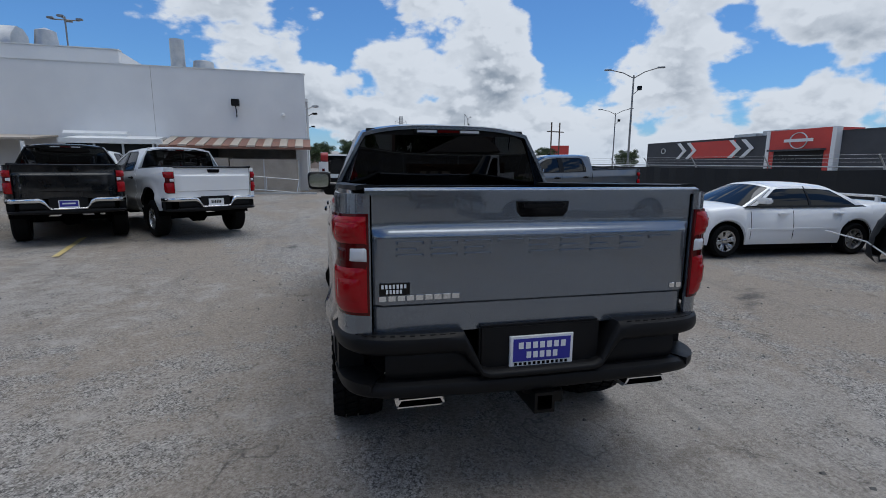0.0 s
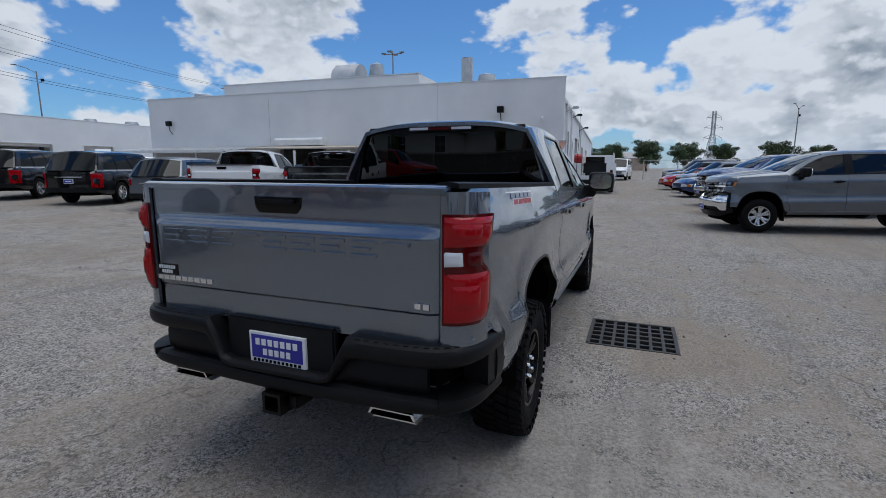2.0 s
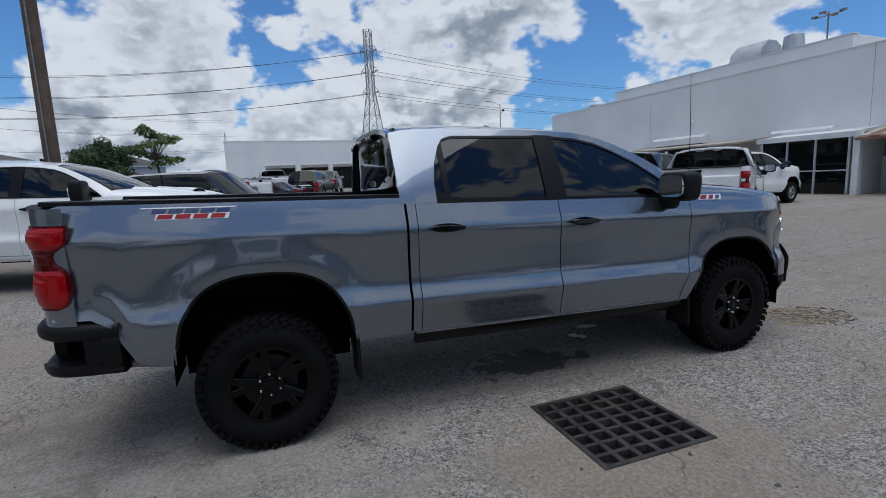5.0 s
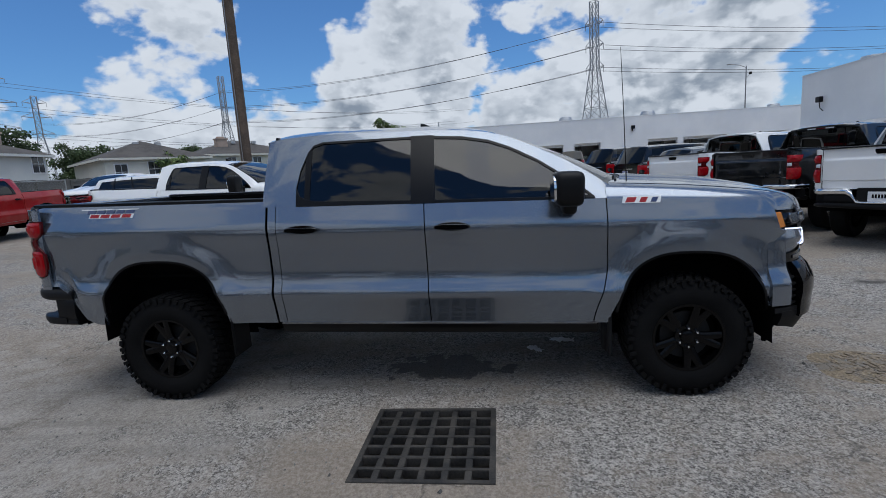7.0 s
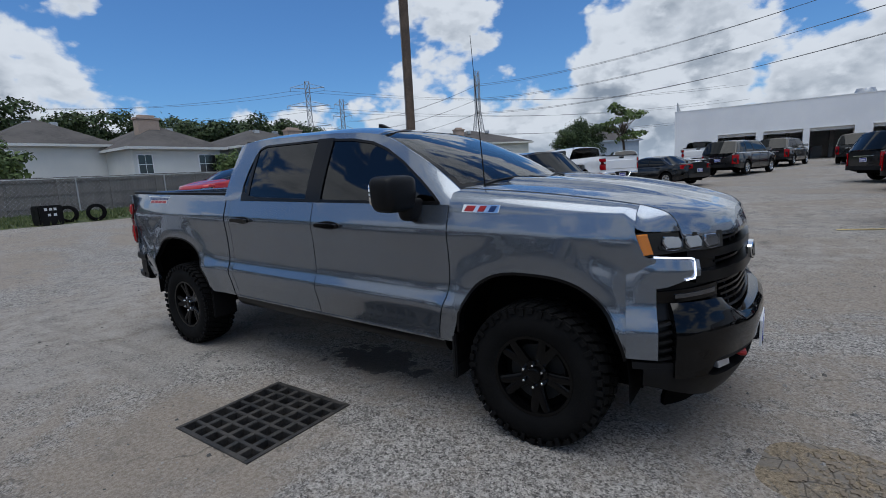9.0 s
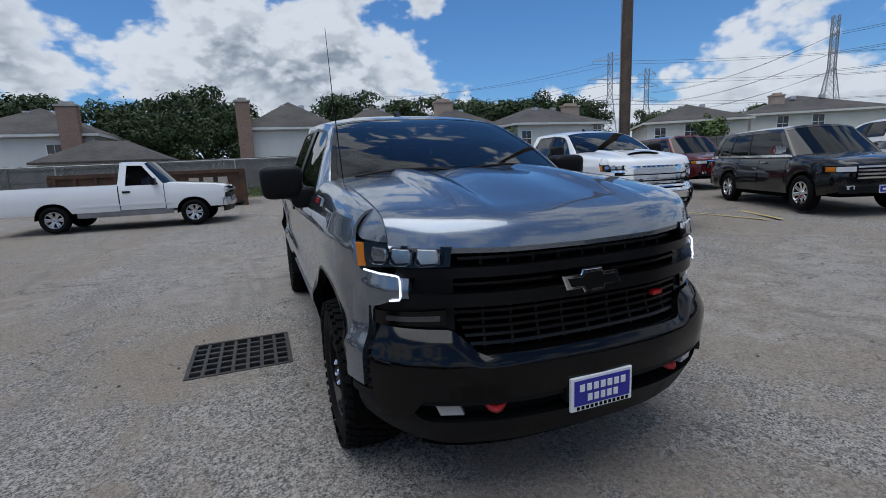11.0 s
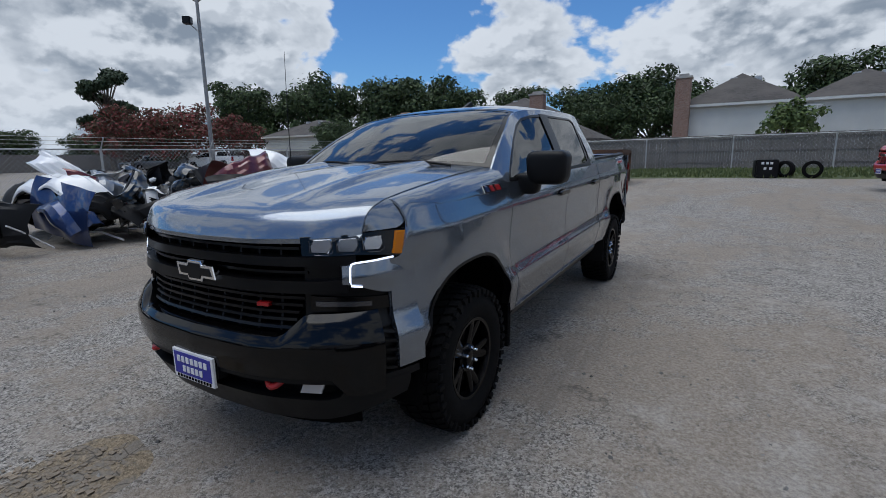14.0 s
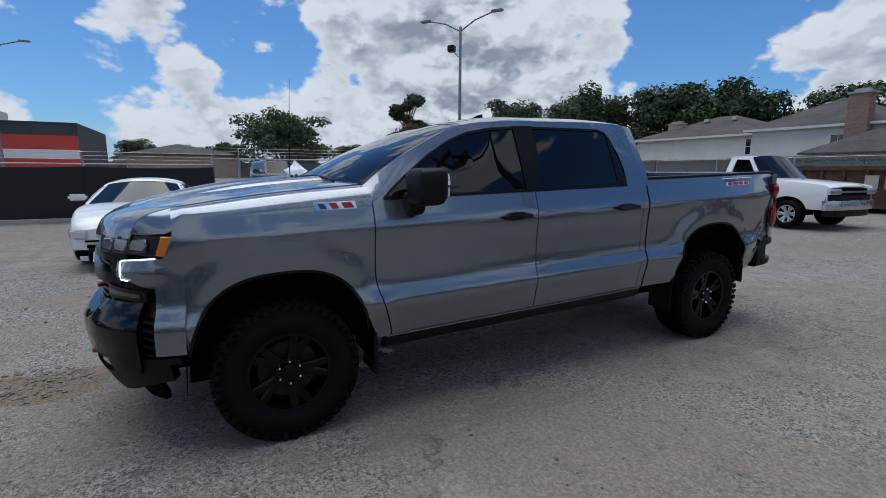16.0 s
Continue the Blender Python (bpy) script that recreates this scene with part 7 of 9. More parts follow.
    mk("roof_pole", *merge(tube([(-14.6, 9.0, 5.2), (-14.6, 9.0, 10.9)], 0.05, 8), tube([(-15.4, 9.0, 10.7), (-13.8, 9.0, 10.7)], 0.04, 6), tube([(-14.6, 8.4, 10.75), (-14.6, 9.6, 10.75)], 0.04, 6),
                           *[box(-14.6 + dx - 0.18, -14.6 + dx + 0.18, 9.0 + dy - 0.1, 9.0 + dy + 0.1, 10.72, 10.84, 0.02) for dx, dy in ((-0.8, 0), (0.8, 0), (0, -0.6), (0, 0.6))]), STEEL, root)
    # roller shutter bay, with its hood
    for a, b in ((-19.3, -15.5), (-11.6, -8.8)):
        mk("shutter_hood", *extrude([(-0.55, 3.05 if a < -12 else 2.78), (0.0, 3.05 if a < -12 else 2.78), (0.0, 3.55 if a < -12 else 3.28), (-0.40, 3.55 if a < -12 else 3.28), (-0.55, 3.42 if a < -12 else 3.15)], a, b, "x"), WHITE_METAL, root)
        mk("door_jamb", *merge(box(a + 0.08, a + 0.18, -0.06, 0.0, 0, 3.05 if a < -12 else 2.78), box(b - 0.18, b - 0.08, -0.06, 0.0, 0, 3.05 if a < -12 else 2.78)), CONCRETE, root)
    # lean-to carport towards the west
    mk("carport_roof", *slab(lambda u, v, o: Vector((u, -3.0 * v, 3.05 - 0.35 * v + 0.02 * math.sin(u * 9) + o)), steps(-31.2, -20.2, 60), [0, 1], 0.03, -0.03), SHEET, root)
    mk("carport_beam", *box(-31.2, -20.2, -3.06, -2.96, 2.55, 2.72), WHITE_METAL, root)
    mk("canopy_roof", *slab(lambda u, v, o: Vector((u, -2.6 * v, 3.0 - 0.25 * v + o)), steps(-20.0, -12.0, 8), [0, 1], 0.05, -0.03), TAN_METAL, root)
    for x in (-31.0, -27.4, -23.8, -20.4, -16.0, -12.2):
        mk("carport_post", *box(x - 0.06, x + 0.06, -2.96, -2.84, 0, 2.62, 0.01), WHITE_METAL, root)
    # glazed porch
    mk("porch_roof", *slab(lambda u, v, o: Vector((u, -2.2 * v, 3.02 - 0.25 * v + o)), steps(-11.0, -7.1, 4), [0, 1], 0.06, -0.06), WHITE_METAL, root)
    mk("porch_fascia", *box(-11.1, -7.0, -2.30, -2.16, 2.60, 2.84, 0.01), WHITE_METAL, root)
    for x in (-10.9, -9.7, -8.5, -7.2):
        mk("porch_post", *box(x - 0.05, x + 0.05, -2.2, -2.1, 0, 2.65, 0.01), SHEET if x > -10 else WHITE_METAL, root)
    for a, b in ((-10.85, -9.75), (-9.65, -8.55), (-8.45, -7.25)):
        mk("porch_glass", *box(a, b, -2.16, -2.14, 0.25, 2.60), TINTED, root)
        mk("porch_rail", *box(a, b, -2.18, -2.12, 1.20, 1.26), SHEET, root)
    mk("corner_post", *box(-7.05, -6.80, -2.25, -2.0, 0, 2.85, 0.015), WHITE_METAL, root)
    mk("side_pane", *box(-7.0, -6.95, -2.0, -0.05, 0.2, 2.65), WHITE_METAL, root)
    mk("steel_cabinet", *box(-6.5, -5.6, -1.2, -0.6, 0.15, 1.75, 0.02), STEEL, root)
    # striped awning: ribs of brown and pale metal
    for i in range(18):
        x = -6.9 + i * 0.395
        mk("awning_slat", *slab(lambda u, v, o: Vector((u, -2.3 * v, 3.05 - 0.50 * v + o)), [x, x + 0.375], [0, 1], 0.04 if i % 2 else 0.07, -0.02), BROWN_SLAT if i % 2 else TAN_METAL, root)
    mk("awning_edge", *box(-6.95, 0.2, -2.36, -2.28, 2.44, 2.54), BROWN_SLAT, root)
    mk("awning_fascia", *box(-6.95, 0.2, -0.06, -0.003, 2.98, 3.14), SHEET, root)
    # tan sheds in the shade of the awning
    for a, b, t in ((-5.4, -3.9, 2.0), (-3.85, -0.5, 1.95)):
        mk("tan_shed", *box(a, b, -1.9, -0.6, 0.15, t, 0.02), TAN_METAL, root)
    for x in (-4.6, -2.2, -0.45):
        mk("shed_rib", *box(x - 0.03, x + 0.03, -1.93, -1.90, 0.15, 1.95), SHEET, root)
    # flood lamps
    for x, z in ((-3.6, 4.75), (-28.8, 4.6)):
        lm = mk("flood_lamp", *box(x - 0.20, x + 0.20, -0.42, -0.16, z, z + 0.36, 0.02), SATIN_BLACK, root)
        mk("lamp_bracket", *tube([(x, -0.02, z - 0.55), (x + 0.03, -0.25, z - 0.35), (x, -0.28, z)], 0.03, 6), SATIN_BLACK, lm)
    for x, z in ((-1.2, 4.3), (-16.6, 4.3)):
        mk("camera_dome", *revolve([(0, 0.10), (0.12, 0.09), (0.20, 0.0)], 12, "z", (x, -0.12, z)), WHITE_METAL, root)
    # east side: pipes, lamps, shutters
    for y, h in ((0.9, 5.2), (4.9, 5.2), (17.0, 5.2)):
        mk("down_pipe", *tube([(0.10, y, h), (0.10, y, 0)], 0.06, 8), WHITE_METAL, root)
    mk("gutter", *box(0.0, 0.14, 0.4, 52, 5.22, 5.37), WHITE_METAL, root)
    for y in (0.8, 5.0, 16.0):
        mk("wall_lamp", *merge(tube([(0.02, y, 4.8), (0.5, y, 5.05)], 0.03, 6), box(0.4, 0.75, y - 0.12, y + 0.12, 4.95, 5.08, 0.03)), SATIN_BLACK if y > 1 else SHEET, root)
    mk("shutter", *box(-0.35, -0.30, 5.6, 8.2, 1.9, 3.4), SHEET, root)
    # inner sheet coloured near-black as the shade behind the side openings
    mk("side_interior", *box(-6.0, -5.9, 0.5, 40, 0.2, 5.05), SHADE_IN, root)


main_building()


def frames_stack():
    top = empty("metal_frames", pose(-4.6, 21.2, gz(-4.6, 21.2), 0, 0, 3), "leaning and stacked galvanised metal frames on the ground", "metal frames")
    mk("leaning_frame", *merge(tube([(-1.4, 0, 0.25), (-1.3, 0.2, 0.95)], 0.03, 6), tube([(-1.3, 0.2, 0.95), (1.7, 0.2, 0.7)], 0.03, 6), tube([(-1.4, 0, 0.3), (1.6, 0, 0.05)], 0.03, 6), tube([(1.7, 0.2, 0.7), (1.6, 0, 0.05)], 0.03, 6), tube([(0.1, 0.1, 0.85), (0.1, 0.0, 0.18)], 0.025, 6)), SHEET, top)
    for i in range(4):
        mk("flat_rail", *box(-2.4 + i * 0.2, 2.6 - i * 0.1, -0.5 + i * 0.16, -0.42 + i * 0.16, 0.0 + 0.0 * i, 0.07, 0.005), SHEET, top)


frames_stack()


def bay_building():
    """The service building with open bays, facing east."""
    gx = gz(-48, 8)
    root = empty("service_building", pose(-48.5, 9.0, gx, 0, 0, 4.0), "low white service building with a row of open bays", "building")
    ys = [(-10.95, -8.05), (-7.5, -4.7), (-4.25, -1.35), (-0.2, 2.5), (7.4, 10.4), (11.0, 15.4), (18.3, 21.4)]
    panelled_wall("front_wall", -14.5, 34.0, 0.0, -0.5, 5.0, [(a, b, 0.0, 2.6) for a, b in ys], "", STUCCO, 0.4, root, "y")
    panelled_wall("end_wall", -20.0, -0.4, -14.5, -0.5, 5.0, [], "", STUCCO, 0.4, root)
    mk("back_wall", *box(-20.0, -19.6, -14.1, 34, -0.5, 5.0), STUCCO, root)
    mk("roof_deck", *box(-19.6, -0.4, -14.1, 34, 4.4, 4.6), CONCRETE, root)
    mk("bay_floor", *box(-19.6, -0.4, -14.1, 34, -0.4, 0.0), CONCRETE, root)
    mk("coping", *merge(box(-0.43, 0.03, -14.53, 34, 5.0, 5.07), box(-20, -0.43, -14.53, -14.07, 5.0, 5.07)), WHITE_METAL, root)
    mk("fin", *merge(extrude([(-19.5, 5.05), (-14.0, 5.05), (-19.5, 6.0)], -14.4, -14.3, "y"), extrude([(-0.4, 5.05), (-5.0, 5.05), (-0.4, 5.9)], -14.4, -14.3, "y")), SHEET, root)
    for a, b in ys:
        mk("door_track", *box(0.0, 0.05, a - 0.04, b + 0.04, 2.6, 2.66, 0.01), WHITE_METAL, root)
        mk("bay_shutter", *box(-0.38, -0.34, a, b, 2.35, 2.6), WHITE_METAL, root)
        mk("bay_lift", *merge(box(-7, -6.7, a + 0.4, a + 0.7, 0, 3.2), box(-7, -6.7, b - 0.7, b - 0.4, 0, 3.2), box(-9, -8.5, a + 1, b - 1, 0.0, 1.2, 0.02)), STEEL, root)
    mk("flood_lamp", *merge(box(0.1, 0.35, 5.6, 5.95, 3.75, 4.1, 0.02), box(0.0, 0.12, 5.72, 5.82, 3.55, 3.85)), SATIN_BLACK, root)
    for y, k in ((0.0, 0.8), (4.6, 0.5), (9.2, 0.85), (23, 0.7), (28, 0.8)):
        roof_vent(root, -5.0, y, 4.6, k, 1.2 * k + 0.35)


bay_building()

# ---- shops beyond the screened fence
CHARCOAL = worn("charcoal_render", (0.045, 0.047, 0.052), (0.075, 0.077, 0.083), 0.85, 0.5, 20, 0.1)
SHOP_RED = worn("red_cladding", (0.50, 0.045, 0.035), (0.58, 0.065, 0.05), 0.6, 0.8, 20, 0.05)
SHOP_WHITE = material("sign_white", (0.75, 0.75, 0.74), 0.6)


def shop():
    root = empty("shop_building", pose(43, 34, 0.55, 0, 0, 0) @ Matrix.Diagonal((1, 1, 0.82, 1)), "charcoal shop building with red panels and white chevrons", "building")
    s = lambda a, b, c, d, o: box(-0.06 - o, 0.0 - o, a, b, c, d)
    mk("wall", *box(0, 14, -24, 24, -0.6, 5.4, 0.02), CHARCOAL, root)
    mk("coping", *box(-0.05, 14, -24, 24, 5.4, 5.5), CHARCOAL, root)
    mk("red_panel", *s(8, 15, 2.8, 5.2, 0.003), SHOP_RED, root)
    mk("red_tower", *box(-0.6, 3, -3.4, 3, 0, 5.9, 0.02), SHOP_RED, root)
    mk("tower_edge", *merge(box(-0.66, 0, 3, 3.4, 0, 5.9), box(-0.66, 0, -3.8, -3.4, 0, 5.9)), SHOP_WHITE, root)
    for y in (15.2, 17.0, 8.3, 6.6):
        V, F = extrude([(y, 2.8), (y + 0.6, 2.8), (y - 0.6, 4.0), (y + 0.6, 5.2), (y, 5.2), (y - 1.2, 4.0)], -0.14, -0.06, "x")
        mk("chevron", V, F, SHOP_WHITE, root)
    V, F = revolve([(0, 0.45), (0.06, 0.45), (0.06, 0.36), (0, 0.36)], 20, "x", (-0.14, 20.3, 4.1))
    mk("round_mark", V, F, SHOP_WHITE, root)
    V, F = revolve([(0, 0.95), (0.06, 0.95), (0.06, 0.85), (0, 0.85)], 24, "x", (-0.70, -0.2, 4.6))
    mk("round_mark", V, F, SHOP_WHITE, root)
    mk("sign_bar", *box(-0.72, -0.66, -1.7, 1.3, 4.45, 4.8), SHOP_WHITE, root)
    # a flat plate on the tower with the doorway's shade as its colour
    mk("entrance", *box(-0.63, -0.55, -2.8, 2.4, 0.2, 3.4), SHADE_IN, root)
    mk("entrance_hood", *box(-1.3, -0.6, -3.0, 2.6, 3.4, 3.6), CHARCOAL, root)
    for y, h in ((-12, 1.0), (-17, 1.2), (6, 0.9), (10, 0.7)):
        mk("roof_unit", *box(3, 5.5, y - 1.6, y + 1.6, 5.4, 5.5 + h, 0.05), SHEET, root)
    # the low red and white striped end
    for k, (c, d, mt) in enumerate(((0.2, 1.2, SHOP_WHITE), (1.2, 2.2, SHOP_RED), (2.2, 3.0, SHOP_WHITE), (3.0, 4.3, SHOP_RED))):
        mk("stripe", *box(-0.10, 0.0, -24, -13, c, d), mt, root)


shop()


# ---------------------------------------------------------------- houses
ROOF_SHINGLE = material("grey_brown_shingle", (0.10, 0.09, 0.082), 0.95)
gr_ = Graph(ROOF_SHINGLE)
bk_ = gr_.t.nodes.new("ShaderNodeTexBrick")
gr_.link(gr_.co, bk_.inputs["Vector"])
bk_.inputs["Color1"].default_value, bk_.inputs["Color2"].default_value = (0.050, 0.045, 0.042, 1), (0.085, 0.077, 0.071, 1)
bk_.inputs["Mortar"].default_value = (0.045, 0.042, 0.04, 1)
bk_.inputs["Scale"].default_value = 2.2
bk_.inputs["Mortar Size"].default_value = 0.012
gr_.color(gr_.mix(gr_.range(gr_.noise(0.5, 5), 0.35, 0.7), bk_.outputs["Color"], (0.095, 0.086, 0.078)))
BRICK_TONE = material("brown_brick", (0.20, 0.12, 0.09), 0.9)
gb_ = Graph(BRICK_TONE)
bb_ = gb_.t.nodes.new("ShaderNodeTexBrick")
mp_ = gb_.t.nodes.new("ShaderNodeMapping")
mp_.inputs["Rotation"].default_value = (radians(90), 0, 0)
gb_.link(gb_.co, mp_.inputs[0])
gb_.link(mp_.outputs[0], bb_.inputs["Vector"])
bb_.inputs["Color1"].default_value, bb_.inputs["Color2"].default_value = (0.185, 0.105, 0.078, 1), (0.28, 0.175, 0.135, 1)
bb_.inputs["Mortar"].default_value = (0.30, 0.26, 0.22, 1)
bb_.inputs["Scale"].default_value = 4.5
gb_.color(bb_.outputs["Color"])
TAN_BRICK = worn("tan_render", (0.36, 0.27, 0.21), (0.46, 0.36, 0.29), 0.9, 0.8, 30, 0.15)
WINDOW_DARK = material("house_window", (0.02, 0.022, 0.025), 0.05, 0, 0.5)


def hip_roof(x0, x1, y0, y1, z, rise, over=0.45):
    x0, x1, y0, y1 = x0 - over, x1 + over, y0 - over, y1 + over
    run = min(x1 - x0, y1 - y0) / 2
    if (x1 - x0) > (y1 - y0):
        a, b = ((x0 + run, (y0 + y1) / 2), (x1 - run, (y0 + y1) / 2))
    else:
        a, b = (((x0 + x1) / 2, y0 + run), ((x0 + x1) / 2, y1 - run))
    V = [(x0, y0, z), (x1, y0, z), (x1, y1, z), (x0, y1, z), (a[0], a[1], z + rise), (b[0], b[1], z + rise)]
    V += [(x0, y0, z - 0.14), (x1, y0, z - 0.14), (x1, y1, z - 0.14), (x0, y1, z - 0.14)]
    if (x1 - x0) > (y1 - y0):
        F = [(0, 1, 5, 4), (1, 2, 5), (2, 3, 4, 5), (3, 0, 4)]
    else:
        F = [(0, 1, 4), (1, 2, 5, 4), (2, 3, 5), (3, 0, 4, 5)]
    F += [(6, 7, 1, 0), (7, 8, 2, 1), (8, 9, 3, 2), (9, 6, 0, 3), (9, 8, 7, 6)]
    return V, F


def house(x0, x1, y, depth, label, wall=STUCCO_COOL, eave=5.1, rise=2.3, chimney=None, brick=BRICK_TONE, wins=(), wing=None, rz=0.0, low=None):
    """A two-storey house whose garden side, at y, faces the lot."""
    xc = (x0 + x1) / 2
    w = (x1 - x0) / 2
    g = gz(xc, y + 6)
    root = empty("house", pose(xc, y, g - 0.7, 0, 0, rz), label, "house", "houses behind the wooden fence")
    body = mk("wall", *box(-w, w, -depth, 0, -0.5, eave), wall, root)
    roof = mk("roof", *hip_roof(-w, w, -depth, 0, eave, rise), ROOF_SHINGLE, root, "", False)
    mk("fascia", *merge(box(-w - 0.47, w + 0.47, 0.40, 0.47, eave - 0.20, eave - 0.01), box(-w - 0.47, -w - 0.40, -depth - 0.4, 0.40, eave - 0.20, eave - 0.01), box(w + 0.40, w + 0.47, -depth - 0.4, 0.40, eave - 0.20, eave - 0.01)), wall, root)
    for vx in (-0.3, 0.15):
        mk("roof_vent", *box(vx * w - 0.25, vx * w + 0.25, -depth / 2 + 1.6, -depth / 2 + 2.0, eave + rise * 0.72, eave + rise * 0.72 + 0.35, 0.03), SHEET, roof)
    for cx, cz in wins:
        wn = mk("window", *box(cx - 0.55, cx + 0.55, 0.0, 0.06, cz, cz + 1.5), WHITE_METAL, root)
        mk("pane", *box(cx - 0.47, cx + 0.47, 0.06, 0.075, cz + 0.08, cz + 1.42), WINDOW_DARK, wn)
        mk("glazing_bar", *merge(box(cx - 0.015, cx + 0.015, 0.075, 0.09, cz + 0.08, cz + 1.42), box(cx - 0.47, cx + 0.47, 0.075, 0.09, cz + 0.72, cz + 0.76)), WHITE_METAL, wn)
    if chimney:
        cx, cw, top = chimney
        y0 = 0.0 if brick is BRICK_TONE else -3.4
        ch = mk("chimney", *merge(box(cx - cw / 2, cx + cw / 2, y0, y0 + 0.85, -0.5, top, 0.02)), brick, root)
        mk("chimney_cap", *merge(box(cx - cw / 2 - 0.08, cx + cw / 2 + 0.08, y0 - 0.08, y0 + 0.93, top, top + 0.16, 0.02), box(cx - cw / 2 + 0.2, cx + cw / 2 - 0.2, y0 + 0.2, y0 + 0.65, top + 0.16, top + 0.36, 0.02)), CONCRETE if brick is BRICK_TONE else brick, ch)
    if wing:
        a, b, d, h = wing
        mk("wing_wall", *box(a, b, 0.0, d, -0.5, h), wall, root)
        mk("wing_roof", *hip_roof(a, b, -0.5, d, h, 1.5), ROOF_SHINGLE, root, "", False)
    return root


YH = -40.0
house(40.5, 50, -38.5, 11, "cream house with hip roof behind trees", STUCCO_SIDE, 4.6, 2.2)
house(22.0, 35.0, YH - 2, 11, "cream two-storey house with wide hip roof and short chimney", STUCCO_SIDE, 5.0, 2.3, (3.9, 1.6, 6.6), TAN_BRICK, [(-6.0, 3.1)])
house(12.6, 21.4, YH, 11, "pale two-storey house with tall brick chimney and low wing", STUCCO_COOL, 5.1, 2.4, (-3.2, 1.3, 7.0), BRICK_TONE, [(-1.9, 2.9)], (-9.5, -2.2, 4.5, 2.9))
house(-5.8, 1.6, YH, 10, "pale two-storey house with dark hip roof and brick chimney", STUCCO_COOL, 5.2, 2.6, (3.9, 1.1, 7.2), BRICK_TONE, [(-2.9, 3.3)])
house(-13.6, -6.3, YH - 0.6, 10, "pale two-storey house with dark hip roof and balcony", STUCCO_COOL, 5.2, 2.2, None, BRICK_TONE, [])
house(-19.9, -13.1, -36.0, 10, "pale two-storey house with big tan chimney", STUCCO_COOL, 4.75, 2.0, (0.8, 1.6, 7.1), TAN_BRICK, [(-2.0, 2.7), (-2.9, 2.7), (2.6, 2.7)])
house(-30.9, -21.4, -35.0, 11, "pale two-storey house with broad grey hip roof", STUCCO_COOL, 4.75, 2.0, (-3.0, 1.7, 6.5), TAN_BRICK, [(3.9, 2.6), (-4.0, 3.3)])
house(-43.0, -34.2, -31.0, 11, "cream house with long brown hip roof", STUCCO_SIDE, 4.3, 1.9, None, TAN_BRICK, [(3.2, 2.3), (0.5, 2.5)], None, -35)
house(-55.5, -44.0, -27.0, 11, "cream house with brown roof and pale chimney", STUCCO_SIDE, 4.6, 2.0, (2.6, 1.2, 6.4), TAN_BRICK, [(3.0, 2.8), (0.0, 2.8)], None, -35)
house(-84.0, -74.0, -20, 10, "blue-grey house with dark hip roof", worn("blue_grey_siding", (0.30, 0.36, 0.42), (0.38, 0.44, 0.50), 0.85, 0.5, 20, 0.1), 5.0, 2.4, None, BRICK_TONE, [], None, -40)
# balcony stair beside the pale house
bal = empty("balcony", pose(-6.1, YH + 0.6, gz(-6, YH)), "white wooden balcony with a slatted rail", "balcony")
mk("deck", *box(-0.9, 0.9, -0.6, 0.6, 2.6, 2.75), WHITE_METAL, bal)
for i in range(9):
    mk("baluster", *box(-0.9 + i * 0.22, -0.84 + i * 0.22, 0.54, 0.58, 2.75, 3.7), WHITE_METAL, bal)
mk("hand_rail", *box(-0.95, 0.95, 0.52, 0.60, 3.7, 3.78), WHITE_METAL, bal)
for x in (-0.85, 0.85):
    mk("post", *box(x - 0.06, x + 0.06, 0.5, 0.6, 0, 2.6), WHITE_METAL, bal)

# ---------------------------------------------------------------- fences
BOARD = material("weathered_board", (0.13, 0.12, 0.11), 0.95)
gw_ = Graph(BOARD)
grain_ = gw_.noise(6, 6, 0.65, None, 0.4, (8.0, 8.0, 0.6))
tone_ = gw_.mix(gw_.random(), (0.085, 0.079, 0.073), (0.165, 0.152, 0.138))
gw_.color(gw_.mix(gw_.range(grain_, 0.35, 0.7), tone_, (0.20, 0.185, 0.168)))
gw_.bump(grain_, 0.4, 0.006)
GALV = worn("galvanised_post", (0.34, 0.35, 0.35), (0.50, 0.50, 0.49), 0.5, 3, 40, 0.1, 0.6)


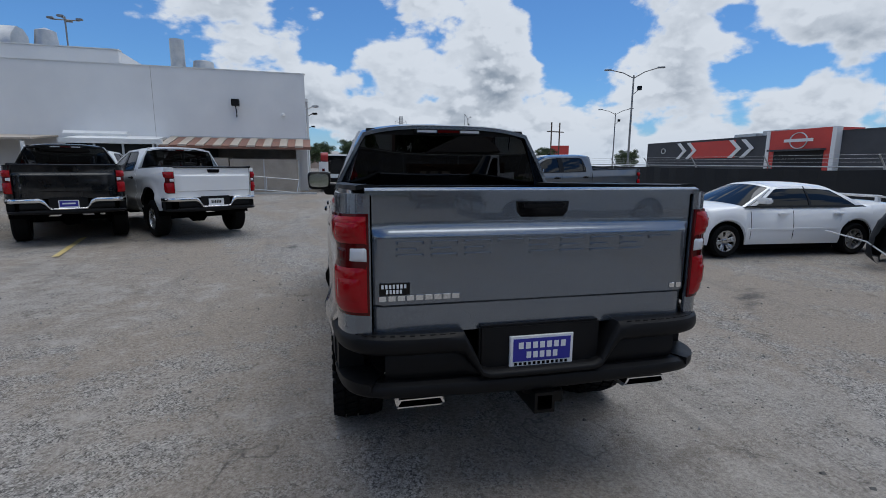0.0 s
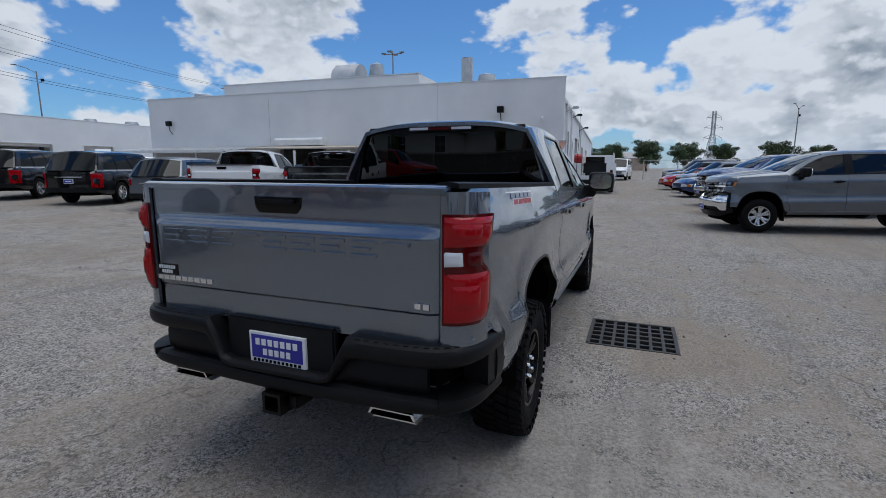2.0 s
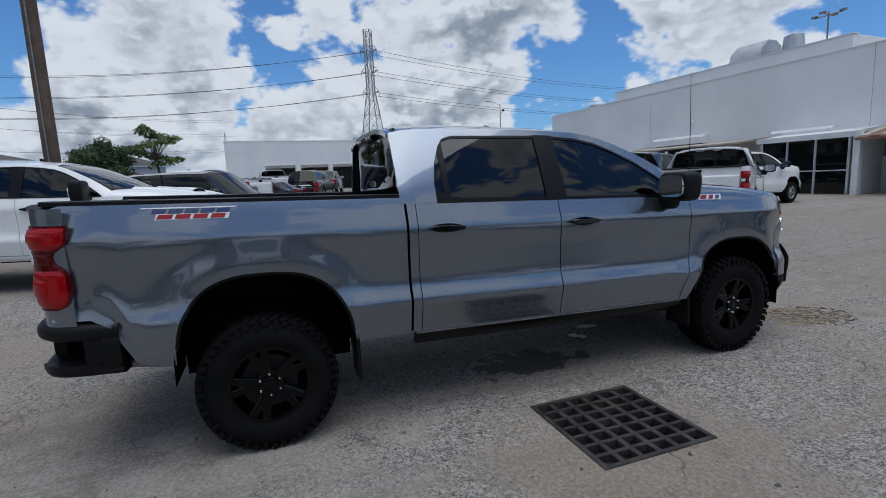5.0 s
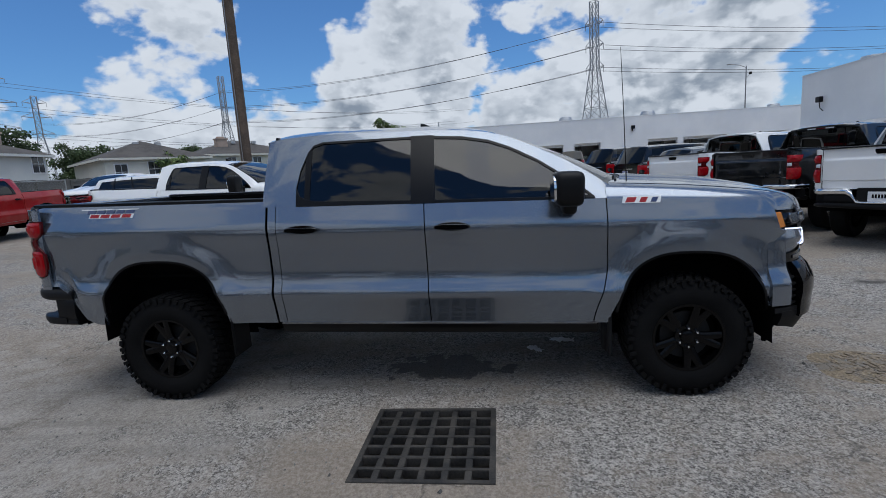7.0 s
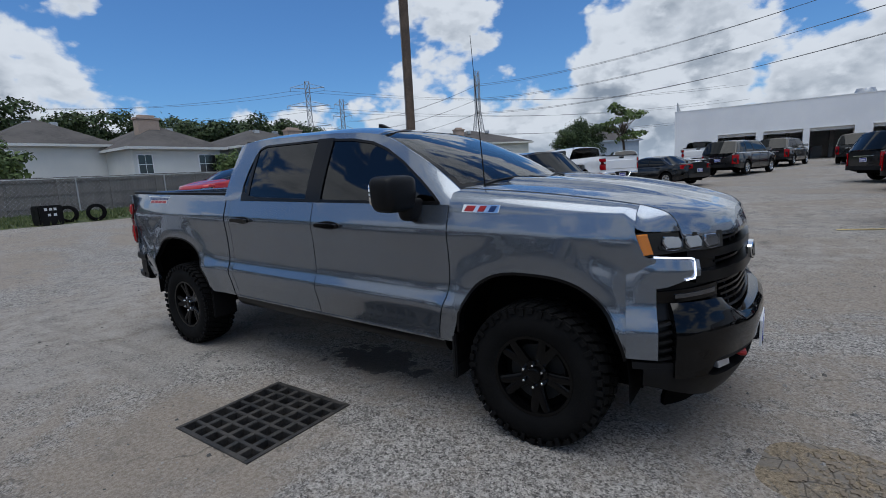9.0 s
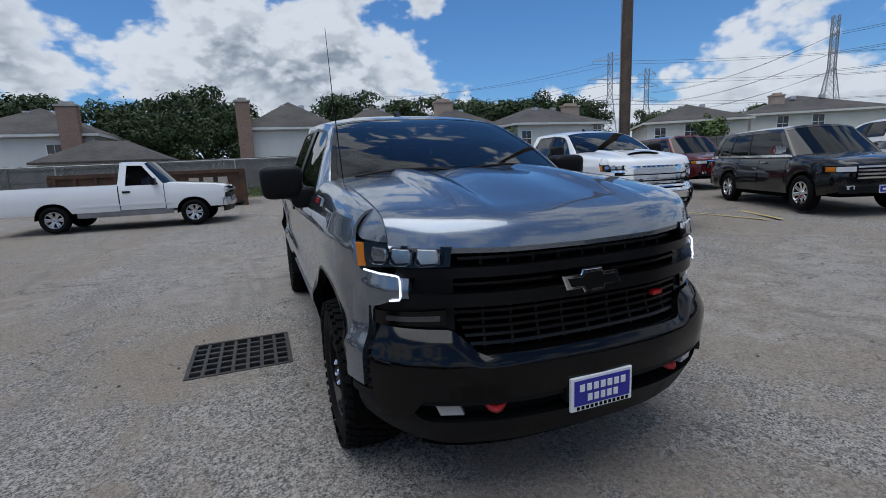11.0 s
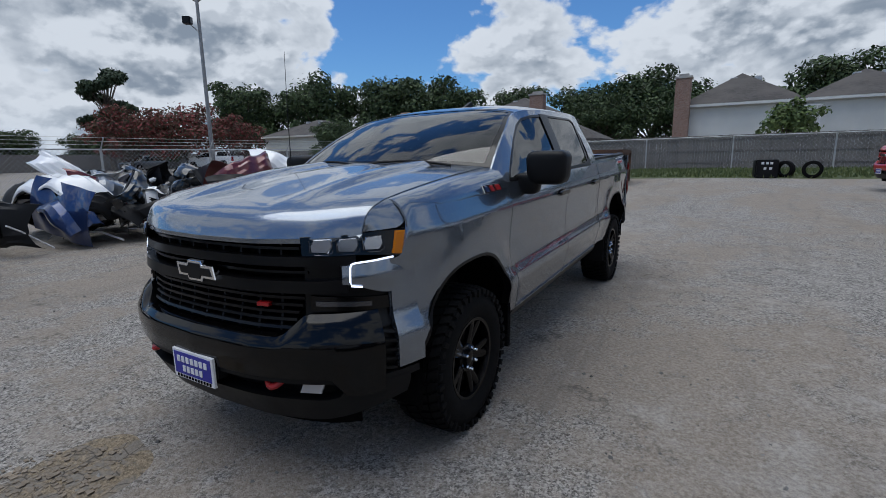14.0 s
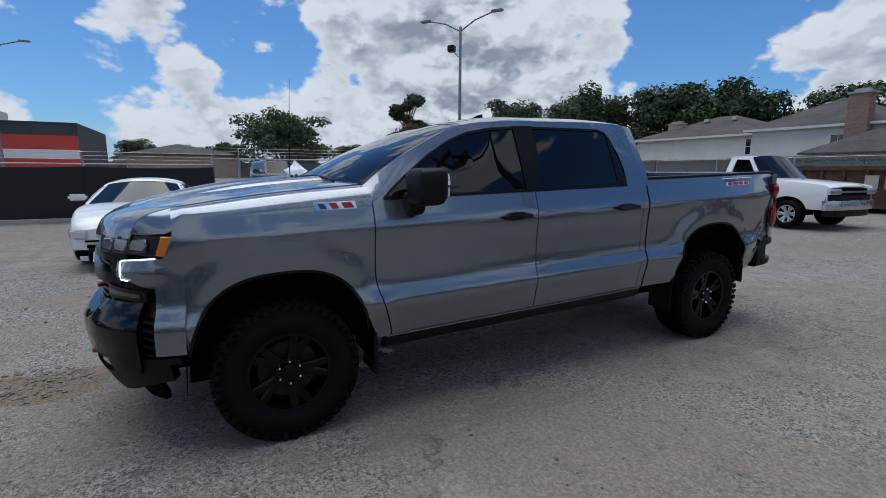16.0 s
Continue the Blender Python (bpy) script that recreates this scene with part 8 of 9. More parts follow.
def wood_fence():
    root = empty("wooden_fence", pose(0, 0, 0), "weathered grey wooden board fence along the lawn", "fence", "", "structure")
    y = -27.9
    shared = {}
    x, i = -62.0, 0
    rnd = random.Random(3)
    rest = []
    while x < 21.5:
        z = gz(x, y)
        near = -23.5 < x < 12.5
        wd = 0.138 if near else 0.6
        h = 1.86 + rnd.uniform(-0.015, 0.02)
        yy = y + rnd.uniform(-0.006, 0.006)
        if near:
            if "b" not in shared:
                bx = box(0, 0.132, 0, 0.02, 0, 1.0)
                me = bpy.data.meshes.new("board")
                me.from_pydata(bx[0], [], bx[1])
                me.materials.append(BOARD)
                shared["b"] = me
            ob = new("board", shared["b"])
            ob.parent = root
            ob.matrix_basis = Matrix.Translation((x, yy, z + 0.03)) @ Matrix.Diagonal((1, 1, h, 1))
        else:
            for k in range(4):
                rest.append(box(x + k * 0.15, x + k * 0.15 + 0.144, yy, yy + 0.02, z + 0.03, z + h + rnd.uniform(-0.02, 0.02)))
        x += wd
        i += 1
    for k in range(288):
        xb, zb = 21.5 + 0.15 * k, 0.55
        rest.append(box(xb, xb + 0.144, -33.0, -32.98, zb, zb + 1.9 + rnd.uniform(-0.02, 0.02)))
    for k in range(300):
        yb = -33.0 + 0.15 * k
        rest.append(box(64.4, 64.42, yb, yb + 0.144, 0.55, 2.45 + rnd.uniform(-0.02, 0.02)))
    far = mk("far_boards", *merge(*rest), BOARD, root, "", False)
    far["kind"] = "stuff"
    for xx in [-62 + 2.44 * k for k in range(35)]:
        z = gz(xx, y)
        mk("fence_post", *box(xx - 0.05, xx + 0.05, y + 0.02, y + 0.11, z, z + 1.8), BOARD, root)
    for h in (0.35, 1.0, 1.65):
        V, F = [], []
        for a in steps(-62, 20, 41):
            b = a + 2.0
            za, zb = gz(a, y) + h, gz(b, y) + h
            V, F = merge((V, F), ([(a, y + 0.02, za), (b, y + 0.02, zb), (b, y + 0.06, zb), (a, y + 0.06, za), (a, y + 0.02, za + 0.09), (b, y + 0.02, zb + 0.09), (b, y + 0.06, zb + 0.09), (a, y + 0.06, za + 0.09)],
                                  [(0, 1, 2, 3), (7, 6, 5, 4), (0, 4, 5, 1), (1, 5, 6, 2), (2, 6, 7, 3), (3, 7, 4, 0)]))
        mk("fence_rail", V, F, BOARD, root)


def mesh_wire(pts, z0, z1, step=0.16, r=0.0028):
    """Diagonal wires between posts standing at pts."""
    V, F = [], []
    for (xa, ya), (xb, yb) in zip(pts, pts[1:]):
        L = math.hypot(xb - xa, yb - ya)
        H = z1 - z0
        n = int(L / step)
        ux, uy = (xb - xa) / L, (yb - ya) / L
        for s in (1, -1):
            for i in range(-int(H / step), n + 1):
                a, b = i * step, i * step + H
                za, zb = (0, H) if s > 0 else (H, 0)
                ca, cb = max(0, a), min(L, b)
                if cb <= ca:
                    continue
                qa, qb = za + (zb - za) * (ca - a) / H, za + (zb - za) * (cb - a) / H
                k = len(V)
                A = (xa + ux * ca, ya + uy * ca, z0 + qa + gz(xa + ux * ca, ya + uy * ca))
                B = (xa + ux * cb, ya + uy * cb, z0 + qb + gz(xa + ux * cb, ya + uy * cb))
                for P in (A, B):
                    V += [(P[0] - uy * r, P[1] + ux * r, P[2] - r), (P[0] + uy * r, P[1] - ux * r, P[2] - r), (P[0], P[1], P[2] + r * 1.4)]
                F += [(k, k + 1, k + 4, k + 3), (k + 1, k + 2, k + 5, k + 4), (k + 2, k, k + 3, k + 5)]
    return V, F


def mesh_fence(name, pts, h, label, arms=False, screen=None, wires=True, step=0.16):
    root = empty(name, pose(0, 0, 0), label, "fence", "", "structure")
    for x, y in pts:
        z = gz(x, y)
        po = mk("post", *tube([(x, y, z), (x, y, z + h)], 0.036, 8), GALV, root)
        if arms:
            mk("arm", *tube([(x, y, z + h - 0.05), (x - 0.26, y, z + h + 0.30)], 0.022, 6), GALV, po)
    rails = []
    for (xa, ya), (xb, yb) in zip(pts, pts[1:]):
        rails.append(tube([(xa, ya, gz(xa, ya) + h - 0.03), (xb, yb, gz(xb, yb) + h - 0.03)], 0.024, 6))
    mk("top_rail", *merge(*rails), GALV, root)
    if arms:
        ws = []
        for k in range(3):
            for (xa, ya), (xb, yb) in zip(pts, pts[1:]):
                o = 0.09 * (k + 1) * 0.95
                ws.append(tube([(xa - o, ya, gz(xa, ya) + h + 0.10 * (k + 1)), (xb - o, yb, gz(xb, yb) + h + 0.10 * (k + 1))], 0.005, 4))
        mk("barbed_wire", *merge(*ws), GALV, root)
    if wires:
        w = mk("wire_mesh", *mesh_wire(pts, 0.05, h - 0.05, step), GALV, root, "", False)
        w["kind"] = "stuff"
    if screen:
        V, F = [], []
        for (xa, ya), (xb, yb) in zip(pts, pts[1:]):
            for k in range(6):
                a, b = k / 6, (k + 1) / 6
                pa, pb = (xa + (xb - xa) * a, ya + (yb - ya) * a), (xa + (xb - xa) * b, ya + (yb - ya) * b)
                sag = lambda f: -0.10 - 0.04 * math.sin(f * math.pi)
                wob = lambda f, q: 0.03 * math.sin(f * 9 + q)
                k0 = len(V)
                for p, f in ((pa, a), (pb, b)):
                    z = gz(*p)
                    for q in (0, 1, 2, 3):
                        V.append((p[0] - 0.06 + wob(f * 3 + p[1], q), p[1], z + 0.06 + (h - 0.06 + sag(f)) * q / 3))
                for q in range(3):
                    F.append((k0 + q, k0 + 4 + q, k0 + 5 + q, k0 + 1 + q))
        n = len(V)
        V += [(v[0] + 0.006, v[1], v[2]) for v in V]
        F += [tuple(i + n for i in reversed(f)) for f in F]
        mk("privacy_screen", V, F, screen, root, "black privacy cloth")
    return root


wood_fence()
SCREEN = worn("black_screen_cloth", (0.008, 0.009, 0.010), (0.020, 0.021, 0.022), 0.85, 0.8, 60, 0.3, 0, 0.01)
mesh_fence("mesh_fence", [(-24 + 4.4 * k, -26.9) for k in range(11)], 1.85, "galvanised mesh fence in front of the wooden boards", False, None, True, 0.22)
mesh_fence("security_fence", [(15.0, -17.0), (14.4, -13.6), (14.1, -10.2), (14.0, -6.6), (14.0, -3.1), (14.0, 0.9), (13.5, 1.7)], 1.85, "galvanised chain-link fence topped with barbed wire", True, None, True, 0.13)
mesh_fence("screened_fence", [(13.5, 1.7), (13.1, 5.0), (13.1, 8.5), (13.2, 12.0), (13.5, 15.5), (13.9, 19.0), (14.4, 23.0), (14.9, 27.0), (15.6, 31.0), (16.4, 35.0)], 1.64, "black-screened security fence along the lot", True, SCREEN, False)
mk("screen_kerb", *merge(*[box(12.6 + 0.03 * k, 12.8 + 0.03 * k, 1.7 + k, 2.7 + k, gz(12.7, 2 + k) - 0.1, gz(12.7, 2 + k) + 0.12) for k in range(30)]), CONCRETE)["kind"] = "structure"
tagged(bpy.data.objects["screen_kerb"], "low concrete kerb below the screened fence", "kerb", "", "structure")
# tall gate posts near the lawn
gp = empty("gate", pose(0, 0, 0), "tall galvanised gate posts with sagging mesh leaves", "gate")
for x, y, lean, h in ((16.5, -17.3, -0.09, 2.6), (16.2, -17.6, -0.07, 2.7), (15.4, -17.2, -0.03, 2.7), (15.0, -17.0, -0.08, 2.7), (18.4, -18.6, 0.04, 2.5)):
    z = gz(x, y)
    mk("gate_post", *tube([(x, y, z), (x - lean * 3, y, z + h)], 0.05, 8), GALV, gp)
for (xa, ya), (xb, yb) in (((18.4, -18.6), (16.5, -17.4)), ((16.2, -17.5), (15.4, -17.3))):
    mk("gate_leaf", *merge(tube([(xa, ya, gz(xa, ya) + 1.9), (xb, yb, gz(xb, yb) + 1.8)], 0.022, 6), tube([(xa, ya, gz(xa, ya) + 0.15), (xb, yb, gz(xb, yb) + 0.15)], 0.022, 6), mesh_wire([(xa, ya), (xb, yb)], 0.15, 1.85, 0.15)), GALV, gp)
# end of the lane
mesh_fence("mesh_fence", [(2.0, 47.0), (5.0, 46.5), (9.0, 46.0), (14.0, 45.5)], 1.9, "galvanised mesh fence and gate at the end of the lane", False, None, True, 0.3)

# ---------------------------------------------------------------- trees
BARK = worn("bark", (0.055, 0.043, 0.033), (0.12, 0.095, 0.075), 0.95, 4, 40, 0.5, 0, 0.02)


def leaf_material(name, a, b):
    m = material(name, a, 0.75)
    g = Graph(m)
    isl = g.t.nodes.new("ShaderNodeNewGeometry").outputs["Random Per Island"]
    g.color(g.mix(isl, a, b))
    return m


LEAF_OAK = leaf_material("oak_leaf", (0.016, 0.032, 0.009), (0.062, 0.098, 0.028))
LEAF_PINE = leaf_material("pine_leaf", (0.014, 0.030, 0.012), (0.040, 0.066, 0.026))
LEAF_LIGHT = leaf_material("light_leaf", (0.045, 0.075, 0.018), (0.12, 0.17, 0.045))
LEAF_MYRTLE = leaf_material("myrtle_leaf", (0.035, 0.045, 0.016), (0.20, 0.035, 0.035))


def leaf_cloud(rnd, blobs, count, size):
    """Small bent leaf sprays filling ellipsoids (x, y, z, rx, ry, rz), denser towards their rims."""
    V, F = [], []
    vol = [b[3] * b[4] * b[5] for b in blobs]
    tot = sum(vol)
    for b, v in zip(blobs, vol):
        for i in range(int(count * v / tot)):
            d = Vector((rnd.gauss(0, 1), rnd.gauss(0, 1), rnd.gauss(0, 1))).normalized()
            r = (0.35 + 0.65 * rnd.random() ** 0.45) * (1 + 0.14 * rnd.gauss(0, 1))
            if d.z < -0.5 and rnd.random() < 0.5:
                continue
            c = Vector((b[0] + d.x * b[3] * r, b[1] + d.y * b[4] * r, b[2] + d.z * b[5] * r))
            n = (d + Vector((rnd.gauss(0, 0.6), rnd.gauss(0, 0.6), rnd.gauss(0, 0.6) + 0.4))).normalized()
            t = n.cross(Vector((rnd.gauss(0, 1), rnd.gauss(0, 1), rnd.gauss(0, 1)))).normalized()
            u = n.cross(t)
            s = size * rnd.uniform(0.6, 1.35)
            k = len(V)
            V += [c - t * s, c - u * s * 0.5 + n * s * 0.15, c + t * s * 0.9, c + u * s * 0.55 + n * s * 0.1]
            F += [(k, k + 1, k + 2), (k, k + 2, k + 3)]
    return V, F


def tree(m, h, spread, seed, label, leaf=LEAF_OAK, kind="oak", count=3000, size=0.30):
    rnd = random.Random(seed)
    top = empty("tree", m, label, "tree", "trees beyond the fences")
    limbs, blobs = [], []
    trunk_h = h * (0.22 if kind == "oak" else 0.50)
    limbs.append(tube([(0, 0, -0.3), (0.05 * h * rnd.uniform(-0.4, 0.4), 0.02 * h, trunk_h * 0.5), (0.03 * h * rnd.uniform(-1, 1), 0.0, trunk_h), (0, 0, h * 0.82)], 0.030 * h, 8, True, 0.006 * h))
    n = 17 if kind == "oak" else 52
    for i in range(n):
        a = 2 * math.pi * i / n * 1.9 + rnd.uniform(-0.4, 0.4)
        if kind == "oak":
            z = h * (0.26 + 0.64 * ((i * 7) % n) / n + rnd.uniform(-0.03, 0.03))
            r = spread * rnd.uniform(0.45, 0.85) * math.sqrt(max(0.05, 1 - ((z / h - 0.50) / 0.48) ** 2))
            b = (r * math.cos(a), r * math.sin(a), z, spread * rnd.uniform(0.17, 0.34), spread * rnd.uniform(0.17, 0.34), h * rnd.uniform(0.065, 0.13))
        else:
            z = h * (0.42 + 0.55 * i / n)
            r = spread * rnd.uniform(0.25, 0.85) * math.sqrt(max(0.04, 1 - ((i / n - 0.42) / 0.62) ** 2))
            b = (r * math.cos(a), r * math.sin(a), z, spread * rnd.uniform(0.10, 0.27), spread * rnd.uniform(0.10, 0.27), h * rnd.uniform(0.025, 0.060))
        blobs.append(b)
        limbs.append(tube([(0, 0, trunk_h * rnd.uniform(0.75, 1.1)), (b[0] * 0.45, b[1] * 0.45, (trunk_h + b[2]) * 0.52), (b[0] * 0.95, b[1] * 0.95, b[2])], (0.012 if kind == "oak" else 0.005) * h, 6, True, 0.002 * h))
    if kind == "oak":
        blobs.append((0, 0, h * 0.62, spread * 0.58, spread * 0.58, h * 0.26))
    mk("trunk", *merge(*limbs), BARK, top)
    mk("crown", *leaf_cloud(rnd, blobs, count, size), leaf, top, "", False)
    return top


OAKS = [tree(pose(6.5, -58, 0.9), 11.0, 6.5, 31, "broad dark green live oak behind the houses", LEAF_OAK, "oak", 11000, 0.25),
        tree(pose(-11, -63, 0.9), 11.5, 6.0, 32, "broad dark green live oak behind the houses", LEAF_OAK, "oak", 10000, 0.25)]
for i, (x, y, s, rz) in enumerate(((13.0, -54, 0.95, 40), (25, -62, 1.1, 80), (36, -60, 1.35, 10), (45, -58, 1.4, 120), (54, -52, 1.45, 200), (63, -46, 1.3, 300), (-3.0, -62, 0.95, 150), (-19, -64, 1.1, 20), (-27, -63, 1.15, 70),
                                   (-34, -62, 1.0, 220), (-44, -60, 1.05, 260), (-52, -70, 1.1, 100), (-64, -62, 0.95, 33), (-27, -52, 0.92, 64), (-32, -50, 0.98, 140), (-37.5, -48.5, 0.92, 255), (2.5, -52, 0.8, 310), (-76, -52, 0.9, 77), (9.5, -47.5, 0.74, 12))):
    copy_thing(OAKS[i % 2], pose(x, y, 0.9, 0, 0, rz) @ Matrix.Scale(s * 0.87, 4))
PINE = tree(pose(59, -24.5, 0.4), 11.6, 3.4, 41, "tall pine with a bare trunk and open crown", LEAF_PINE, "pine", 9000, 0.20)
tree(pose(61, -8, 0.4), 9.0, 6.8, 42, "wide dark oak beyond the far lot", LEAF_OAK, "oak", 9000, 0.24)
copy_thing(OAKS[0], pose(66, -29, 0.4, 0, 0, 60) @ Matrix.Scale(0.72, 4))
copy_thing(OAKS[1], pose(86, 10, 0.4, 0, 0, 90) @ Matrix.Scale(0.55, 4))
for i, (x, y, sc) in enumerate(((70, -36, 0.62), (72, -20, 0.50), (74, -13, 0.55), (73, -2, 0.5), (75, 4, 0.46), (62, -31, 0.5), (69, -26, 0.48))):
    copy_thing(OAKS[i % 2], pose(x, y, 0.2, 0, 0, 73 * i) @ Matrix.Scale(sc, 4))
copy_thing(OAKS[0], pose(92, 2, 0.4, 0, 0, 190) @ Matrix.Scale(0.5, 4))
MYRTLE = tree(pose(49, -21.5, 0.5), 6.6, 4.4, 43, "crape myrtle with reddish flower heads", LEAF_MYRTLE, "oak", 5200, 0.17)
copy_thing(MYRTLE, pose(46.5, -25.5, 0.5, 0, 0, 130) @ Matrix.Scale(1.1, 4))
copy_thing(MYRTLE, pose(44, -29, 0.5, 0, 0, 30) @ Matrix.Scale(0.9, 4))
LIGHT = tree(pose(-5.0, -34.5, 0.9), 4.2, 2.1, 44, "light green young garden tree above the fence", LEAF_LIGHT, "oak", 1900, 0.17)
copy_thing(LIGHT, pose(-20.2, -35.5, 0.9, 0, 0, 60) @ Matrix.Scale(0.9, 4))
copy_thing(LIGHT, pose(-39.5, -30, 0.9, 0, 0, 160) @ Matrix.Scale(1.05, 4))
copy_thing(OAKS[1], pose(30.5, -30.5, 0.6, 0, 0, 210) @ Matrix.Scale(0.42, 4))
OPEN = tree(pose(-62, -14, 1.2), 8.2, 3.4, 45, "slender open-crowned tree by the service lot", LEAF_LIGHT, "pine", 1500, 0.26)
copy_thing(OAKS[0], pose(-60, -19, 1.2, 0, 0, 80) @ Matrix.Scale(0.62, 4))
for i, (x, y, s) in enumerate(((-6, 150, 0.8), (4, 158, 0.9), (14, 150, 0.8), (24, 156, 0.75), (36, 150, 0.8), (48, 160, 0.7), (-16, 165, 0.8), (64, 140, 0.7), (80, 120, 0.6), (96, 100, 0.6), (108, 70, 0.55), (112, 40, 0.5))):
    copy_thing(OAKS[i % 2], pose(x, y, 0.5, 0, 0, 47 * i) @ Matrix.Scale(s, 4))

# ---------------------------------------------------------------- poles, pylons, wires
POLE_WOOD = worn("dark_pole_wood", (0.065, 0.045, 0.032), (0.13, 0.095, 0.068), 0.9, 3, 25, 0.4, 0, 0.01)
up = empty("utility_pole", pose(-7.68, -5.71, gz(-7.68, -5.71), 0, 0, 0), "tall dark wooden utility pole among the parked cars", "utility pole")
mk("pole", *tube([(0, 0, -0.2), (-0.05, 0, 6), (-0.12, 0, 13.5)], 0.142, 14, True, 0.108), POLE_WOOD, up)
mk("guy_wire", *tube([(0.16, 0, 0.0), (0.14, 0, 9.0)], 0.012, 5), STEEL, up)
mk("cross_arm", *box(-1.3, 1.1, -0.07, 0.07, 12.7, 12.85, 0.01), POLE_WOOD, up)


def lamp_post(x, y, h, rz, label, arms=2):
    root = empty("street_lamp", pose(x, y, gz(x, y), 0, 0, rz), label, "street lamp", "lamp posts round the lots")
    mk("pole", *tube([(0, 0, -0.2), (0, 0, h)], 0.11, 10, True, 0.075), STEEL, root)
    for s in (-1, 1)[:arms]:
        arm = mk("arm", *tube([(0, 0, h - 0.25), (s * 0.9, 0, h + 0.25), (s * 2.0, 0, h + 0.55)], 0.045, 8), STEEL, root)
        mk("lamp_head", *box(min(s * 1.9, s * 2.55), max(s * 1.9, s * 2.55), -0.14, 0.14, h + 0.50, h + 0.62, 0.03), STEEL, arm)
    fl = mk("flood_lamp", *box(0.35, 0.75, -0.18, 0.18, h - 1.3, h - 0.95, 0.03), SATIN_BLACK, root)
    mk("flood_arm", *tube([(0, 0, h - 1.7), (0.5, 0, h - 1.25)], 0.03, 6), STEEL, fl)


lamp_post(21.6, -11.8, 9.4, 35, "tall dark twin-arm lamp post beyond the mesh fence")
lamp_post(25.3, 35.4, 9.4, -30, "tall dark twin-arm lamp post beyond the screened fence")
lamp_post(41, 63.7, 9.4, -30, "tall dark twin-arm lamp post in the distance")
lamp_post(41.6, 14.3, 9.4, 80, "tall dark twin-arm lamp post by the shop building")
lamp_post(-62, 60, 13.5, 10, "thin lamp post behind the service building")
lamp_post(-75, 38, 13.5, 60, "thin lamp post behind the service building", 1)
lamp_post(90, -6, 10, 60, "thin lamp post in the distance")
lamp_post(26, 95, 11, 60, "thin lamp post in the distance")
PYLON = worn("pylon_steel", (0.22, 0.23, 0.24), (0.34, 0.35, 0.36), 0.6, 1, 20, 0.05, 0.5)


def pylon(x, y, h, rz, base, arms, label):
    root = empty("pylon", pose(x, y, 1.0, 0, 0, rz), label, "transmission pylon", "pylons on the skyline")
    wid = lambda z: base * (1 - 0.78 * min(1.0, z / (h * 0.62))) / 2 + (0.0 if z < h * 0.62 else 0.0)
    levels = [h * k for k in (0, 0.13, 0.25, 0.36, 0.46, 0.55, 0.62, 0.69, 0.76, 0.83, 0.90, 1.0)]
    parts = []
    cor = lambda z: [(sx * wid(z), sy * wid(z), z) for sx, sy in ((-1, -1), (1, -1), (1, 1), (-1, 1))]
    for a, b in zip(levels, levels[1:]):
        ca, cb = cor(a), cor(b)
        for i in range(4):
            j = (i + 1) % 4
            parts += [tube([ca[i], cb[i]], 0.15, 4), tube([ca[i], cb[j]], 0.075, 4), tube([ca[j], cb[i]], 0.075, 4), tube([cb[i], cb[j]], 0.075, 4)]
    mk("tower", *merge(*parts), PYLON, root)
    for z, l in arms:
        for s in (-1, 1):
            mk("cross_arm", *merge(tube([(s * wid(z), -wid(z), z), (s * l, 0, z + 0.5)], 0.11, 4), tube([(s * wid(z), wid(z), z), (s * l, 0, z + 0.5)], 0.11, 4), tube([(s * wid(z), 0, z + 2.2), (s * l, 0, z + 0.5)], 0.09, 4),
                                    tube([(s * l, 0, z + 0.5), (s * l, 0, z - 1.2)], 0.08, 4)), PYLON, root)


pylon(-143, 29.5, 45, 55, 8.5, ((27, 2.6), (33, 2.6), (39, 2.6)), "tall narrow lattice power pylon")
pylon(-150, -177, 46, -42, 9, ((26, 9.5), (35, 9.5), (43, 7.5)), "wide-armed lattice power pylon")
pylon(-188, -195, 44, -40, 9, ((28, 5.0), (35, 5.0), (41, 4.0)), "lattice power pylon on the skyline")
pylon(-189, -110, 45, 50, 8.5, ((27, 2.6), (33, 2.6), (39, 2.6)), "tall narrow lattice power pylon")
pylon(42, 330, 34, 10, 8, ((18, 5), (24, 5), (30, 4)), "distant lattice power pylon")
WIRE = material("wire", (0.05, 0.05, 0.055), 0.6)


def wire(a, b, sag, r=0.055):
    a, b = Vector(a), Vector(b)
    pts = [a.lerp(b, k / 16) - Vector((0, 0, 4 * sag * (k / 16) * (1 - k / 16))) for k in range(17)]
    return tube(pts, r, 4, False)


wires = []
for z in (28, 34, 40):
    for s in (-2.4, 2.4):
        o = Vector((s * 0.57, s * 0.82, 0))
        p1 = Vector((-143, 29.5, z)) + o
        wires += [wire(p1, Vector((-189, -110, z)) + o, 4.0), wire(p1, Vector((-215, 250, z + 8)) + o, 5.0), wire(Vector((-189, -110, z)) + o, Vector((-230, -235, z)) + o, 4.0)]
for z, l in ((26, 9), (35, 9), (43, 7)):
    for s in (-1, 1):
        o = Vector((s * l * 0.74, s * l * -0.67, 0))
        wires += [wire(Vector((-150, -177, z)) + o, Vector((-60, -290, z)) + o, 4.0), wire(Vector((-150, -177, z)) + o, Vector((-330, -20, z)) + o, 6.0)]
pw = empty("power_lines", pose(0, 0, 0), "thin power lines strung between the pylons", "power lines")
for i, w in enumerate(wires):
    mk("wire", *w, WIRE, pw)
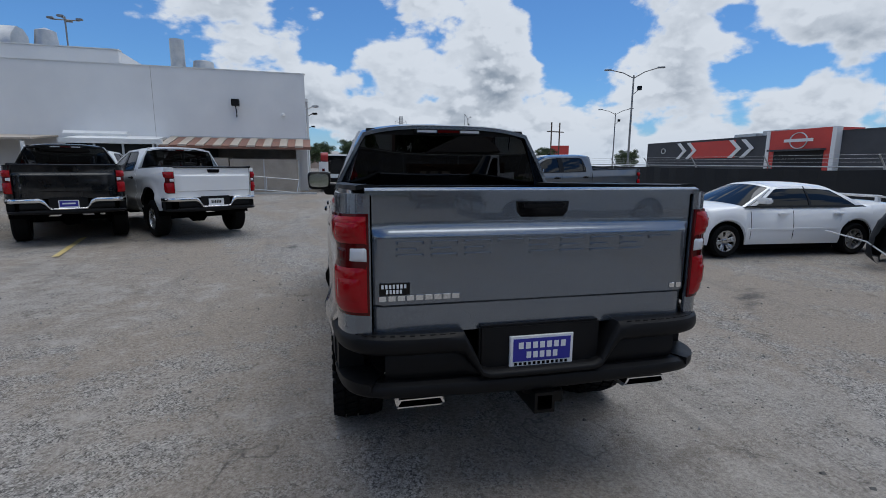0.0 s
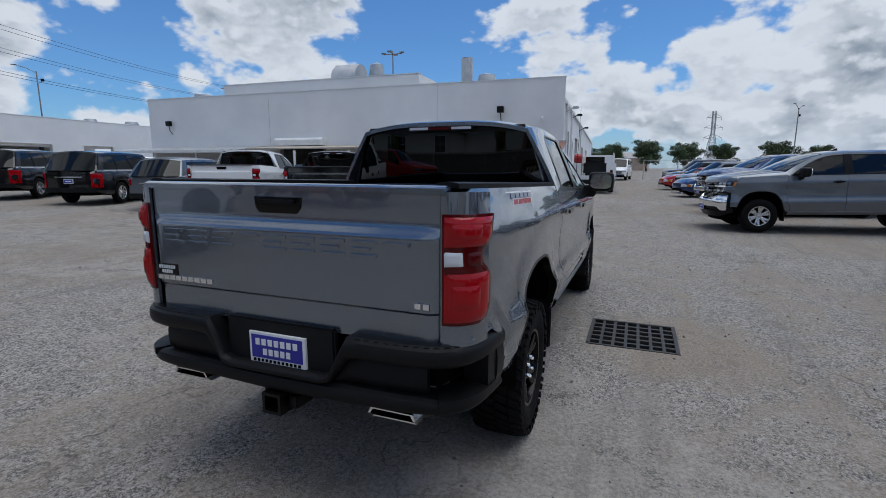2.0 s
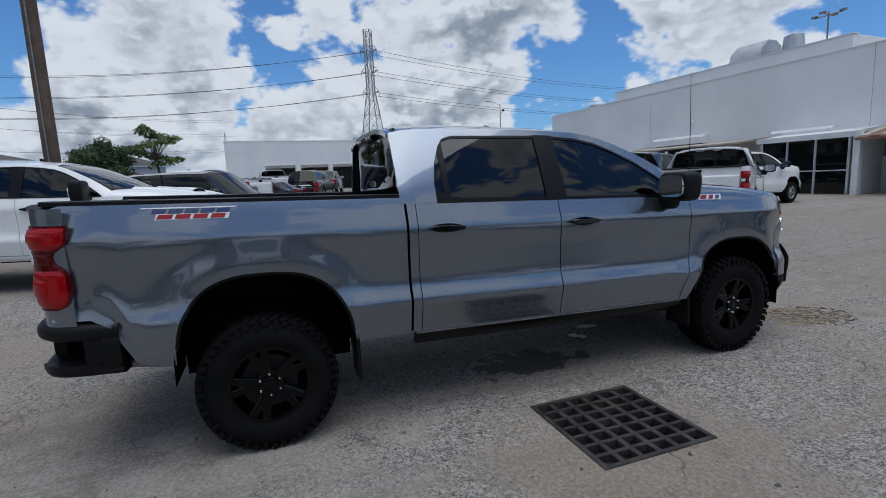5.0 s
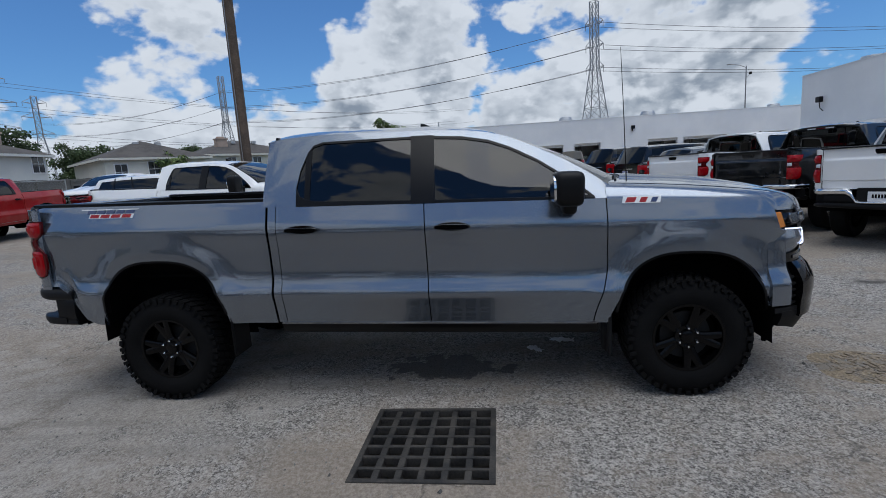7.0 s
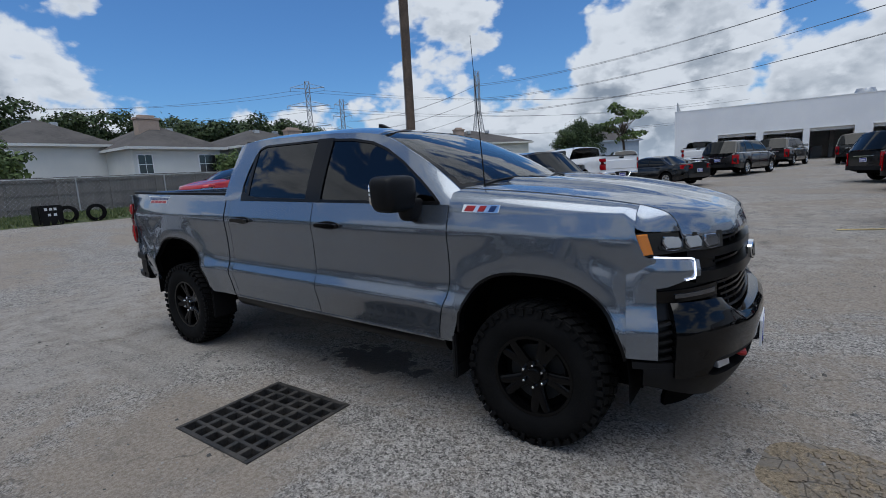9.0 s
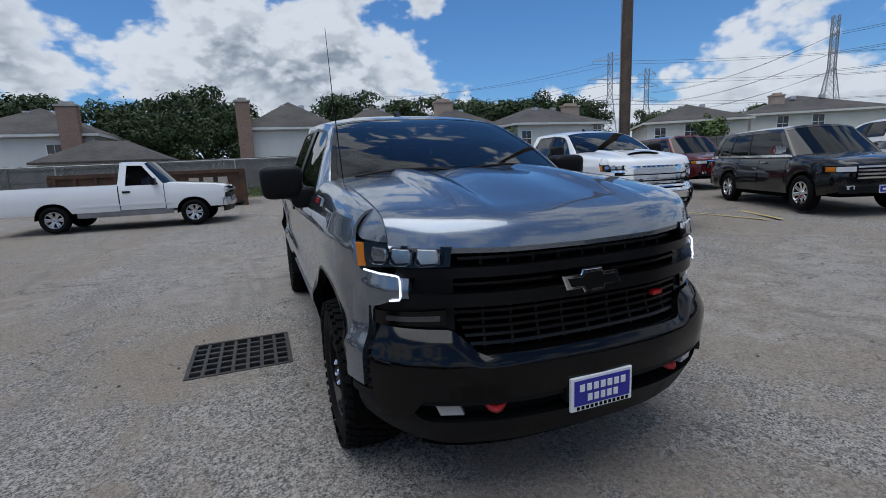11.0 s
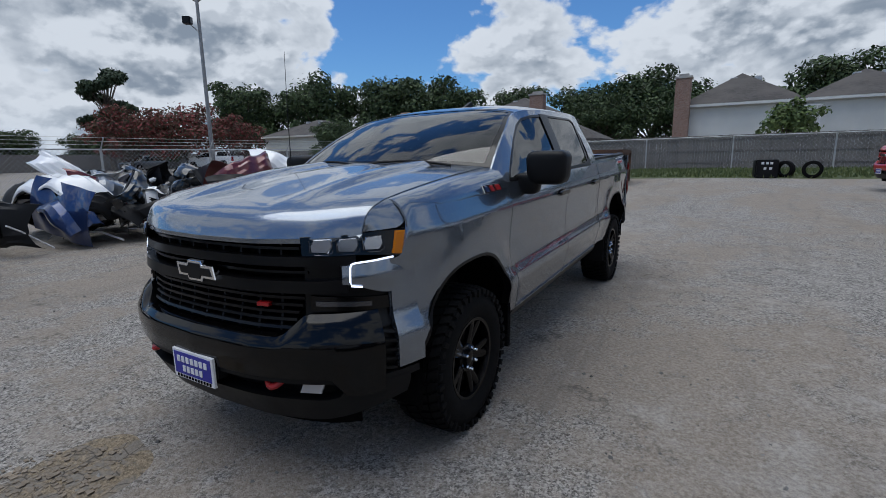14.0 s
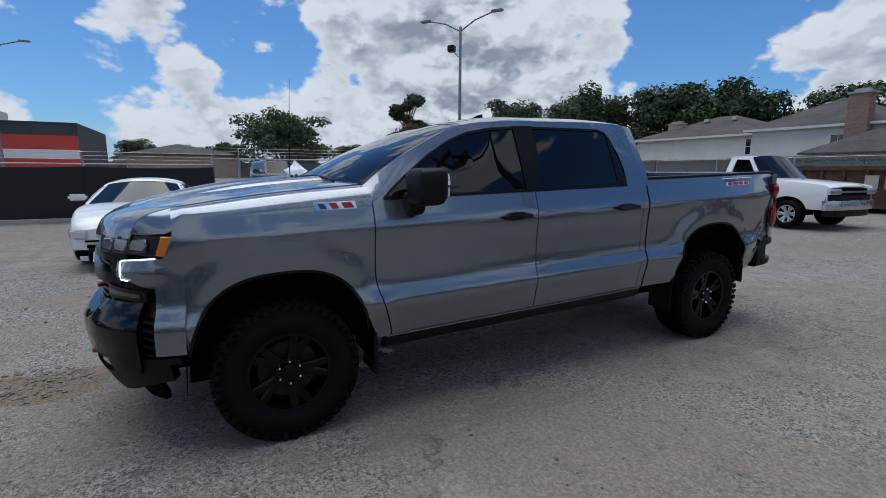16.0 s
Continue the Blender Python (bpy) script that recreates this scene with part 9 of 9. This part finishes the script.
for i, (x, y) in enumerate(((60, 128), (63, 129))):
    tp = empty("telegraph_pole", pose(x, y, 0.5, 0, 0, 20), "distant wooden telegraph pole", "telegraph pole")
    mk("pole", *tube([(0, 0, 0), (0, 0, 14)], 0.2, 6), POLE_WOOD, tp)
    mk("cross_arm", *box(-1.6, 1.6, -0.1, 0.1, 11.2, 11.5), POLE_WOOD, tp)
bb = empty("billboard", pose(73, 149, 0.3, 0, 0, -26), "red roadside billboard in the distance", "billboard")
mk("panel", *box(-2.9, 2.9, -0.2, 0.2, 4.6, 8.6, 0.05), SHOP_RED, bb)
for x in (-2, 2):
    mk("post", *tube([(x, 0.3, 0), (x, 0.3, 8)], 0.15, 6), STEEL, bb)
for x, y, w, h, rz, txt, mt in ((75, 5, 26, 4.2, 10, "long low brown brick building far off", TAN_BRICK), (90, 60, 30, 5, 20, "pale low building far off", STUCCO_SIDE), (-120, -40, 20, 7, 60, "pale green roofed building far off", worn("pale_green_sheet", (0.30, 0.46, 0.44), (0.38, 0.54, 0.52), 0.6, 0.5, 5, 0.0)),
                                (70, 190, 60, 6, 5, "long low sheds far off", CONCRETE), (-20, 210, 50, 7, -8, "long low sheds far off", TAN_BRICK)):
    b2 = empty("far_building", pose(x, y, 0.4, 0, 0, rz), txt, "building", "far buildings")
    mk("wall", *box(-w / 2, w / 2, -6, 6, 0, h * 0.7), mt, b2)
    mk("roof", *hip_roof(-w / 2, w / 2, -6, 6, h * 0.7, h * 0.35), CONCRETE if h > 5 else ROOF_SHINGLE, b2, "", False)

# ---------------------------------------------------------------- loose things on the lot
def dumpster():
    root = empty("dumpster", pose(4.9, -17.3, gz(4.9, -17.3), 0, 0, 3), "rusty brown open roll-off waste container with pale painted letters", "dumpster")
    L, W, H = 3.1, 1.15, 1.35
    shell = merge(box(-L, L, -W, -W + 0.06, 0.2, H), box(-L, L, W - 0.06, W, 0.2, H), box(-L, -L + 0.06, -W + 0.06, W - 0.06, 0.2, H), box(L - 0.06, L, -W + 0.06, W - 0.06, 0.2, H), box(-L, L, -W, W, 0.14, 0.2))
    mk("shell", *shell, RUST, root)
    mk("rim", *merge(box(-L - 0.05, L + 0.05, W - 0.02, W + 0.07, H - 0.06, H + 0.08, 0.015), box(-L - 0.05, L + 0.05, -W - 0.07, -W + 0.02, H - 0.06, H + 0.08, 0.015), box(-L - 0.05, -L + 0.05, -W, W, H - 0.06, H + 0.08), box(L - 0.05, L + 0.05, -W, W, H - 0.06, H + 0.08)), RUST, root)
    for i in range(11):
        x = -L + 0.12 + i * (2 * L - 0.24) / 10
        mk("rib", *box(x - 0.05, x + 0.05, W, W + 0.08, 0.15, H - 0.06, 0.01), RUST, root)
    for y in (-W, W):
        for x in (-L, L):
            mk("end_post", *box(x - 0.07, x + 0.07, y - 0.07, y + 0.07, 0.0, H + 0.02, 0.012), RUST, root)
    for x in (-L + 0.3, L - 0.3):
        for y in (-0.7, 0.7):
            mk("roller", *revolve([(-0.12, 0.02), (-0.12, 0.13), (0.12, 0.13), (0.12, 0.02)], 14, "x", (x, y, 0.13)), STEEL, root)
    for k, x in enumerate((-2.5, -2.0, -1.5)):
        mk("painted_bar", *box(x, x + 0.34, W + 0.081, W + 0.086, 0.75, 1.15), TAN_METAL, root)
    mk("warning_plate", *box(-L - 0.075, -L - 0.07, 0.3, 0.5, 0.8, 1.15), PLATE_WHITE, root)


dumpster()


def loose_tyre(x, y, tilt, label):
    root = empty("scrap_tyre", pose(x, y, gz(x, y) + 0.36, 0, 0, tilt), label, "tyre")
    mk("tyre", *revolve([(-0.11, 0.23), (-0.12, 0.30), (-0.09, 0.355), (0.09, 0.355), (0.12, 0.30), (0.11, 0.23), (0.06, 0.24), (0, 0.32), (-0.06, 0.24), (-0.11, 0.23)], 28), RUBBER, root)


loose_tyre(-4.9, -20.6, 80, "old black tyre standing at the lawn edge")
loose_tyre(-4.0, -20.9, 60, "old black tyre standing at the lawn edge")
tb = empty("black_box", pose(-3.3, -20.8, gz(-3.3, -20.8), 0, 0, 8), "black plastic bin with white marks at the lawn edge", "bin")
mk("bin", *box(-0.42, 0.42, -0.3, 0.3, 0, 0.78, 0.04), PLASTIC, tb)
for k, (x, z) in enumerate(((-0.2, 0.58), (-0.05, 0.58), (0.12, 0.58), (-0.18, 0.36), (0.02, 0.36))):
    mk("painted_bar", *box(x, x + 0.10, 0.30, 0.305, z, z + 0.10), PLATE_WHITE, tb)


def bent_sheet(rnd, L, W, D, n=26, m=12):
    """A torn bumper skin: a bowed, creased shell."""
    ph = [rnd.uniform(0, 6.28) for _ in range(6)]

    def fn(u, v, o):
        x = (u - 0.5) * L
        bow = D * (1 - (2 * u - 1) ** 4)
        prof = W * (0.5 - 0.5 * math.cos(math.pi * v))
        lip = 0.22 * W * math.sin(math.pi * v)
        tri = lambda q: abs((q % 1.0) - 0.5) - 0.25
        cr = 0.10 * tri(1.7 * u + ph[0] + 0.6 * v) + 0.07 * tri(3.1 * u + 1.3 * v + ph[1]) + 0.05 * tri(5.3 * v - 1.1 * u + ph[2]) + 0.02 * math.sin(17 * u + ph[2] + 3 * v)
        return Vector((x + 0.05 * math.sin(5 * v + ph[3]), bow + lip + cr + o, prof + cr * 0.6 + 0.06 * math.sin(3 * u + ph[4])))
    return slab(fn, steps(0, 1, n), steps(0, 1, m), 0.0, -0.006)


def cover(rnd, x, y, rz, rx, ry, lift, L, W, D, mt, word, extra=0):
    """One scrapped bumper skin with its brackets, let down until it touches what it lies on."""
    root = empty("bumper_cover", pose(x, y, gz(x, y), rx, ry, rz), "torn %s plastic bumper cover thrown on a heap" % word, "bumper cover", "heap of scrapped car parts")
    VF = bent_sheet(rnd, L, W, D)
    lowest = min((root.matrix_basis @ Vector(v)).z for v in VF[0])
    root.matrix_basis = Matrix.Translation((0, 0, gz(x, y) + 0.005 + lift - lowest)) @ root.matrix_basis
    mk("skin", *VF, mt, root, "", True, 17)
    mk("bracket", *box(-L * 0.36, -L * 0.28, D * 0.5, D * 0.9, 0.05, W * 0.7, 0.01), DARK, root)
    mk("bracket", *box(L * 0.2, L * 0.42, D * 0.6, D * 0.75, W * 0.2, W * 0.4, 0.01), DARK, root)
    if extra & 1:
        mk("grille_insert", *merge(box(-L * 0.30, L * 0.30, D + 0.05, D + 0.09, W * 0.22, W * 0.62, 0.02)), DARK, root)
    if extra & 2:
        mk("foam_bar", *box(-L * 0.4, L * 0.4, D * 0.4, D * 0.7, W * 0.55, W * 0.75, 0.03), PAINT_WHITE if mt is PLASTIC else PLASTIC, root)


def junk():
    rnd = random.Random(77)
    B, Wt, R, U, S = (PLASTIC, "black"), (PAINT_WHITE, "white"), (PAINT_MAROON, "dark red"), (PAINT_BLUE, "dark blue"), (PAINT_SILVER, "grey")
    mats = [B, (PAINT_DARK, "dark grey"), B, Wt, B, R, B, (PAINT_DARK, "dark grey"), B, U, S, B]
    # the pieces along the edge of the heap
    for x, y, rz, rx, ry, lift, L, W, D, m_, ex in ((6.85, -2.5, 96, -12, 2, 0.0, 1.9, 0.34, 0.42, B, 0), (7.0, -3.9, 86, -14, -3, 0.0, 1.8, 0.36, 0.40, B, 0), (7.5, -2.3, 100, 20, 4, 0.10, 1.7, 0.62, 0.40, Wt, 1),
                                                    (7.6, -3.2, 84, 26, -6, 0.18, 1.8, 0.85, 0.35, B, 1), (7.75, -1.6, 112, 24, 8, 0.10, 1.7, 0.60, 0.30, B, 1), (7.3, -4.5, 74, 38, 12, 0.22, 1.8, 0.70, 0.45, Wt, 1),
                                                    (7.0, -5.0, 80, 20, 0, 0.0, 1.2, 0.45, 0.25, R, 0), (6.7, -5.4, 76, 24, 4, 0.0, 1.3, 0.42, 0.28, B, 2), (6.9, -5.7, 70, 24, -4, 0.10, 1.4, 0.45, 0.25, B, 0), (7.5, -6.0, 110, 40, 6, 0.15, 1.5, 0.50, 0.30, B, 2),
                                                    (8.0, -3.6, 96, 24, 10, 0.62, 1.7, 0.62, 0.45, R, 0), (8.2, -4.6, 60, 46, -20, 0.60, 1.6, 0.70, 0.30, Wt, 0),
                                                    (8.3, 1.05, 12, 10, 6, 0.0, 1.7, 0.72, 0.30, B, 1), (9.2, 1.35, -8, 16, -5, 0.0, 1.6, 0.78, 0.28, B, 1), (9.9, 1.3, 20, -18, 10, 0.0, 1.5, 0.80, 0.25, B, 0), (8.8, 0.35, 8, 74, 4, 0.52, 2.0, 0.70, 0.40, Wt, 2),
                                                    (8.6, 0.25, -12, 66, -6, 0.18, 1.8, 0.60, 0.45, U, 0), (9.5, -0.4, 60, 10, -38, 0.40, 1.6, 0.42, 0.35, Wt, 0), (8.9, -0.9, 160, 50, 10, 0.30, 1.7, 0.65, 0.40, S, 0), (8.1, -0.3, 30, 70, 8, 0.05, 1.6, 0.5, 0.4, B, 2)):
        cover(rnd, x, y, rz, rx, ry, lift, L, W, D, m_[0], m_[1], ex)
    for i in range(32):
        x, y = rnd.uniform(7.7, 11.2), rnd.uniform(-5.6, 0.4)
        core = max(0.0, 1 - math.hypot((x - 9.2) / 2.6, (y + 2.6) / 3.8))
        m_ = mats[i % len(mats)]
        cover(rnd, x, y, rnd.uniform(0, 360), rnd.uniform(-70, 70), rnd.uniform(-25, 25), core * rnd.uniform(0.0, 0.85), rnd.uniform(1.2, 1.9), rnd.uniform(0.38, 0.70), rnd.uniform(0.2, 0.5), m_[0], m_[1], i % 4)
    # loose trims, rods and pipes sticking out of the heap
    for i in range(18):
        x, y, a = rnd.uniform(6.9, 10.2), rnd.uniform(-5.2, 1.0), rnd.uniform(0, 6.28)
        if x < 7.6 and y > -1.2:
            continue
        L, z = rnd.uniform(0.5, 1.3), gz(x, y) + rnd.uniform(0.02, 0.12)
        up_ = rnd.uniform(0.05, 0.75)
        pts = [(0, 0, 0), (L * 0.5 * math.cos(a), L * 0.5 * math.sin(a), up_ * 0.7), (L * math.cos(a + 0.3), L * math.sin(a + 0.3), up_)]
        root = empty("trim_strip", pose(x, y, z), "thin bent plastic trim strip sticking out of the heap", "trim strip", "heap of scrapped car parts")
        mk("strip", *tube(pts, rnd.uniform(0.008, 0.02), 6), (STEEL, PLASTIC, PLATE_WHITE)[i % 3], root)
    for k, (x, y, rz, mt, txt) in enumerate(((7.4, -1.9, 20, PAINT_WHITE, "white crumpled car wing on the heap"), (8.4, -3.6, 70, PAINT_MAROON, "dark red crumpled car wing on the heap"), (9.0, -0.6, 120, PAINT_WHITE, "white crumpled car bonnet on the heap"),
                                             (7.2, -4.9, 160, PAINT_WHITE, "white crumpled car wing on the heap"), (8.2, 0.2, 200, PAINT_BLUE, "dark blue car bonnet on the heap"))):
        root = empty("car_panel", pose(x, y, gz(x, y) + 0.35 + 0.1 * k, 30 + 14 * k, 12 * (-1) ** k, rz), txt, "car panel", "heap of scrapped car parts")
        VF = slab(lambda u, v, o: Vector((u, v, 0.12 * math.sin(2.2 * u) + 0.16 * math.cos(2.6 * v) + 0.03 * math.sin(9 * u + 4 * v) + o)), steps(-0.75, 0.75, 16), steps(-0.5, 0.5, 12), 0.0, -0.01)
        lowest = min((root.matrix_basis @ Vector(v)).z for v in VF[0])
        root.matrix_basis = Matrix.Translation((0, 0, gz(x, y) + 0.02 - lowest + (0.30 if k in (1, 2) else 0.0))) @ root.matrix_basis
        mk("skin", *VF, mt, root)
        mk("rib", *box(-0.5, 0.5, -0.05, 0.05, -0.06, 0.0, 0.01), DARK, root)


junk()


def flatbed():
    root = empty("utility_truck", pose(-0.85, 25.6, gz(-0.85, 25.6), 0, 0, 2), "white utility truck with black flat bed and tool boxes", "truck")
    mk("cab", *merge(box(-1.0, 1.0, 1.6, 3.4, 0.6, 1.5, 0.08), box(-0.9, 0.9, 1.7, 2.9, 1.5, 2.15, 0.10), box(-0.95, 0.95, 3.3, 4.4, 0.6, 1.35, 0.10)), PAINT_WHITE, root)
    mk("rear_screen", *box(-0.7, 0.7, 1.68, 1.70, 1.55, 2.05), TINTED, root)
    mk("bed", *box(-1.15, 1.15, -2.6, 1.5, 0.72, 0.95, 0.02), PAINT_WHITE, root)
    for sx in (-1, 1):
        bx = mk("tool_box", *box(min(sx * 0.72, sx * 1.15), max(sx * 0.72, sx * 1.15), -2.5, 1.5, 0.95, 1.62, 0.03), PAINT_WHITE, root)
        for k in range(3):
            mk("box_door", *box(min(sx * 1.15, sx * 1.165), max(sx * 1.15, sx * 1.165), -2.4 + 1.3 * k, -1.2 + 1.3 * k, 1.0, 1.56, 0.005), PAINT_WHITE, bx)
        mk("rear_panel", *box(min(sx * 0.66, sx * 1.14), max(sx * 0.66, sx * 1.14), -2.62, -2.50, 0.72, 1.62, 0.02), PAINT_WHITE, root)
        mk("rack_post", *tube([(sx * 1.0, -2.3, 1.6), (sx * 1.0, -2.3, 2.15)], 0.03, 6), PAINT_WHITE, root)
        mk("rack_post", *tube([(sx * 1.0, 1.4, 1.6), (sx * 1.0, 1.4, 2.15)], 0.03, 6), PAINT_WHITE, root)
        mk("rack_rail", *tube([(sx * 1.0, -2.4, 2.15), (sx * 1.0, 1.5, 2.15)], 0.03, 6), PAINT_WHITE, root)
    mk("tool_load", *box(-0.6, 0.66, -1.6, 0.8, 0.96, 1.75, 0.1), PLASTIC, root)
    mk("vice_box", *box(0.55, 0.98, -2.45, -2.0, 1.62, 2.05, 0.03), PAINT_WHITE, root)
    mk("hose_reel", *revolve([(-0.2, 0.1), (-0.2, 0.26), (0.2, 0.26), (0.2, 0.1)], 16, "x", (-0.85, -2.2, 1.88)), RED_PAINT, root, "red hose reel")
    mk("rear_bumper", *box(-1.12, 1.12, -2.80, -2.62, 0.50, 0.74, 0.02), PLASTIC, root)
    for sx in (-1, 1):
        mk("tail_lamp", *box(min(sx * 0.85, sx * 1.0), max(sx * 0.85, sx * 1.0), -2.64, -2.61, 1.1, 1.25, 0.008), DARK_RED_LENS, root)
        for y in (-1.6, 3.1):
            wheel(root, sx * 0.92, y, 0.40, sx, 0.40, 0.26, 0.24, "alloy", 0, 24)


flatbed()

# parking marks
YELLOW = worn("faded_yellow_paint", (0.40, 0.28, 0.06), (0.50, 0.42, 0.22), 0.9, 5, 40, 0.1)
for x, y, rz in ((-6.0, 5.6, 15), (-8.6, 5.2, 16), (-8.28, -3.6, 0), (-9.1, -3.25, -29)):
    V, F = grid(lambda u, v: (u, v, 0.004), [-0.05, 0.05], steps(-1.4, 1.4, 3))
    ob = mk("parking_line", V, F, YELLOW)
    ob.matrix_basis = pose(x, y, gz(x, y) + 0.003, 0, 0, rz)
    tagged(ob, "faded yellow parking bay line on the lot", "parking line", "", "structure")
